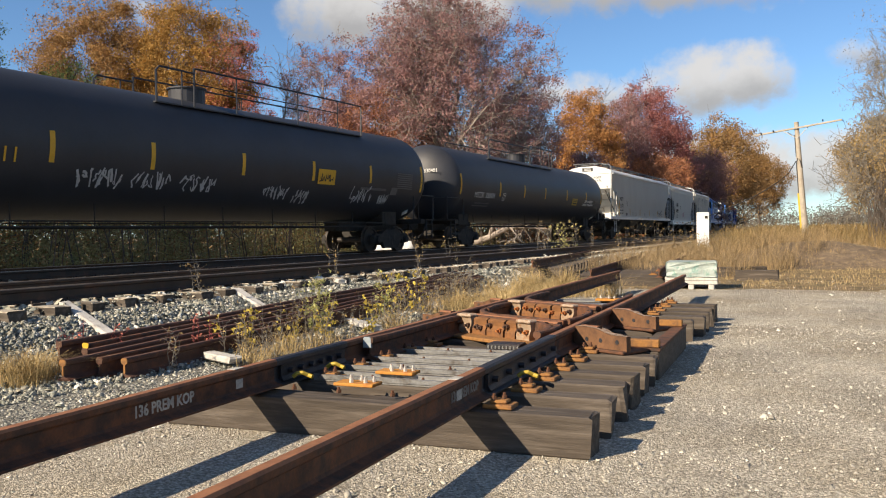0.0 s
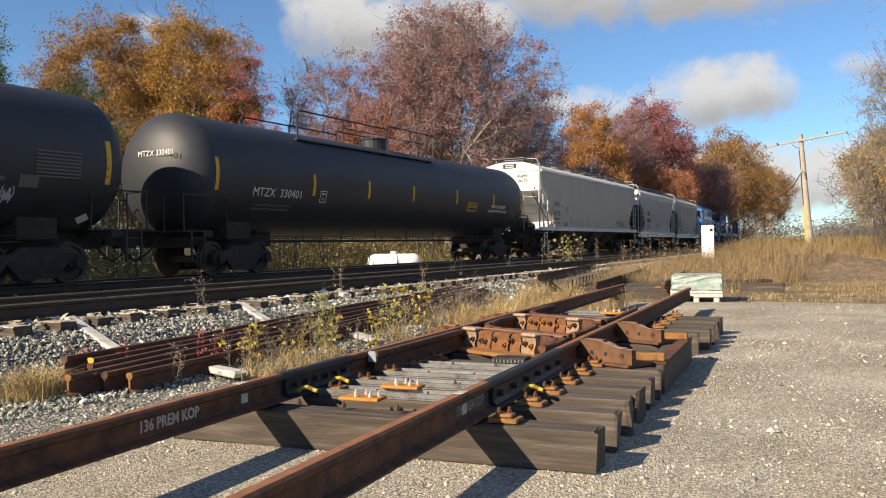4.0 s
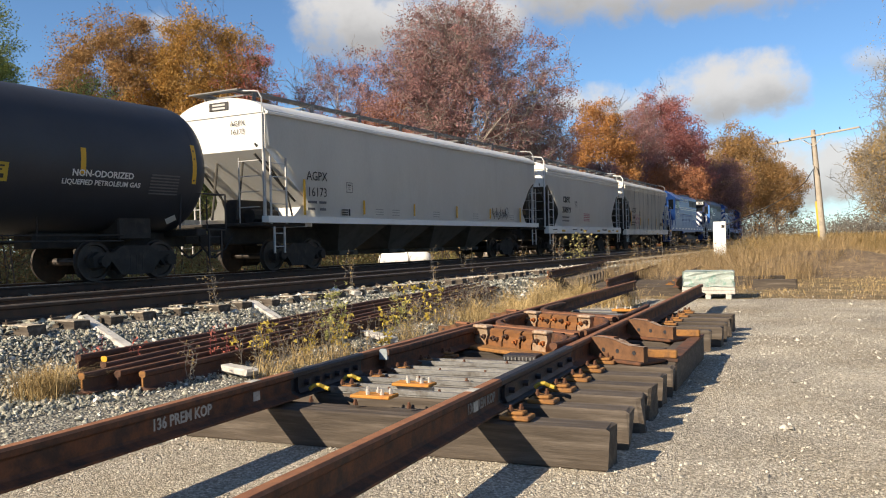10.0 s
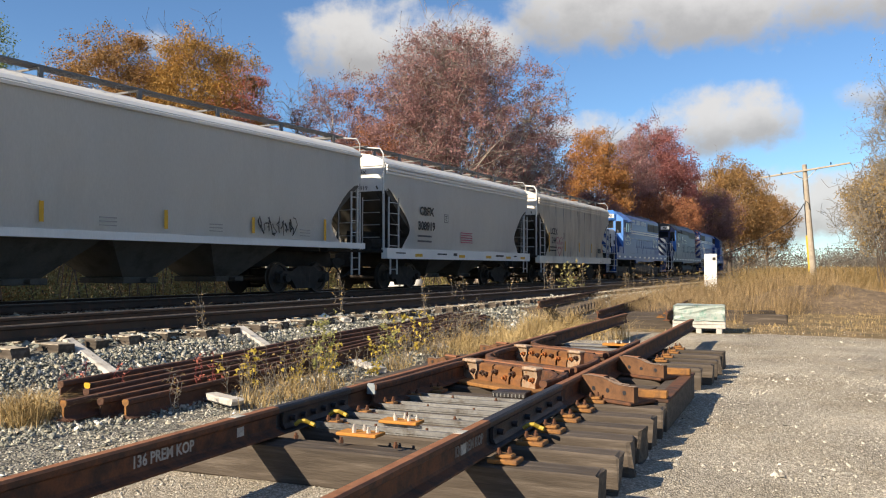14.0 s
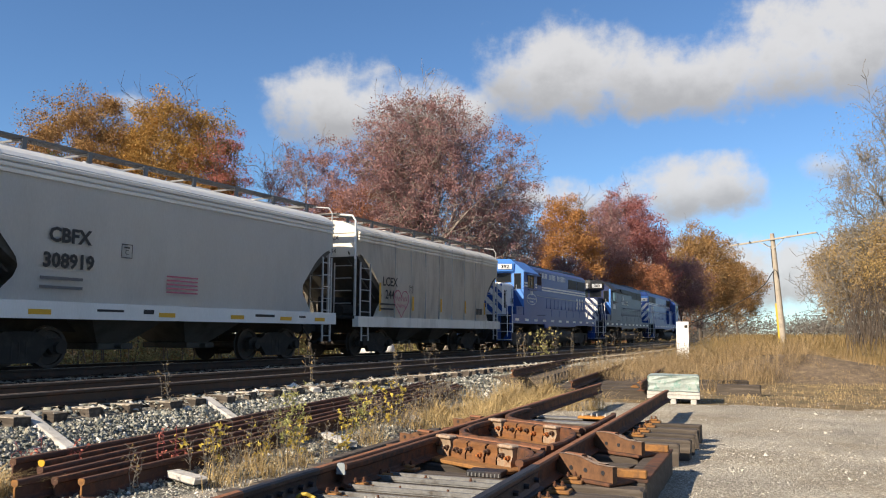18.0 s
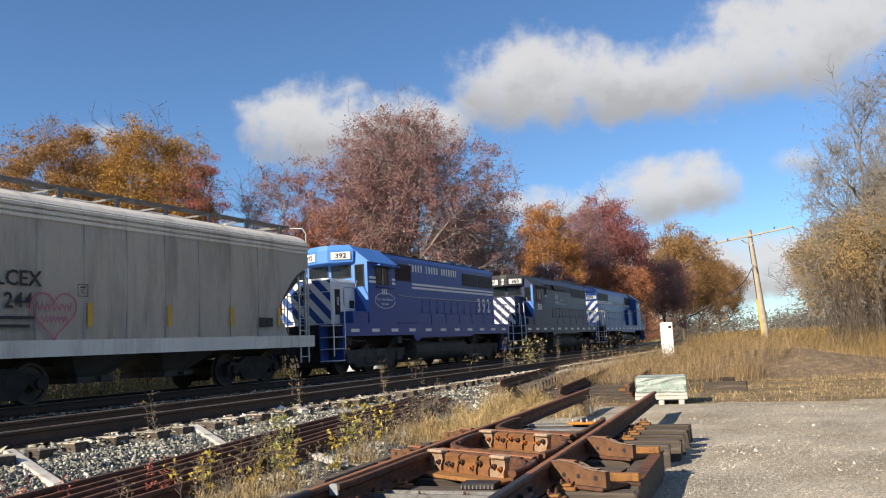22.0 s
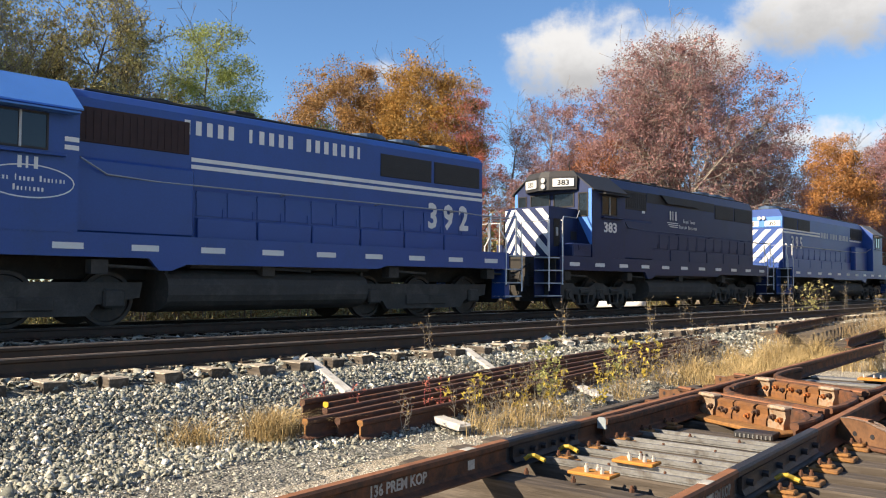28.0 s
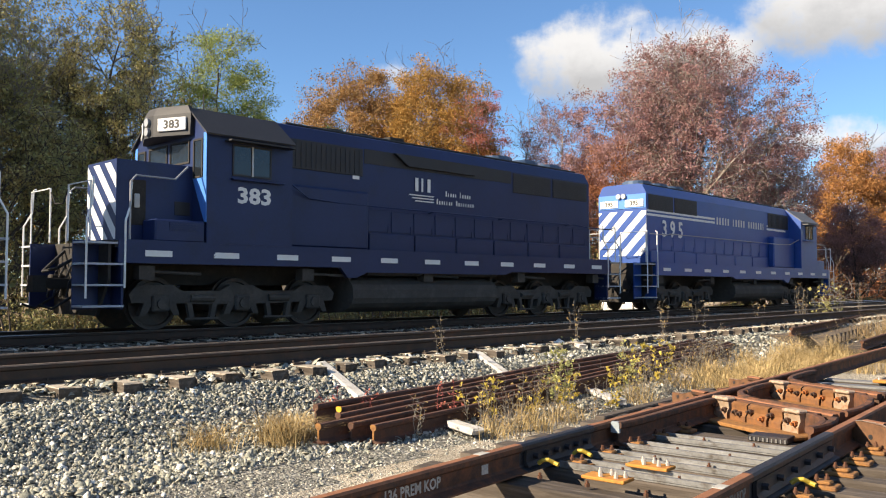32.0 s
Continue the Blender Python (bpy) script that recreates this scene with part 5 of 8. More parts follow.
def locomotive(s0, L, label, number, look_of, turned=False, end_number=False):
    ob = car("locomotive", s0, s0 + L, label, "locomotive")
    if turned:
        TRAIN[-1] = TRAIN[-1] + (True,)
    P = look_of
    body, cabp, noser, front = M[P["body"]], M[P["cab"]], M[P["nose"]], M[P["front"]]
    o = -L / 2
    n0, c0, c1 = o + 0.78, o + 2.3, o + 4.25
    h1 = L / 2 - P.get("tail", 0.95)
    ch = P.get("chamfer", 0.34)
    deck, hw, top = 1.64, 0.95, P.get("top", 4.3)
    # underframe
    bm = bmesh.new()
    box(bm, -1.46, 1.46, o + 0.55, -o - 0.55, deck - 0.12, deck)
    part("walkway", bm, M["grime"], ob)
    for e in (-1, 1):
        bm = bmesh.new()
        x0, x1 = sorted((e * 1.40, e * 1.49))
        prism_x(bm, [(o + 0.6, deck + 0.02), (-o - 0.6, deck + 0.02), (-o - 0.6, deck - 0.42), (o + 11.4, deck - 0.42), (o + 11.1, deck - 0.5), (o + 6.3, deck - 0.5),
                     (o + 6.0, deck - 0.62), (o + 5.75, deck - 0.62), (o + 5.55, deck - 0.4), (o + 0.6, deck - 0.4)], x0, x1)
        part("side_sill", bm, M[P["sill"]], ob)
    bm = bmesh.new()
    box(bm, -0.5, 0.5, o + 0.5, -o - 0.5, 0.85, deck - 0.12)
    part("underframe", bm, M["grime"], ob)
    for e in (-1, 1):
        y = e * (L / 2 - 0.5)
        bm = bmesh.new()
        prism = [(-1.42, 0.95), (-0.95, 0.3), (0.95, 0.3), (1.42, 0.95), (1.42, deck), (-1.42, deck)]
        prism_y(bm, prism, *sorted((y, y + e * 0.05)))
        for x in (-0.55, 0.55):
            box(bm, x - 0.1, x + 0.1, *sorted((y + e * 0.05, y + e * 0.3)), 0.75, 1.05, 0.02)
        part("pilot", bm, M["grime"], ob)
        coupler(ob, y, e)
        for k in range(6):
            x = -0.75 + 0.3 * k
            bm = bmesh.new()
            tube(bm, [(x, y + e * 0.04, 1.25), (x + 0.04, y + e * 0.22, 0.85 + 0.05 * (k % 2)), (x + 0.1, y + e * 0.3, 0.62)], 0.022, 5)
            part("air_hose", bm, M["rubber"], ob)
        bm = bmesh.new()
        tube(bm, [(-0.5, y + e * 0.05, 1.5), (-0.2, y + e * 0.55, 1.1), (0.3, y + e * 0.5, 1.15), (0.5, y + e * 0.05, 1.45)], 0.03, 6)
        part("jumper_cable", bm, M["rubber"], ob)
        for x in (-1, 1):
            bm = bmesh.new()
            xa, xb = sorted((x * 1.0, x * 1.47))
            ya, yb = sorted((e * (L / 2 - 0.72), e * (L / 2)))
            box(bm, *sorted((x * 0.98, x * 1.02)), ya, yb, 0.42, deck, 0.0)
            box(bm, *sorted((x * 1.02, x * 1.44)), *sorted((e * (L / 2 - 0.72), e * (L / 2 - 0.68))), 0.42, deck)
            part("step_well", bm, M[P["sill"]], ob)
            for k in range(4):
                z = 0.48 + 0.37 * k
                part("step", box(bmesh.new(), xa, xb, ya, yb, z - 0.02, z + 0.015), M["step_edge"], ob)
            bm = bmesh.new()
            for yy, low in ((e * (L / 2 - 0.04), 0.62), (e * (L / 2 - 0.72), 0.8)):
                tube(bm, [(x * 1.49, yy, low), (x * 1.49, yy, deck + 0.35), (x * 1.4, yy - e * 0.12, deck + 0.62), (x * 1.4, yy - e * 0.14, deck + 1.05), (x * 1.33, yy - e * 0.16, deck + 1.08)], 0.02, 6)
            part("step_handrail", bm, M["white_paint"], ob, "white step handrail")
        ye = e * (L / 2 - 0.14)
        for x in (-1, 1):
            bm = bmesh.new()
            tube(bm, [(x * 1.38, ye, deck), (x * 1.38, ye, deck + 1.02), (x * 0.42, ye, deck + 1.02), (x * 0.42, ye, deck)], 0.018, 6)
            part("end_handrail", bm, M["white_paint"], ob)
        bm = bmesh.new()
        tube(bm, [(-0.4, ye, deck + 0.95), (-0.2, ye, deck + 0.72), (0.2, ye, deck + 0.7), (0.4, ye, deck + 0.95)], 0.012, 5)
        part("safety_chain", bm, M["grime"], ob)
    # long hood
    bm = bmesh.new()
    sec = [(-hw, deck), (hw, deck), (hw, top - ch), (hw - 0.16, top - 0.05), (hw - 0.3, top), (-hw + 0.3, top), (-hw + 0.16, top - 0.05), (-hw, top - ch)]
    prism_y(bm, sec, c1, h1)
    part("long_hood", bm, body, ob)
    bm = bmesh.new()
    box(bm, -hw + 0.28, hw - 0.28, c1 + 0.4, h1 - 0.3, top - 0.002, top + 0.045, 0.01)
    part("hood_top", bm, M["roof_black"], ob)
    for k, y in enumerate((h1 - 3.4, h1 - 2.2, h1 - 1.0)):
        bm = bmesh.new()
        tube(bm, [(0, y, top), (0, y, top + 0.16)], 0.52, 18)
        tube(bm, [(0, y, top + 0.16), (0, y, top + 0.2)], 0.46, 18)
        part("radiator_fan", bm, M["roof_fan"], ob)
    part("exhaust_stack", box(bmesh.new(), -0.35, 0.35, o + 8.0, o + 8.5, top + 0.04, top + 0.2, 0.02), M["grime"], ob)
    for y in (o + 6.3, o + 7.2):
        bm = bmesh.new()
        tube(bm, [(0, y, top), (0, y, top + 0.14)], 0.42, 16)
        part("dynamic_brake_fan", bm, M["roof_black"], ob)
    for e in (-1, 1):
        # upper band behind the cab, radiator intake, doors
        bm = bmesh.new()
        box(bm, *sorted((e * (hw + 0.002), e * (hw + 0.022))), c1 + 0.12, c1 + 2.35, top - 1.0, top - 0.36, 0.008)
        for k in range(16):
            y = c1 + 0.2 + 2.05 * k / 15
            box(bm, *sorted((e * (hw + 0.02), e * (hw + 0.034))), y - 0.018, y + 0.018, top - 0.95, top - 0.42)
        part("filter_grille", bm, M[P["grille"]], ob)
        bm = bmesh.new()
        for y0, y1 in ((h1 - 3.72, h1 - 1.98), (h1 - 1.88, h1 - 0.13)):
            box(bm, *sorted((e * (hw + 0.002), e * (hw + 0.016))), y0, y1, top - 0.92, top - 0.37, 0.006)
            for k in range(9):
                z = top - 0.90 + 0.057 * k
                box(bm, *sorted((e * (hw + 0.016), e * (hw + 0.026))), y0 + 0.03, y1 - 0.03, z, z + 0.022)
        part("radiator_grille", bm, M["roof_black"], ob)
        n = 12
        y0, y1 = c1 + 2.5, h1 - 0.15
        wd = (y1 - y0) / n
        for k in range(n):
            y = y0 + wd * (k + 0.5)
            bm = bmesh.new()
            box(bm, -wd / 2 + 0.02, wd / 2 - 0.02, deck + 0.48, 2.62, 0, 0.02, 0.006)
            tube(bm, [(wd * 0.36, 2.1, 0.03), (wd * 0.36, 2.28, 0.03)], 0.012, 5)
            for v in (2.0, 2.5):
                box(bm, -wd / 2 - 0.0, -wd / 2 + 0.03, v, v + 0.08, 0.01, 0.03)
            part("hood_door", bm, body, ob, m=flank(e, hw, y, 0))
            if k % 2 == 0:
                bm = bmesh.new()
                box(bm, -wd + 0.02, wd - 0.02, deck + 0.03, deck + 0.44, 0, 0.07, 0.02)
                part("battery_box", bm, body, ob, m=flank(e, hw, y + wd / 2, 0))
        part("air_duct", box(bmesh.new(), *sorted((e * (hw - 0.02), e * (hw + 0.26))), c1 + 0.05, c1 + 2.35, deck + 0.02, 3.0, 0.05), body, ob)
        if P.get("upper"):
            # soot-black upper hood with a sunken brake intake
            bm = bmesh.new()
            box(bm, *sorted((e * (hw + 0.001), e * (hw + 0.012))), c1 + 2.4, h1 - 3.8, top - 0.68, top - ch)
            part("upper_band", bm, M["roof_black"], ob)
            bm = bmesh.new()
            prism_x(bm, [(c1 + 3.3, top - ch - 0.01), (c1 + 3.75, top - 0.62), (c1 + 6.2, top - 0.62), (c1 + 6.7, top - ch - 0.01)], *sorted((e * (hw + 0.0125), e * (hw + 0.1))))
            part("brake_intake", bm, M["roof_black"], ob, "flared black brake intake")
        # box along the walkway under the cab, with louvres
        bm = bmesh.new()
        box(bm, *sorted((e * (hw + 0.002), e * 1.48)), n0 + 0.5, c0 - 0.02, deck + 0.005, 2.06, 0.03)
        for k in range(4):
            box(bm, *sorted((e * 1.48, e * 1.495)), c0 - 0.75, c0 - 0.2, 1.86 + 0.04 * k, 1.88 + 0.04 * k)
        part("battery_box", bm, cabp, ob)
        # hood handrail
        bm = bmesh.new()
        pts = [(e * 1.42, c1 + 0.05, 2.95), (e * 1.25, c1 + 0.6, 2.72), (e * 1.2, c1 + 1.6, 2.68), (e * 1.2, h1 - 1.2, 2.68), (e * 1.35, h1 - 0.7, 2.62), (e * 1.42, h1 + 0.6, 2.6)]
        tube(bm, pts, 0.018, 6)
        for y in (c1 + 1.8, c1 + 4.5, c1 + 7.2, h1 - 1.3):
            tube(bm, [(e * 1.2, y, 2.68), (e * (hw + 0.01), y, 2.66)], 0.014, 5)
        part("hood_handrail", bm, M[P.get("rail", "silver")], ob)
    # nose
    bm = bmesh.new()
    nt = 3.16
    if P.get("chevron"):
        # the front bends back on one side of the chevrons' ridge
        extrude(bm, [(-hw, n0 + 0.3), (-0.3, n0), (hw, n0), (hw, c0), (-hw, c0)], lambda u, v: (u, v, deck), lambda u, v: (u, v, nt))
    else:
        prism_y(bm, [(-hw, deck), (hw, deck), (hw, nt - 0.1), (hw - 0.1, nt), (-hw + 0.1, nt), (-hw, nt - 0.1)], n0, c0)
    part("nose", bm, noser, ob)
    for e in (-1, 1):
        # dark doorway beside the walkway, with a pale latch, and a small square vent
        bm = bmesh.new()
        box(bm, -0.16, 0.16, -0.42, 0.42, 0.002, 0.012, 0.004)
        door = part("nose_door", bm, M["grime"], ob, "dark nose doorway", flank(e, hw, n0 + 0.4, 2.38))
        part("latch", box(bmesh.new(), -0.07, 0.03, -0.1, 0.16, 0.012, 0.05, 0.01), M["rail_grey"], door)
        part("nose_vent", box(bmesh.new(), -0.16, 0.16, -0.13, 0.13, 0.002, 0.012, 0.004), M["roof_black"], ob, m=flank(e, hw, c0 - 0.22, 2.32))
        bm = bmesh.new()
        tube(bm, [(e * 1.42, n0 + 0.05, deck), (e * 1.42, n0 + 0.05, 2.7), (e * 1.36, n0 + 0.18, 2.83), (e * 1.3, c0 - 0.55, 2.83), (e * 1.2, c0 - 0.25, 3.1)], 0.02, 6)
        part("nose_handrail", bm, M["silver"], ob)
    if P["stripe"]:
        high = nt - deck - 0.1
        if P.get("chevron"):
            bent = Matrix.Translation((-0.625, n0 + 0.15, (deck + nt) / 2)) @ Matrix.Rotation(-math.atan2(0.3, 0.65), 4, "Z") @ OUT_BACK
            stripes(ob, M[P["stripe"]], bent, 0.7, high, 0.5, 0.5, -1.0, "diagonal warning stripes")
            stripes(ob, M[P["stripe"]], Matrix.Translation((0.325, n0, (deck + nt) / 2)) @ OUT_BACK, 1.24, high, 0.5, 0.5, 1.0, "diagonal warning stripes")
        else:
            stripes(ob, M[P["stripe"]], Matrix.Translation((0, n0, (deck + nt) / 2)) @ OUT_BACK, 2 * hw - 0.02, high, 0.6, 0.5, 1.0, "diagonal warning stripes")
    if P.get("nose_lamp"):
        lamp = part("lamp_box", box(bmesh.new(), -0.16, 0.16, n0 - 0.07, n0 - 0.006, 2.42, 2.98, 0.03), M["silver"], ob, "twin headlight box on the nose")
        for z in (2.57, 2.83):
            bm = bmesh.new()
            tube(bm, [(0, n0 - 0.1, z), (0, n0 - 0.07, z)], 0.1, 14)
            part("headlight", bm, M["glass"], lamp)
    # cab
    bm = bmesh.new()
    cw, eave, ridge = 1.5, 3.82, 4.36
    sec = [(-cw, deck), (cw, deck), (cw, eave), (0.85, ridge - 0.06), (0.5, ridge), (-0.5, ridge), (-0.85, ridge - 0.06), (-cw, eave)]
    prism_y(bm, sec, c0, c1)
    part("cab", bm, cabp, ob)
    for e in (-1, 1):
        bm = bmesh.new()
        extrude(bm, [(e * (cw + 0.09), eave - 0.1), (e * 0.85, ridge - 0.05), (e * 0.5, ridge + 0.01), (e * 0.5, ridge + 0.035), (e * 0.86, ridge - 0.02), (e * (cw + 0.1), eave - 0.07)],
                lambda u, v: (u, c0 - 0.08, v), lambda u, v: (u, c1 + 0.02, v))
        part("roof_panel", bm, M[P["roof"]], ob)
    part("roof_panel", box(bmesh.new(), -0.5, 0.5, c0 - 0.08, c1 + 0.02, ridge + 0.006, ridge + 0.035), M[P["roof"]], ob)
    bm = bmesh.new()
    prism_y(bm, [(-cw + 0.01, 2.94), (cw - 0.01, 2.94), (cw - 0.01, eave), (0.85, ridge - 0.08), (-0.85, ridge - 0.08), (-cw + 0.01, eave)], c0 - 0.015, c0 - 0.001)
    part("cab_front", bm, front, ob)
    bm = bmesh.new()
    plan = [(-1.02, c0 - 0.016), (-1.02, c0 - 0.1), (-0.2, c0 - 0.46), (0.2, c0 - 0.46), (1.02, c0 - 0.1), (1.02, c0 - 0.016)]
    extrude(bm, plan, lambda u, v: (u * 0.97, v, 3.78), lambda u, v: (u, v, 4.2))
    extrude(bm, plan, lambda u, v: (u, v, 4.201), lambda u, v: (u * 0.84, c0 + (v - c0) * 0.8 - 0.003, ridge + 0.02))
    part("headlight_brow", bm, M[P["roof"]], ob)
    for x in (-0.62, 0.62):
        part("number_board", box(bmesh.new(), -0.34, 0.34, -0.13, 0.13, 0, 0.03, 0.012), M["white_paint"], ob, "white number board", Matrix.Translation((x, c0 - 0.277, 4.0)) @ Matrix.Rotation(math.copysign(0.414, x), 4, "Z") @ OUT_BACK)
        words(number, 0.23, M["black_print"], ob, Matrix.Translation((x + math.copysign(0.0137, x), c0 - 0.308, 3.995)) @ Matrix.Rotation(math.copysign(0.414, x), 4, "Z") @ OUT_BACK, bold=0.006, stretch=1.15)
    for z in () if P.get("nose_lamp") else (3.9, 4.09):
        bm = bmesh.new()
        tube(bm, [(0, c0 - 0.52, z), (0, c0 - 0.44, z)], 0.085, 12)
        part("headlight", bm, M["silver"], ob)
    for x0, x1, z0, z1 in ((-0.85, -0.06, 3.24, 3.7), (0.06, 0.85, 3.24, 3.7), (1.0, 1.36, 2.92, 3.68), (-1.36, -1.0, 2.92, 3.68)):
        pane_on(ob, Matrix.Translation(((x0 + x1) / 2, c0 - 0.015, (z0 + z1) / 2)) @ OUT_BACK, x1 - x0, z1 - z0, "grime")
    for e in (-1, 1):
        for y in (c0 + 0.76, c0 + 1.2):
            pane_on(ob, flank(e, cw, y, 3.3), 0.46, 0.62, "roof_black")
        part("window_post", box(bmesh.new(), -0.02, 0.02, -0.3, 0.3, 0.003, 0.03), M["rail_grey"], ob, m=flank(e, cw, c0 + 0.98, 3.3))
        part("window_sill_rest", box(bmesh.new(), *sorted((e * (cw + 0.002), e * (cw + 0.1))), c0 + 0.5, c0 + 1.7, 2.9, 2.94, 0.01), M[P["cab"]], ob)
        bm = bmesh.new()
        box(bm, *sorted((e * (cw + 0.03), e * (cw + 0.28))), c0 + 0.35, c0 + 1.85, eave - 0.19, eave - 0.16)
        part("sunshade", bm, M[P["roof"]], ob)
        bm = bmesh.new()
        extrude(bm, [(e * 0.97, 2.93), (e * 1.49, 2.93), (e * 1.49, 2.05), (e * 1.43, 2.05)][::e], lambda u, v: (u, c0 - 0.022, v), lambda u, v: (u, c0 - 0.002, v))
        box(bm, *sorted((e * 1.375, e * 1.49)), c0 - 0.022, c0 - 0.002, 2.935, 3.78)
        part("cab_flash", bm, M["light_blue"], ob)
    bm = bmesh.new()
    tube(bm, [(0.25, c0 + 0.6, ridge), (0.25, c0 + 0.6, ridge + 0.45)], 0.015, 5)
    part("aerial", bm, M["grime"], ob)
    for k in range(3):
        bm = bmesh.new()
        tube(bm, [(-0.3 + 0.12 * k, c0 + 1.2, ridge + 0.03), (-0.3 + 0.12 * k, c0 + 1.2, ridge + 0.1), (-0.3 + 0.12 * k, c0 + 0.85, ridge + 0.12)], [0.03, 0.03, 0.06], 8)
        part("horn", bm, M["grime"], ob)
    # tank, air reservoirs and trucks
    bm = bmesh.new()
    t0, t1 = o + 6.0, o + 10.9
    prism_y(bm, [(1.38 * math.copysign(abs(math.cos(a)) ** 0.55, math.cos(a)), 0.66 + 0.44 * math.copysign(abs(math.sin(a)) ** 0.75, math.sin(a))) for a in (6.2832 * (k + 0.5) / 24 for k in range(24))], t0, t1)
    for y in (t0 + 0.04, t1 - 0.04):
        box(bm, -1.2, 1.2, y - 0.03, y + 0.03, 0.9, 1.2)
    part("fuel_tank", bm, M["loco_grime"], ob)
    for e in (-1, 1):
        bm = bmesh.new()
        tube(bm, [(e * 1.2, t0 + 0.5, 1.2), (e * 1.2, t1 + 0.1, 1.2)], 0.13, 12)
        part("air_reservoir", bm, M["loco_grime"], ob)
        for k in range(5):
            bm = bmesh.new()
            y = o + 1.2 + (L - 2.4) * k / 4
            tube(bm, [(e * 1.3, y, 1.1), (e * 1.3, y + 1.1, 1.06)], 0.03, 6)
            box(bm, *sorted((e * 1.1, e * 1.35)), y - 0.15, y + 0.15, 0.95, 1.2)
            part("sand_pipe", bm, M["loco_grime"], ob)
    for y in (o + 3.35, -o - 3.35):
        truck(ob, y, (-1.75, 0.0, 1.75), FRAME_SLAB if P.get("slab") else FRAME_LOCO, WHEEL_LOCO, 0.5)
    reflectors(ob, L, 11, 1.35, L - 1.35, deck - 0.22, 1.492)
    if end_number:
        # the long-hood end carries lamps, boards and stripes
        back = Matrix.Rotation(math.pi, 4, "Z")
        part("hood_end", box(bmesh.new(), -hw + 0.01, hw - 0.01, h1 + 0.001, h1 + 0.02, 3.55, top - 0.36), M["light_blue"], ob)
        for x in (-0.5, 0.5):
            at = Matrix.Translation((x, h1 + 0.02, 3.72)) @ back @ OUT_BACK
            part("number_board", box(bmesh.new(), -0.36, 0.36, -0.13, 0.13, 0, 0.03, 0.012), M["white_paint"], ob, "white number board", at)
            words(number, 0.22, M["black_print"], ob, Matrix.Translation((x, h1 + 0.054, 3.715)) @ back @ OUT_BACK, bold=0.006)
        bm = bmesh.new()
        for x in (-0.1, 0.1):
            tube(bm, [(x, h1 + 0.02, 3.98), (x, h1 + 0.1, 3.98)], 0.09, 12)
        part("headlight", bm, M["silver"], ob)
        part("stripe_field", box(bmesh.new(), -hw + 0.005, hw - 0.005, h1 + 0.001, h1 + 0.012, 1.9, 3.45), M["white_paint"], ob)
        stripes(ob, body, Matrix.Translation((0, h1 + 0.012, 2.675)) @ back @ OUT_BACK, 2 * hw - 0.02, 1.55, 0.62, 0.5, -1.0, "diagonal warning stripes")
    return ob, L, c0, c1, h1, hw, deck


def pane_on(ob, m, w, h, frame_mat):
    """A cab window: a raised rubber frame with dark glass set back in it."""
    bm = bmesh.new()
    t = 0.035
    for u0, u1, v0, v1 in ((-w / 2, w / 2, h / 2 - t, h / 2), (-w / 2, w / 2, -h / 2, -h / 2 + t), (-w / 2, -w / 2 + t, -h / 2 + t, h / 2 - t), (w / 2 - t, w / 2, -h / 2 + t, h / 2 - t)):
        box(bm, u0, u1, v0, v1, 0.001, 0.022)
    win = part("window", bm, M[frame_mat], ob, m=m)
    part("pane", box(bmesh.new(), -w / 2 + t, w / 2 - t, -h / 2 + t, h / 2 - t, 0.002, 0.008), M["glass"], win)


M["step_edge"] = material("pale_step_edge", (0.40, 0.42, 0.46), 0.6, 0, 0.2, 4, 0.1, 30)
M["roof_fan"] = material("blue_grey_fan_housing", (0.06, 0.10, 0.17), 0.5, 0.2, 0.2, 3, 0.1, 30)
M["maroon_grille"] = material("dark_red_grille", (0.035, 0.018, 0.018), 0.8, 0, 0.3, 5, 0.1, 30)

BLUE_LOOK = dict(body="blue", cab="blue", nose="white_paint", front="light_blue", sill="blue", roof="light_blue", grille="maroon_grille", stripe="blue", slab=True, nose_lamp=True, tail=1.1, chamfer=0.2)
NAVY_LOOK = dict(body="navy", cab="navy", nose="navy", front="navy", rail="navy", chevron=True, sill="navy", roof="roof_black", grille="roof_black", stripe="white_paint", top=4.38, upper=True)
REAR_LOOK = dict(body="blue", cab="blue", nose="grime", front="grime", sill="blue", roof="walk_grey", grille="roof_black", stripe="white_paint", top=4.4)


def white_lines(ob, y0, y1, x, zs):
    for e in (-1, 1):
        bm = bmesh.new()
        for z in zs:
            box(bm, 0, y1 - y0, z - 0.04, z + 0.04, 0, 0.006)
        part("white_line", bm, M["white_paint"], ob, m=Matrix.Translation((0, 0, 0)) @ flank(e, x, y0 if e > 0 else y1, 0))


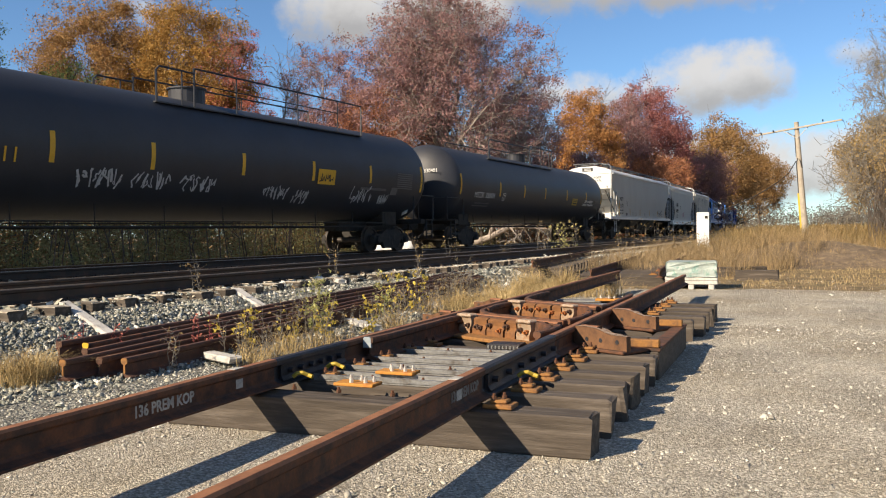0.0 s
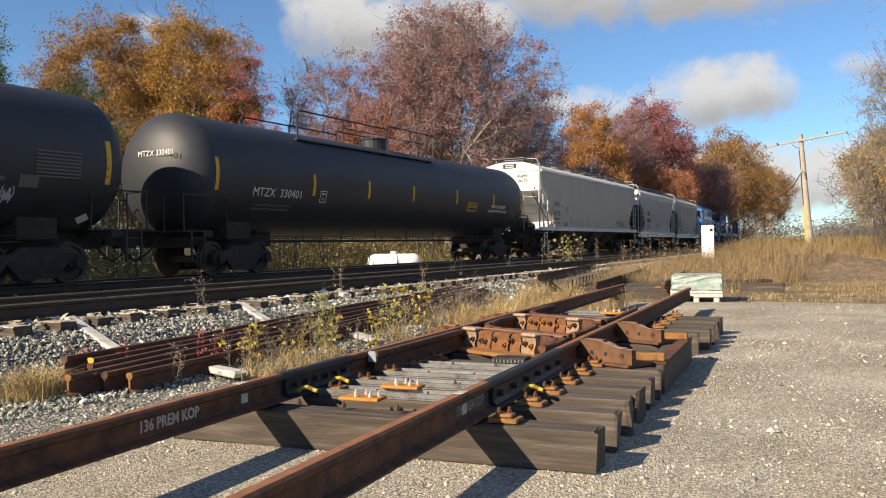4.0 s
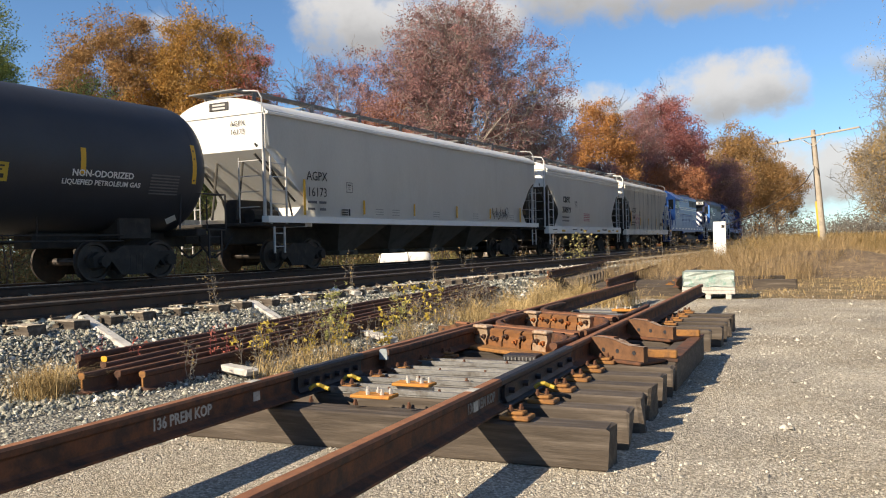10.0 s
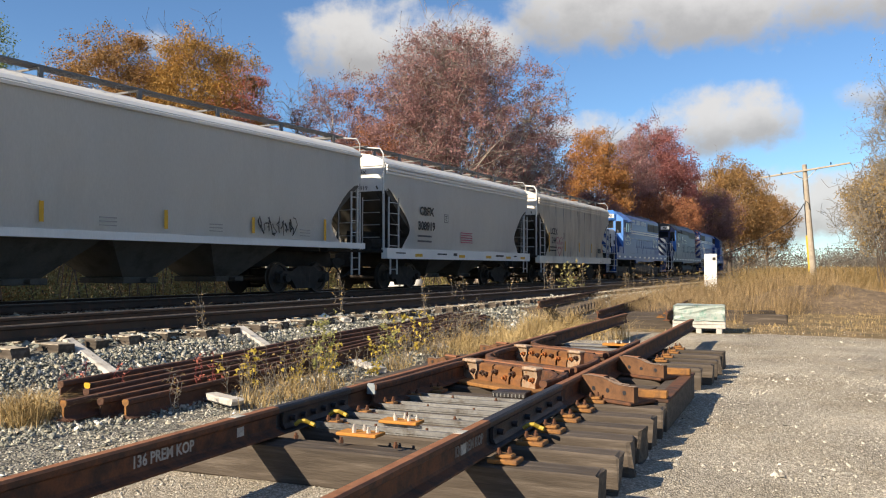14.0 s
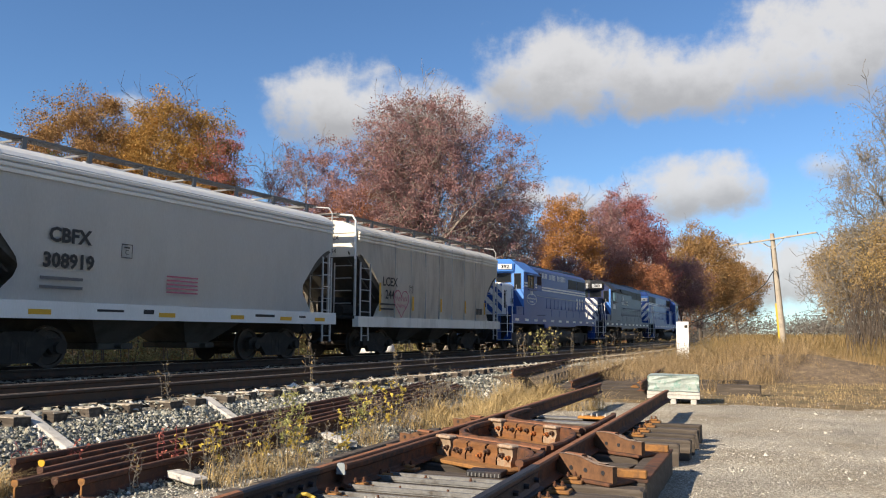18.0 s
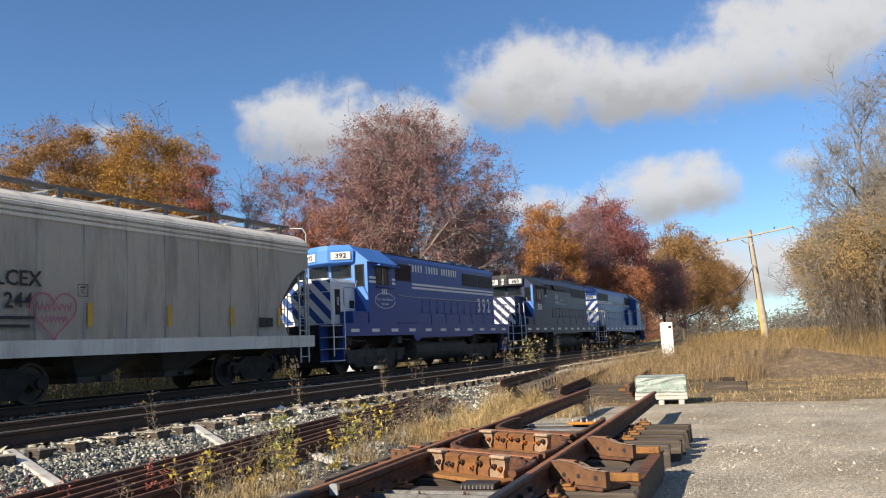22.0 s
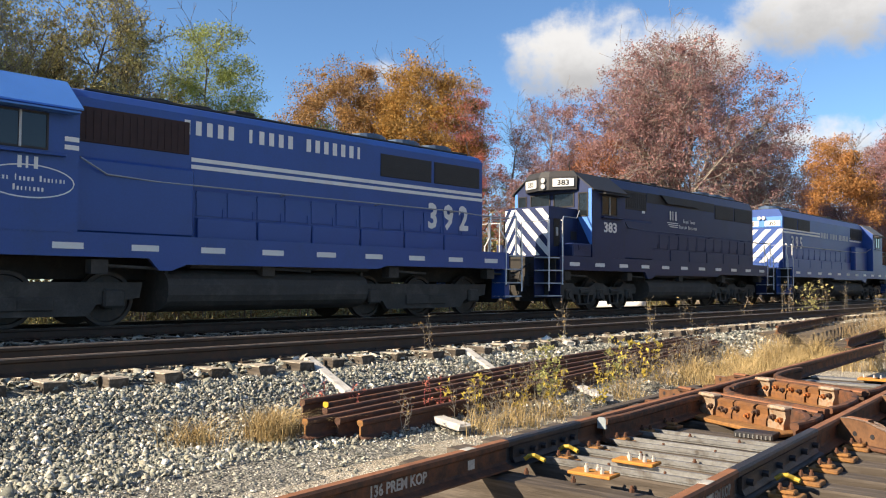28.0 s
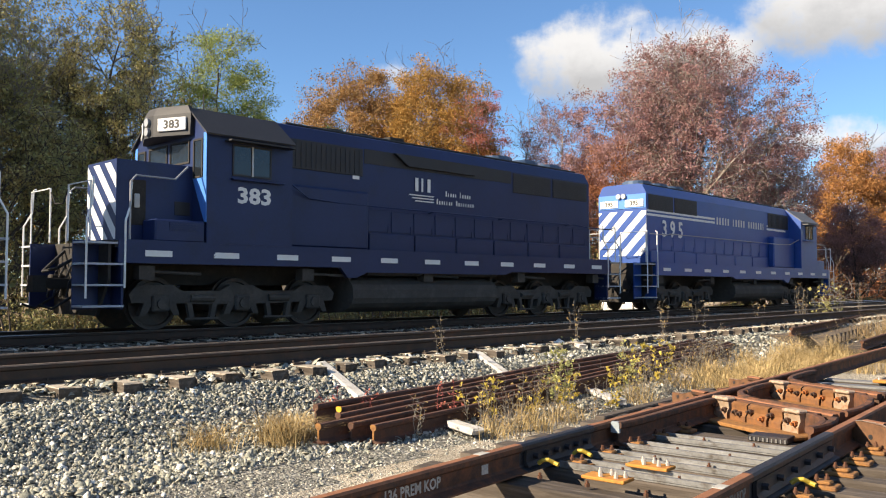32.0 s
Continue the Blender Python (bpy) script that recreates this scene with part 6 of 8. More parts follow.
first, L, c0, c1, h1, hw, deck = locomotive(46.45, 16.45, "royal blue six-axle diesel locomotive with a white nose", "392", BLUE_LOOK)
white_lines(first, c1 + 2.4, h1 - 0.02, hw + 0.008, (3.08, 3.22))
white_lines(first, c0 + 0.05, c0 + 0.55, 1.502, (3.08, 3.22))
white_lines(first, c0 + 1.7, c1 - 0.01, 1.502, (3.08, 3.22))
for e in (-1, 1):
    letter_blocks(first, M["white_paint"], flank(e, hw + 0.006, c1 + 4.57, 3.85), "GREAT LAKES CENTRAL", 0.28, 0.245)
    words("3 9 2", 0.87, M["white_paint"], first, flank(e, hw + 0.026, h1 - 1.36, 2.5), name="road_number", label="large white road number", bold=0.028, stretch=0.86)
    bm = bmesh.new()
    ring = [(0.72 * math.cos(a), 0.27 * math.sin(a), 0) for a in (6.2832 * k / 28 for k in range(29))]
    tube(bm, ring, 0.014, 4)
    part("emblem", bm, M["white_paint"], first, m=flank(e, 1.5, c0 + 1.15, 2.45))
    letter_blocks(first, M["white_paint"], flank(e, 1.502, c0 + 1.15, 2.5), "Great Lakes Central", 0.1)
    letter_blocks(first, M["white_paint"], flank(e, 1.502, c0 + 1.15, 2.34), "Railroad", 0.1)
    letter_blocks(first, M["white_paint"], flank(e, 1.502, c0 + 1.15, 2.76), "GLC", 0.2)

second, L, c0, c1, h1, hw, deck = locomotive(64.05, 16.75, "dark navy six-axle diesel locomotive with a black roof", "383", NAVY_LOOK)
for e in (-1, 1):
    words("383", 0.43, M["white_paint"], second, flank(e, 1.502, c0 + 1.05, 2.6), name="road_number", label="white road number", bold=0.014, stretch=1.25)
    words("SD-35", 0.11, M["white_paint"], second, flank(e, 1.494, c0 + 0.3, 1.4), bold=0.003)
    letter_blocks(second, M["white_paint"], flank(e, hw + 0.024, c1 + 4.35, 3.35), "GLC", 0.33)
    letter_blocks(second, M["white_paint"], flank(e, hw + 0.024, c1 + 5.6, 3.2), "Great Lakes", 0.14)
    letter_blocks(second, M["white_paint"], flank(e, hw + 0.024, c1 + 5.5, 2.98), "Central Railroad", 0.14)
    bm = bmesh.new()
    for k in range(3):
        extrude(bm, [(-0.45 + 0.1 * k, -0.07 * k), (0.4, -0.07 * k), (0.36, -0.07 * k - 0.03), (-0.5 + 0.1 * k, -0.07 * k - 0.03)], lambda u, v: (u, v, 0), lambda u, v: (u, v, 0.004))
    part("emblem", bm, M["white_paint"], second, m=flank(e, hw + 0.024, c1 + 4.3, 3.1))
    strip_m = flank(e, hw + 0.01, c1 + 2.15, 3.36)
    part("reflector", box(bmesh.new(), -0.1, 0.1, -0.06, 0.06, 0, 0.006), M["white_paint"], second, m=strip_m)

third, L, c0, c1, h1, hw, deck = locomotive(82.35, 17.9, "royal blue diesel locomotive with striped hood end", "395", REAR_LOOK, True, True)
white_lines(third, c1 + 0.4, c1 + 2.5, hw + 0.008, (3.32, 3.46))
white_lines(third, c1 + 7.5, h1 - 0.02, hw + 0.008, (3.32, 3.46))
for e in (-1, 1):
    words("3 9 5", 0.8, M["white_paint"], third, flank(e, hw + 0.026, h1 - 1.8, 2.85), name="road_number", label="large white road number", bold=0.02, stretch=0.95)
    letter_blocks(third, M["print"], flank(e, hw + 0.006, c1 + 5.0, 3.4), "GREAT LAKES CENTRAL", 0.28, 0.245)

# ---- crossing panel laid out in the lot ----
M["steel_strap"] = material("grey_steel_plate", (0.20, 0.20, 0.195), 0.5, 0.35, 0.3, 5, 0.25, 40, (0.10, 0.085, 0.07), (0.5, 0.7))
M["plate_orange"] = material("orange_rust_plate", (0.46, 0.20, 0.035), 0.8, 0.05, 0.25, 8, 0.2, 50, (0.33, 0.12, 0.03), (0.5, 0.7))
M["bolt_pale"] = material("galvanised_bolt", (0.62, 0.60, 0.55), 0.45, 0.5, 0.15, 9, 0.1, 50)
M["clamp_pale"] = material("pale_cast_steel", (0.30, 0.22, 0.15), 0.75, 0.2, 0.3, 8, 0.2, 50, (0.22, 0.10, 0.04), (0.48, 0.66))
M["clamp_rust"] = material("rusty_casting", (0.20, 0.088, 0.032), 0.85, 0.05, 0.35, 9, 0.3, 60, (0.11, 0.055, 0.03), (0.45, 0.65), 0.3, bump_distance=0.006)
M["tip_paint"] = material("pale_blue_paint", (0.26, 0.30, 0.32), 0.6, 0, 0.2, 9, 0.1, 50)
M["chalk_dim"] = material("worn_chalk", (0.2, 0.18, 0.16), 0.8, 0, 0.4, 9, 0.1, 60)
# rusty railhead with the sun's brightness on its top put into the colour
M["rust_sunlit_top"] = material("sunlit_rust_railhead", (0.27, 0.12, 0.06), 0.75, 0.1, 0.3, 5, 0.3, 70, (0.2, 0.085, 0.045), (0.45, 0.65), 0.35, bump_distance=0.004)
M["chalk"] = material("chalk_paint", (0.38, 0.365, 0.33), 0.8, 0, 0.4, 9, 0.1, 60)
M["rail_black"] = material("blackened_steel", (0.028, 0.028, 0.032), 0.5, 0.3, 0.3, 3, 0.2, 50, (0.06, 0.045, 0.04), (0.52, 0.7))
PANEL = pose(-3.2, 4.1, 0, 0, 0, 8.2)
TIE_H, BASE = 0.25, 0.274


def bolt(mat_name, r=0.022, h=0.05):
    bm = bmesh.new()
    tube(bm, [(0, 0, 0), (0, 0, h * 0.55)], r, 6)
    tube(bm, [(0, 0, h * 0.55), (0, 0, h)], r * 0.6, 6)
    return link("bolt", bm, M[mat_name])


BOLT_RUST, BOLT_PALE = bolt("rust", 0.017, 0.04), bolt("bolt_pale", 0.015, 0.042)


def chair(parent, m):
    """A rail clip plate: an orange block with two spikes."""
    bm = bmesh.new()
    box(bm, -0.095, 0.095, -0.07, 0.07, 0, 0.028, 0.006)
    box(bm, -0.055, 0.055, -0.045, 0.045, 0.028, 0.052, 0.008)
    c = part("rail_clip_plate", bm, M["plate_dull"], parent, "orange rail clip plate", m)
    for x, y in ((0.02, 0.02), (-0.03, -0.03)):
        part("bolt", BOLT_RUST, None, c, m=pose(x, y, 0.05))


M["plate_dull"] = material("dull_orange_plate", (0.27, 0.125, 0.035), 0.85, 0.05, 0.3, 9, 0.25, 50, (0.12, 0.06, 0.03), (0.48, 0.68))
panel = thing("crossing_panel", PANEL, "rusty rail crossing panel bolted to dark timber ties on gravel", "track panel")
for sgn, y1, dark in ((-1, 13.2, (0.35, 1.35)), (1, 11.75, (0.45, 2.2))):
    x = sgn * 0.755
    for a, b, mat in ((-4.5, dark[0], "rust"), (dark[0], dark[1], "rail_black"), (dark[1], y1, "rust")):
        n = max(1, int((b - a) / 2))
        part("rail", sweep(bmesh.new(), RAIL, [(x, a + (b - a) * k / n, BASE) for k in range(n + 1)], 0, 1), [M[mat], M["rust_sunlit_top" if mat == "rust" else "rail_black"]], panel)
    # joint bars with bolts on both sides of the web
    for q in (-1, 1):
        bm = bmesh.new()
        prism_y(bm, [(x + q * 0.012, BASE + 0.03), (x + q * 0.055, BASE + 0.028), (x + q * 0.035, BASE + 0.06), (x + q * 0.035, BASE + 0.115), (x + q * 0.04, BASE + 0.14), (x + q * 0.012, BASE + 0.135)][::q],
                dark[0] + 0.05, dark[1] - 0.05)
        for k in range(6):
            y = dark[0] + 0.15 + (dark[1] - dark[0] - 0.3) * k / 5
            tube(bm, [(x + q * 0.03, y, BASE + 0.09), (x + q * 0.075, y, BASE + 0.09)], 0.022, 6)
        part("joint_bar", bm, M["rail_black"], panel)
    part("chalk_mark", box(bmesh.new(), -0.03, 0.03, -0.05, 0.05, 0, 0.003), M["chalk"], panel, m=pose(x, dark[0] - 0.42, BASE + 0.1865))
    part("chalk_mark", box(bmesh.new(), -0.035, 0.035, -0.03, 0.03, 0, 0.003), M["chalk"], panel, m=side(x + 0.0105, dark[0] - 0.4, BASE + 0.085))
words("136 PREM KOP", 0.092, M["chalk"], panel, side(-0.755 + 0.0105, -0.75, BASE + 0.085), label="chalked rail marking", stretch=0.85, bold=0.002)
words("136 PREM KOP", 0.085, M["chalk_dim"], panel, side(0.755 + 0.0105, 0.15, BASE + 0.085), stretch=0.85, bold=0.002)

tie_a = [tie_mesh("tie", 3.06, 0.24, TIE_H, M["tie_new"], k) for k in range(4)]
rows = [0.27, 0.82, 1.27, 1.73, 2.2, 2.68]
for k, y in enumerate(rows):
    t = part("tie", tie_a[k % 4], None, panel, m=pose(0, y, TIE_H, 0, 0, 0.6 * (-1) ** k))
    chair(panel, pose(0.95, y, TIE_H + 0.002))
    chair(panel, pose(-0.95, y, TIE_H + 0.002))
    if k > 0:
        chair(panel, pose(-0.56, y, TIE_H + 0.002))
    bm = bmesh.new()
    box(bm, -0.66, 0.66, y - 0.09, y + 0.09, TIE_H + 0.001, TIE_H + 0.018, 0.003)
    for q in (-0.085, 0.085):
        box(bm, -0.66, 0.66, y + q - 0.012, y + q + 0.012, TIE_H + 0.018, TIE_H + 0.05)
    if 0 < k < 5:
        part("gauge_plate", bm, M["steel_strap"], panel, "grey steel gauge plate")
    else:
        bm.free()
    for x in (-0.55, -0.2, 0.2, 0.5):
        if k < 5:
            part("bolt", BOLT_RUST, None, panel, m=pose(x, y + 0.03 * (-1) ** k, TIE_H + 0.016))
for x, y in ((-0.12, 0.42), (-0.06, 0.92)):
    pl = part("insulator_plate", box(bmesh.new(), -0.15, 0.15, -0.075, 0.075, 0, 0.022, 0.005), M["plate_orange"], panel, "bright orange plate with pale bolts", pose(x, y, TIE_H + 0.052))
    for u, v in ((-0.07, 0.035), (0.01, 0.04), (0.07, -0.02), (-0.03, -0.035), (0.11, 0.03)):
        part("bolt", BOLT_PALE, None, pl, m=pose(u, v, 0.021))
for x, y, a in ((-0.62, 0.52, 20), (-0.6, 0.95, 10), (0.9, 1.02, 15)):
    bm = bmesh.new()
    tube(bm, [(-0.07, 0, 0.015), (-0.04, 0.0, 0.04), (0.0, 0, 0.045), (0.035, 0.015, 0.025), (0.07, 0.0, 0.015)], 0.015, 8)
    part("rail_clip", bm, M["yellow_dull"], panel, "yellow spring clip", pose(x, y, TIE_H + 0.05, 0, 0, a))
# long timbers under the crossing
tie_cut = tie_mesh("tie", 2.75, 0.24, TIE_H, M["tie_new"], 9)
for k, y in enumerate((3.25, 3.85, 4.45, 5.05)):
    part("tie", tie_cut, None, panel, m=pose(-0.1, y, TIE_H))
part("tie", tie_a[1], None, panel, m=pose(0, 5.65, TIE_H))
part("long_timber", box(bmesh.new(), -1.62, -1.5, 3.0, 5.95, 0, TIE_H + 0.002, 0.012), M["tie_new"], panel)
part("long_timber", box(bmesh.new(), 1.3, 1.535, 2.86, 4.95, 0, TIE_H + 0.002, 0.012), M["tie_new"], panel)
part("edge_plate", box(bmesh.new(), 1.42, 1.545, 2.88, 4.93, TIE_H + 0.003, TIE_H + 0.03, 0.004), M["rust"], panel, "rusty steel edge plate")
pad = part("rubber_pad", box(bmesh.new(), -0.16, 0.16, -0.1, 0.1, 0, 0.05, 0.006), M["rail_black"], panel, "black ribbed pad", pose(0.18, 2.72, TIE_H + 0.002))
for k in range(9):
    part("rib", box(bmesh.new(), -0.006, 0.006, -0.108, -0.1, 0.006, 0.036), M["steel_strap"], pad, m=pose(-0.14 + 0.035 * k, 0, 0))
# the crossing rails, askew to the panel's own
SKEW = math.radians(-29)
TURN = Matrix.Rotation(SKEW, 4, "Z")
BAR = [(-0.03, 0), (0.03, 0), (0.032, 0.15), (0.03, 0.182), (0.02, 0.19), (-0.02, 0.19), (-0.03, 0.182), (-0.032, 0.15)]
M["wing_rust"] = material("brown_rust_casting", (0.15, 0.075, 0.038), 0.85, 0.05, 0.3, 9, 0.3, 60, (0.10, 0.052, 0.03), (0.45, 0.65), 0.3, bump_distance=0.006)
M["worn_top"] = material("worn_bright_steel", (0.40, 0.31, 0.23), 0.65, 0.2, 0.3, 12, 0.2, 60, (0.26, 0.13, 0.06), (0.45, 0.62))
M["paint_white"] = material("splashed_white_paint", (0.66, 0.65, 0.61), 0.7, 0, 0.15, 12, 0.1, 50)


def skewed(u, y0, off=0.0):
    return (u * math.cos(SKEW) - math.sin(SKEW) * off, y0 + u * math.sin(SKEW) + math.cos(SKEW) * off)


def wing(u0, u1, y0, off, high=1.0):
    """An arched end casting with three bolt holes; its tall end stands at u0."""
    n = 12
    way = 1 if u1 > u0 else -1
    length = abs(u1 - u0)
    top = []
    for k in range(n + 1):
        f = k / n
        h = 0.172 + 0.012 * math.sin(min(1, f / 0.45) * math.pi) if f < 0.45 else 0.172 - 0.042 * smooth01((f - 0.45) / 0.3)
        top.append((way * f * length, h * high))
    bm = bmesh.new()
    extrude(bm, ([(0, 0), (way * length, 0)] + top[::-1])[::way], lambda u, v: (u, -0.028, v), lambda u, v: (u, 0.028, v))
    px, py = skewed(u0, y0, off)
    m = Matrix.Translation((px, py, BASE + 0.006)) @ TURN
    w = part("wing_casting", bm, M["wing_rust"], panel, "arched rusty end casting with bolt holes", m)
    bm = bmesh.new()
    for (ua, va), (ub, vb) in zip(top, top[1:]):
        bm.faces.new([bm.verts.new(c) for c in ((ua, -0.024, va + 0.003), (ub, -0.024, vb + 0.003), (ub, 0.024, vb + 0.003), (ua, 0.024, va + 0.003))])
    part("worn_edge", bm, M["worn_top"], w)
    for f in (0.3, 0.55, 0.84):
        bm = bmesh.new()
        tube(bm, [(way * f * length, -0.031, 0.075), (way * f * length, 0.031, 0.075)], 0.02, 10)
        part("bolt_hole", bm, M["rail_black"], w)


def boxed(name, mat, u, y0, off, size, z, label="", bevel=0.008):
    px, py = skewed(u, y0, off)
    a, b, c = size
    return part(name, box(bmesh.new(), -a / 2, a / 2, -b / 2, b / 2, 0, c, bevel), M[mat], panel, label, Matrix.Translation((px, py, z)) @ TURN)


for y0 in (3.46, 5.16):
    # broad plates under the crossing, ledges to both sides
    boxed("base_plate", "plate_dull", 0.0, y0, -0.14, (1.25, 0.62, 0.035), TIE_H + 0.004)
    part("front_bar", box(bmesh.new(), 0.9, 1.53, y0 - 0.55, y0 - 0.46, TIE_H + 0.031, TIE_H + 0.1, 0.008), M["plate_dull"], panel, "rusty steel bar across the timbers")
    boxed("base_plate", "rust", 1.28, y0, 0.0, (0.56, 0.36, 0.03), TIE_H + 0.006)
    boxed("base_plate", "rust", -1.2, y0, 0.0, (0.6, 0.4, 0.03), TIE_H + 0.006)
    for u in (-0.5, 0.5):
        boxed("paint_splash", "paint_white", u, y0, -0.453, (0.06, 0.006, 0.03), TIE_H + 0.005, bevel=0)
    for u0, u1 in ((-1.15, -0.95), (-0.66, 0.66), (0.95, 1.15)):
        part("crossing_rail", sweep(bmesh.new(), RAIL, [(*skewed(u0, y0), BASE), (*skewed(u1, y0), BASE)], 0, 1), [M["rust"], M["rust_sunlit_top"]], panel)
    for off, u0, u1 in ((-0.12, -0.62, 0.6), (0.12, -0.6, 0.62)):
        part("guard_bar", sweep(bmesh.new(), BAR, [(*skewed(u0, y0, off), BASE), (*skewed(u1, y0, off), BASE)]), M["rust"], panel)
    # filler between the flangeways, a little below the heads
    boxed("filler_block", "clamp_rust", 0.0, y0, -0.06, (1.2, 0.05, 0.13), BASE + 0.002)
    boxed("filler_block", "clamp_rust", 0.0, y0, 0.06, (1.2, 0.05, 0.13), BASE + 0.002)
    wing(0.92, 1.56, y0, -0.10)
    wing(0.95, 1.3, y0, 0.12, 0.8)
    wing(-0.92, -1.5, y0, 0.02, 0.86)
    # curved easer rails that round off the corners
    for sx in (-1, 1):
        x = sx * 0.6
        turn_at = skewed(sx * 0.28, y0, 0.12 if sx < 0 else -0.12)
        bend = 0.62 if sx < 0 else -0.62
        end = (x, y0 - 0.554 * x + bend)
        pts = []
        corner = (x + sx * 0.02, y0 - 0.554 * x + 0.16 * (1 if sx < 0 else -1))
        for k in range(11):
            f = k / 10
            pts.append(tuple((1 - f) ** 2 * p + 2 * f * (1 - f) * q + f * f * r for p, q, r in zip(turn_at, corner, end)) + (BASE,))
        part("easer_rail", sweep(bmesh.new(), BAR, pts), M["rust"], panel)
    # clamps on the face: worn caps at the ends, rusty blocks between
    rnd = random.Random(int(y0 * 10))
    for u, w, mat in ((-0.46, 0.2, "clamp_pale"), (-0.22, 0.2, "clamp_rust"), (0.02, 0.24, "clamp_rust"), (0.24, 0.14, "clamp_rust"), (0.42, 0.18, "clamp_pale")):
        bm = bmesh.new()
        prism_x(bm, [(-0.07, 0.0), (0.03, 0.0), (0.03, 0.165), (-0.02, 0.168), (-0.05, 0.15), (-0.045, 0.1), (-0.07, 0.05)], -w / 2, w / 2)
        px, py = skewed(u, y0, -0.19)
        c = part("clamp", bm, M[mat], panel, "cast clamp with bolts", Matrix.Translation((px, py, TIE_H + 0.04)) @ TURN)
        if mat == "clamp_pale":
            part("worn_cap", box(bmesh.new(), -w / 2 - 0.01, w / 2 + 0.01, -0.075, 0.035, 0.16, 0.195, 0.012), M["worn_top"], c, "worn pale cap")
        for k in range(2 if w > 0.15 else 1):
            bx = rnd.uniform(-0.3, 0.3) * w * 0.4 + (k - 0.5) * w * 0.5
            bm = bmesh.new()
            tube(bm, [(0, 0, 0), (0, -0.035, 0)], 0.024, 6)
            tube(bm, [(0, -0.035, 0), (0, -0.065, 0)], 0.013, 6)
            part("bolt", bm, M["rust_bright" if rnd.random() < 0.4 else "rust"], c, m=pose(bx, -0.052, rnd.uniform(0.06, 0.12)))

# guard rails inside the running rails, with a bent painted tip
for sgn, y0, y1 in ((-1, 1.62, 3.55), (-1, 5.9, 7.0), (1, 2.35, 3.0), (1, 4.9, 6.8), (-1, 4.3, 5.2), (1, 3.4, 4.3)):
    x = sgn * 0.755 - sgn * 0.125
    bm = bmesh.new()
    sweep(bm, RAIL, [(x + (0.02 if sgn < 0 and y0 < 2 else -sgn * 0.05) - (0.05 if sgn < 0 and y0 < 2 else 0), y0, BASE), (x, y0 + 0.3, BASE), (x, y1 - 0.2, BASE), (x - sgn * 0.03, y1, BASE)])
    part("guard_rail", bm, M["rust"], panel)
bm = bmesh.new()
prism_y(bm, [(-0.037, 0.1), (0.037, 0.1), (0.037, 0.172), (0.026, 0.188), (-0.026, 0.188), (-0.037, 0.172)], -0.004, 0.02)
part("painted_tip", bm, M["tip_paint"], panel, "pale painted rail tip", pose(-0.68, 1.617, BASE))
# ties at the far end
for k, y in enumerate((6.1, 6.62, 7.2, 7.8)):
    part("tie", tie_a[k % 4], None, panel, m=pose(0.1, y, TIE_H))
    chair(panel, pose(1.0, y, TIE_H + 0.002))
    part("gauge_plate", box(bmesh.new(), -0.66, 0.66, y - 0.09, y + 0.09, TIE_H + 0.001, TIE_H + 0.03, 0.004), M["steel_strap"], panel)
for x in (0.1, 0.3):
    pl = part("insulator_plate", box(bmesh.new(), -0.13, 0.13, -0.1, 0.1, 0, 0.035, 0.006), M["plate_orange"], panel, m=pose(x, 7.6, TIE_H + 0.04))
    for u in (-0.07, 0.05):
        part("bolt", BOLT_PALE, None, pl, m=pose(u, 0, 0.034))


def spare_panel(m, label, y1, ties, paint):
    """A plain stretch of two rails on ties, laid on the ground."""
    ob = thing("track_panel", m, label, "track panel")
    for sgn in (-1, 1):
        part("rail", sweep(bmesh.new(), RAIL, [(sgn * 0.755, -0.6, BASE), (sgn * 0.755, y1, BASE)]), M["rust"], ob)
    mesh = tie_mesh("tie", 2.75, 0.24, TIE_H, M[paint], 17)
    for k in range(ties):
        part("tie", mesh, None, ob, m=pose(0, 0.3 + k * 0.6, TIE_H))
        if k % 3 == 1:
            chair(ob, pose(0.5, 0.3 + k * 0.6, TIE_H + 0.002))
    return ob


spare_panel(pose(-6.15, 18.6, ground_z(-6.15, 20) - 0.02, 0, 0, 11.5), "dark spare track panel lying beyond the crossing panel", 10.5, 17, "tie_new")
spare_panel(pose(-9.6, 19.4, ground_z(-9.2, 21), 0, 0, 12.5), "weathered spare track panel beside the ballast", 13.0, 20, "tie_new")

# ---- stack of spare rails ----
stack = thing("rail_pile", pose(-6.75, 4.72, 0, 0, 0, 11.3), "pile of long rusty rails lying on the ballast edge", "rail pile")
for x, y0, y1, z, mat in ((-0.42, 0.25, 12.9, 0.15, "rust_dark"), (-0.29, 0.45, 12.6, 0.12, "rust"), (-0.16, 0.3, 12.7, 0.09, "rust_dark"), (-0.02, -0.12, 12.6, 0.05, "rust_dark"),
                          (0.1, 0.2, 12.5, 0.02, "rust"), (0.3, 0.3, 11.6, 0.012, "rust_dark")):
    M.setdefault("rust_dark", material("dark_rust", (0.085, 0.04, 0.025), 0.8, 0.1, 0.35, 4, 0.3, 60, (0.16, 0.06, 0.03), (0.5, 0.68)))
    r = part("rail", sweep(bmesh.new(), RAIL, [(x, y0 + (y1 - y0) * k / 6, z + 0.012 * math.sin(k * 2 + x * 9) + 0.10 * k / 6) for k in range(7)]), M[mat], stack)
    bm = bmesh.new()
    prism_y(bm, [(u * 1.02, v * 1.01) for u, v in RAIL[4:14]], -0.006, 0.004)
    part("rail_end", bm, M["yellow" if x == -0.29 else "plate_dull" if x in (-0.02, 0.3) else "rust_dark"], r, m=pose(x, y0, z))
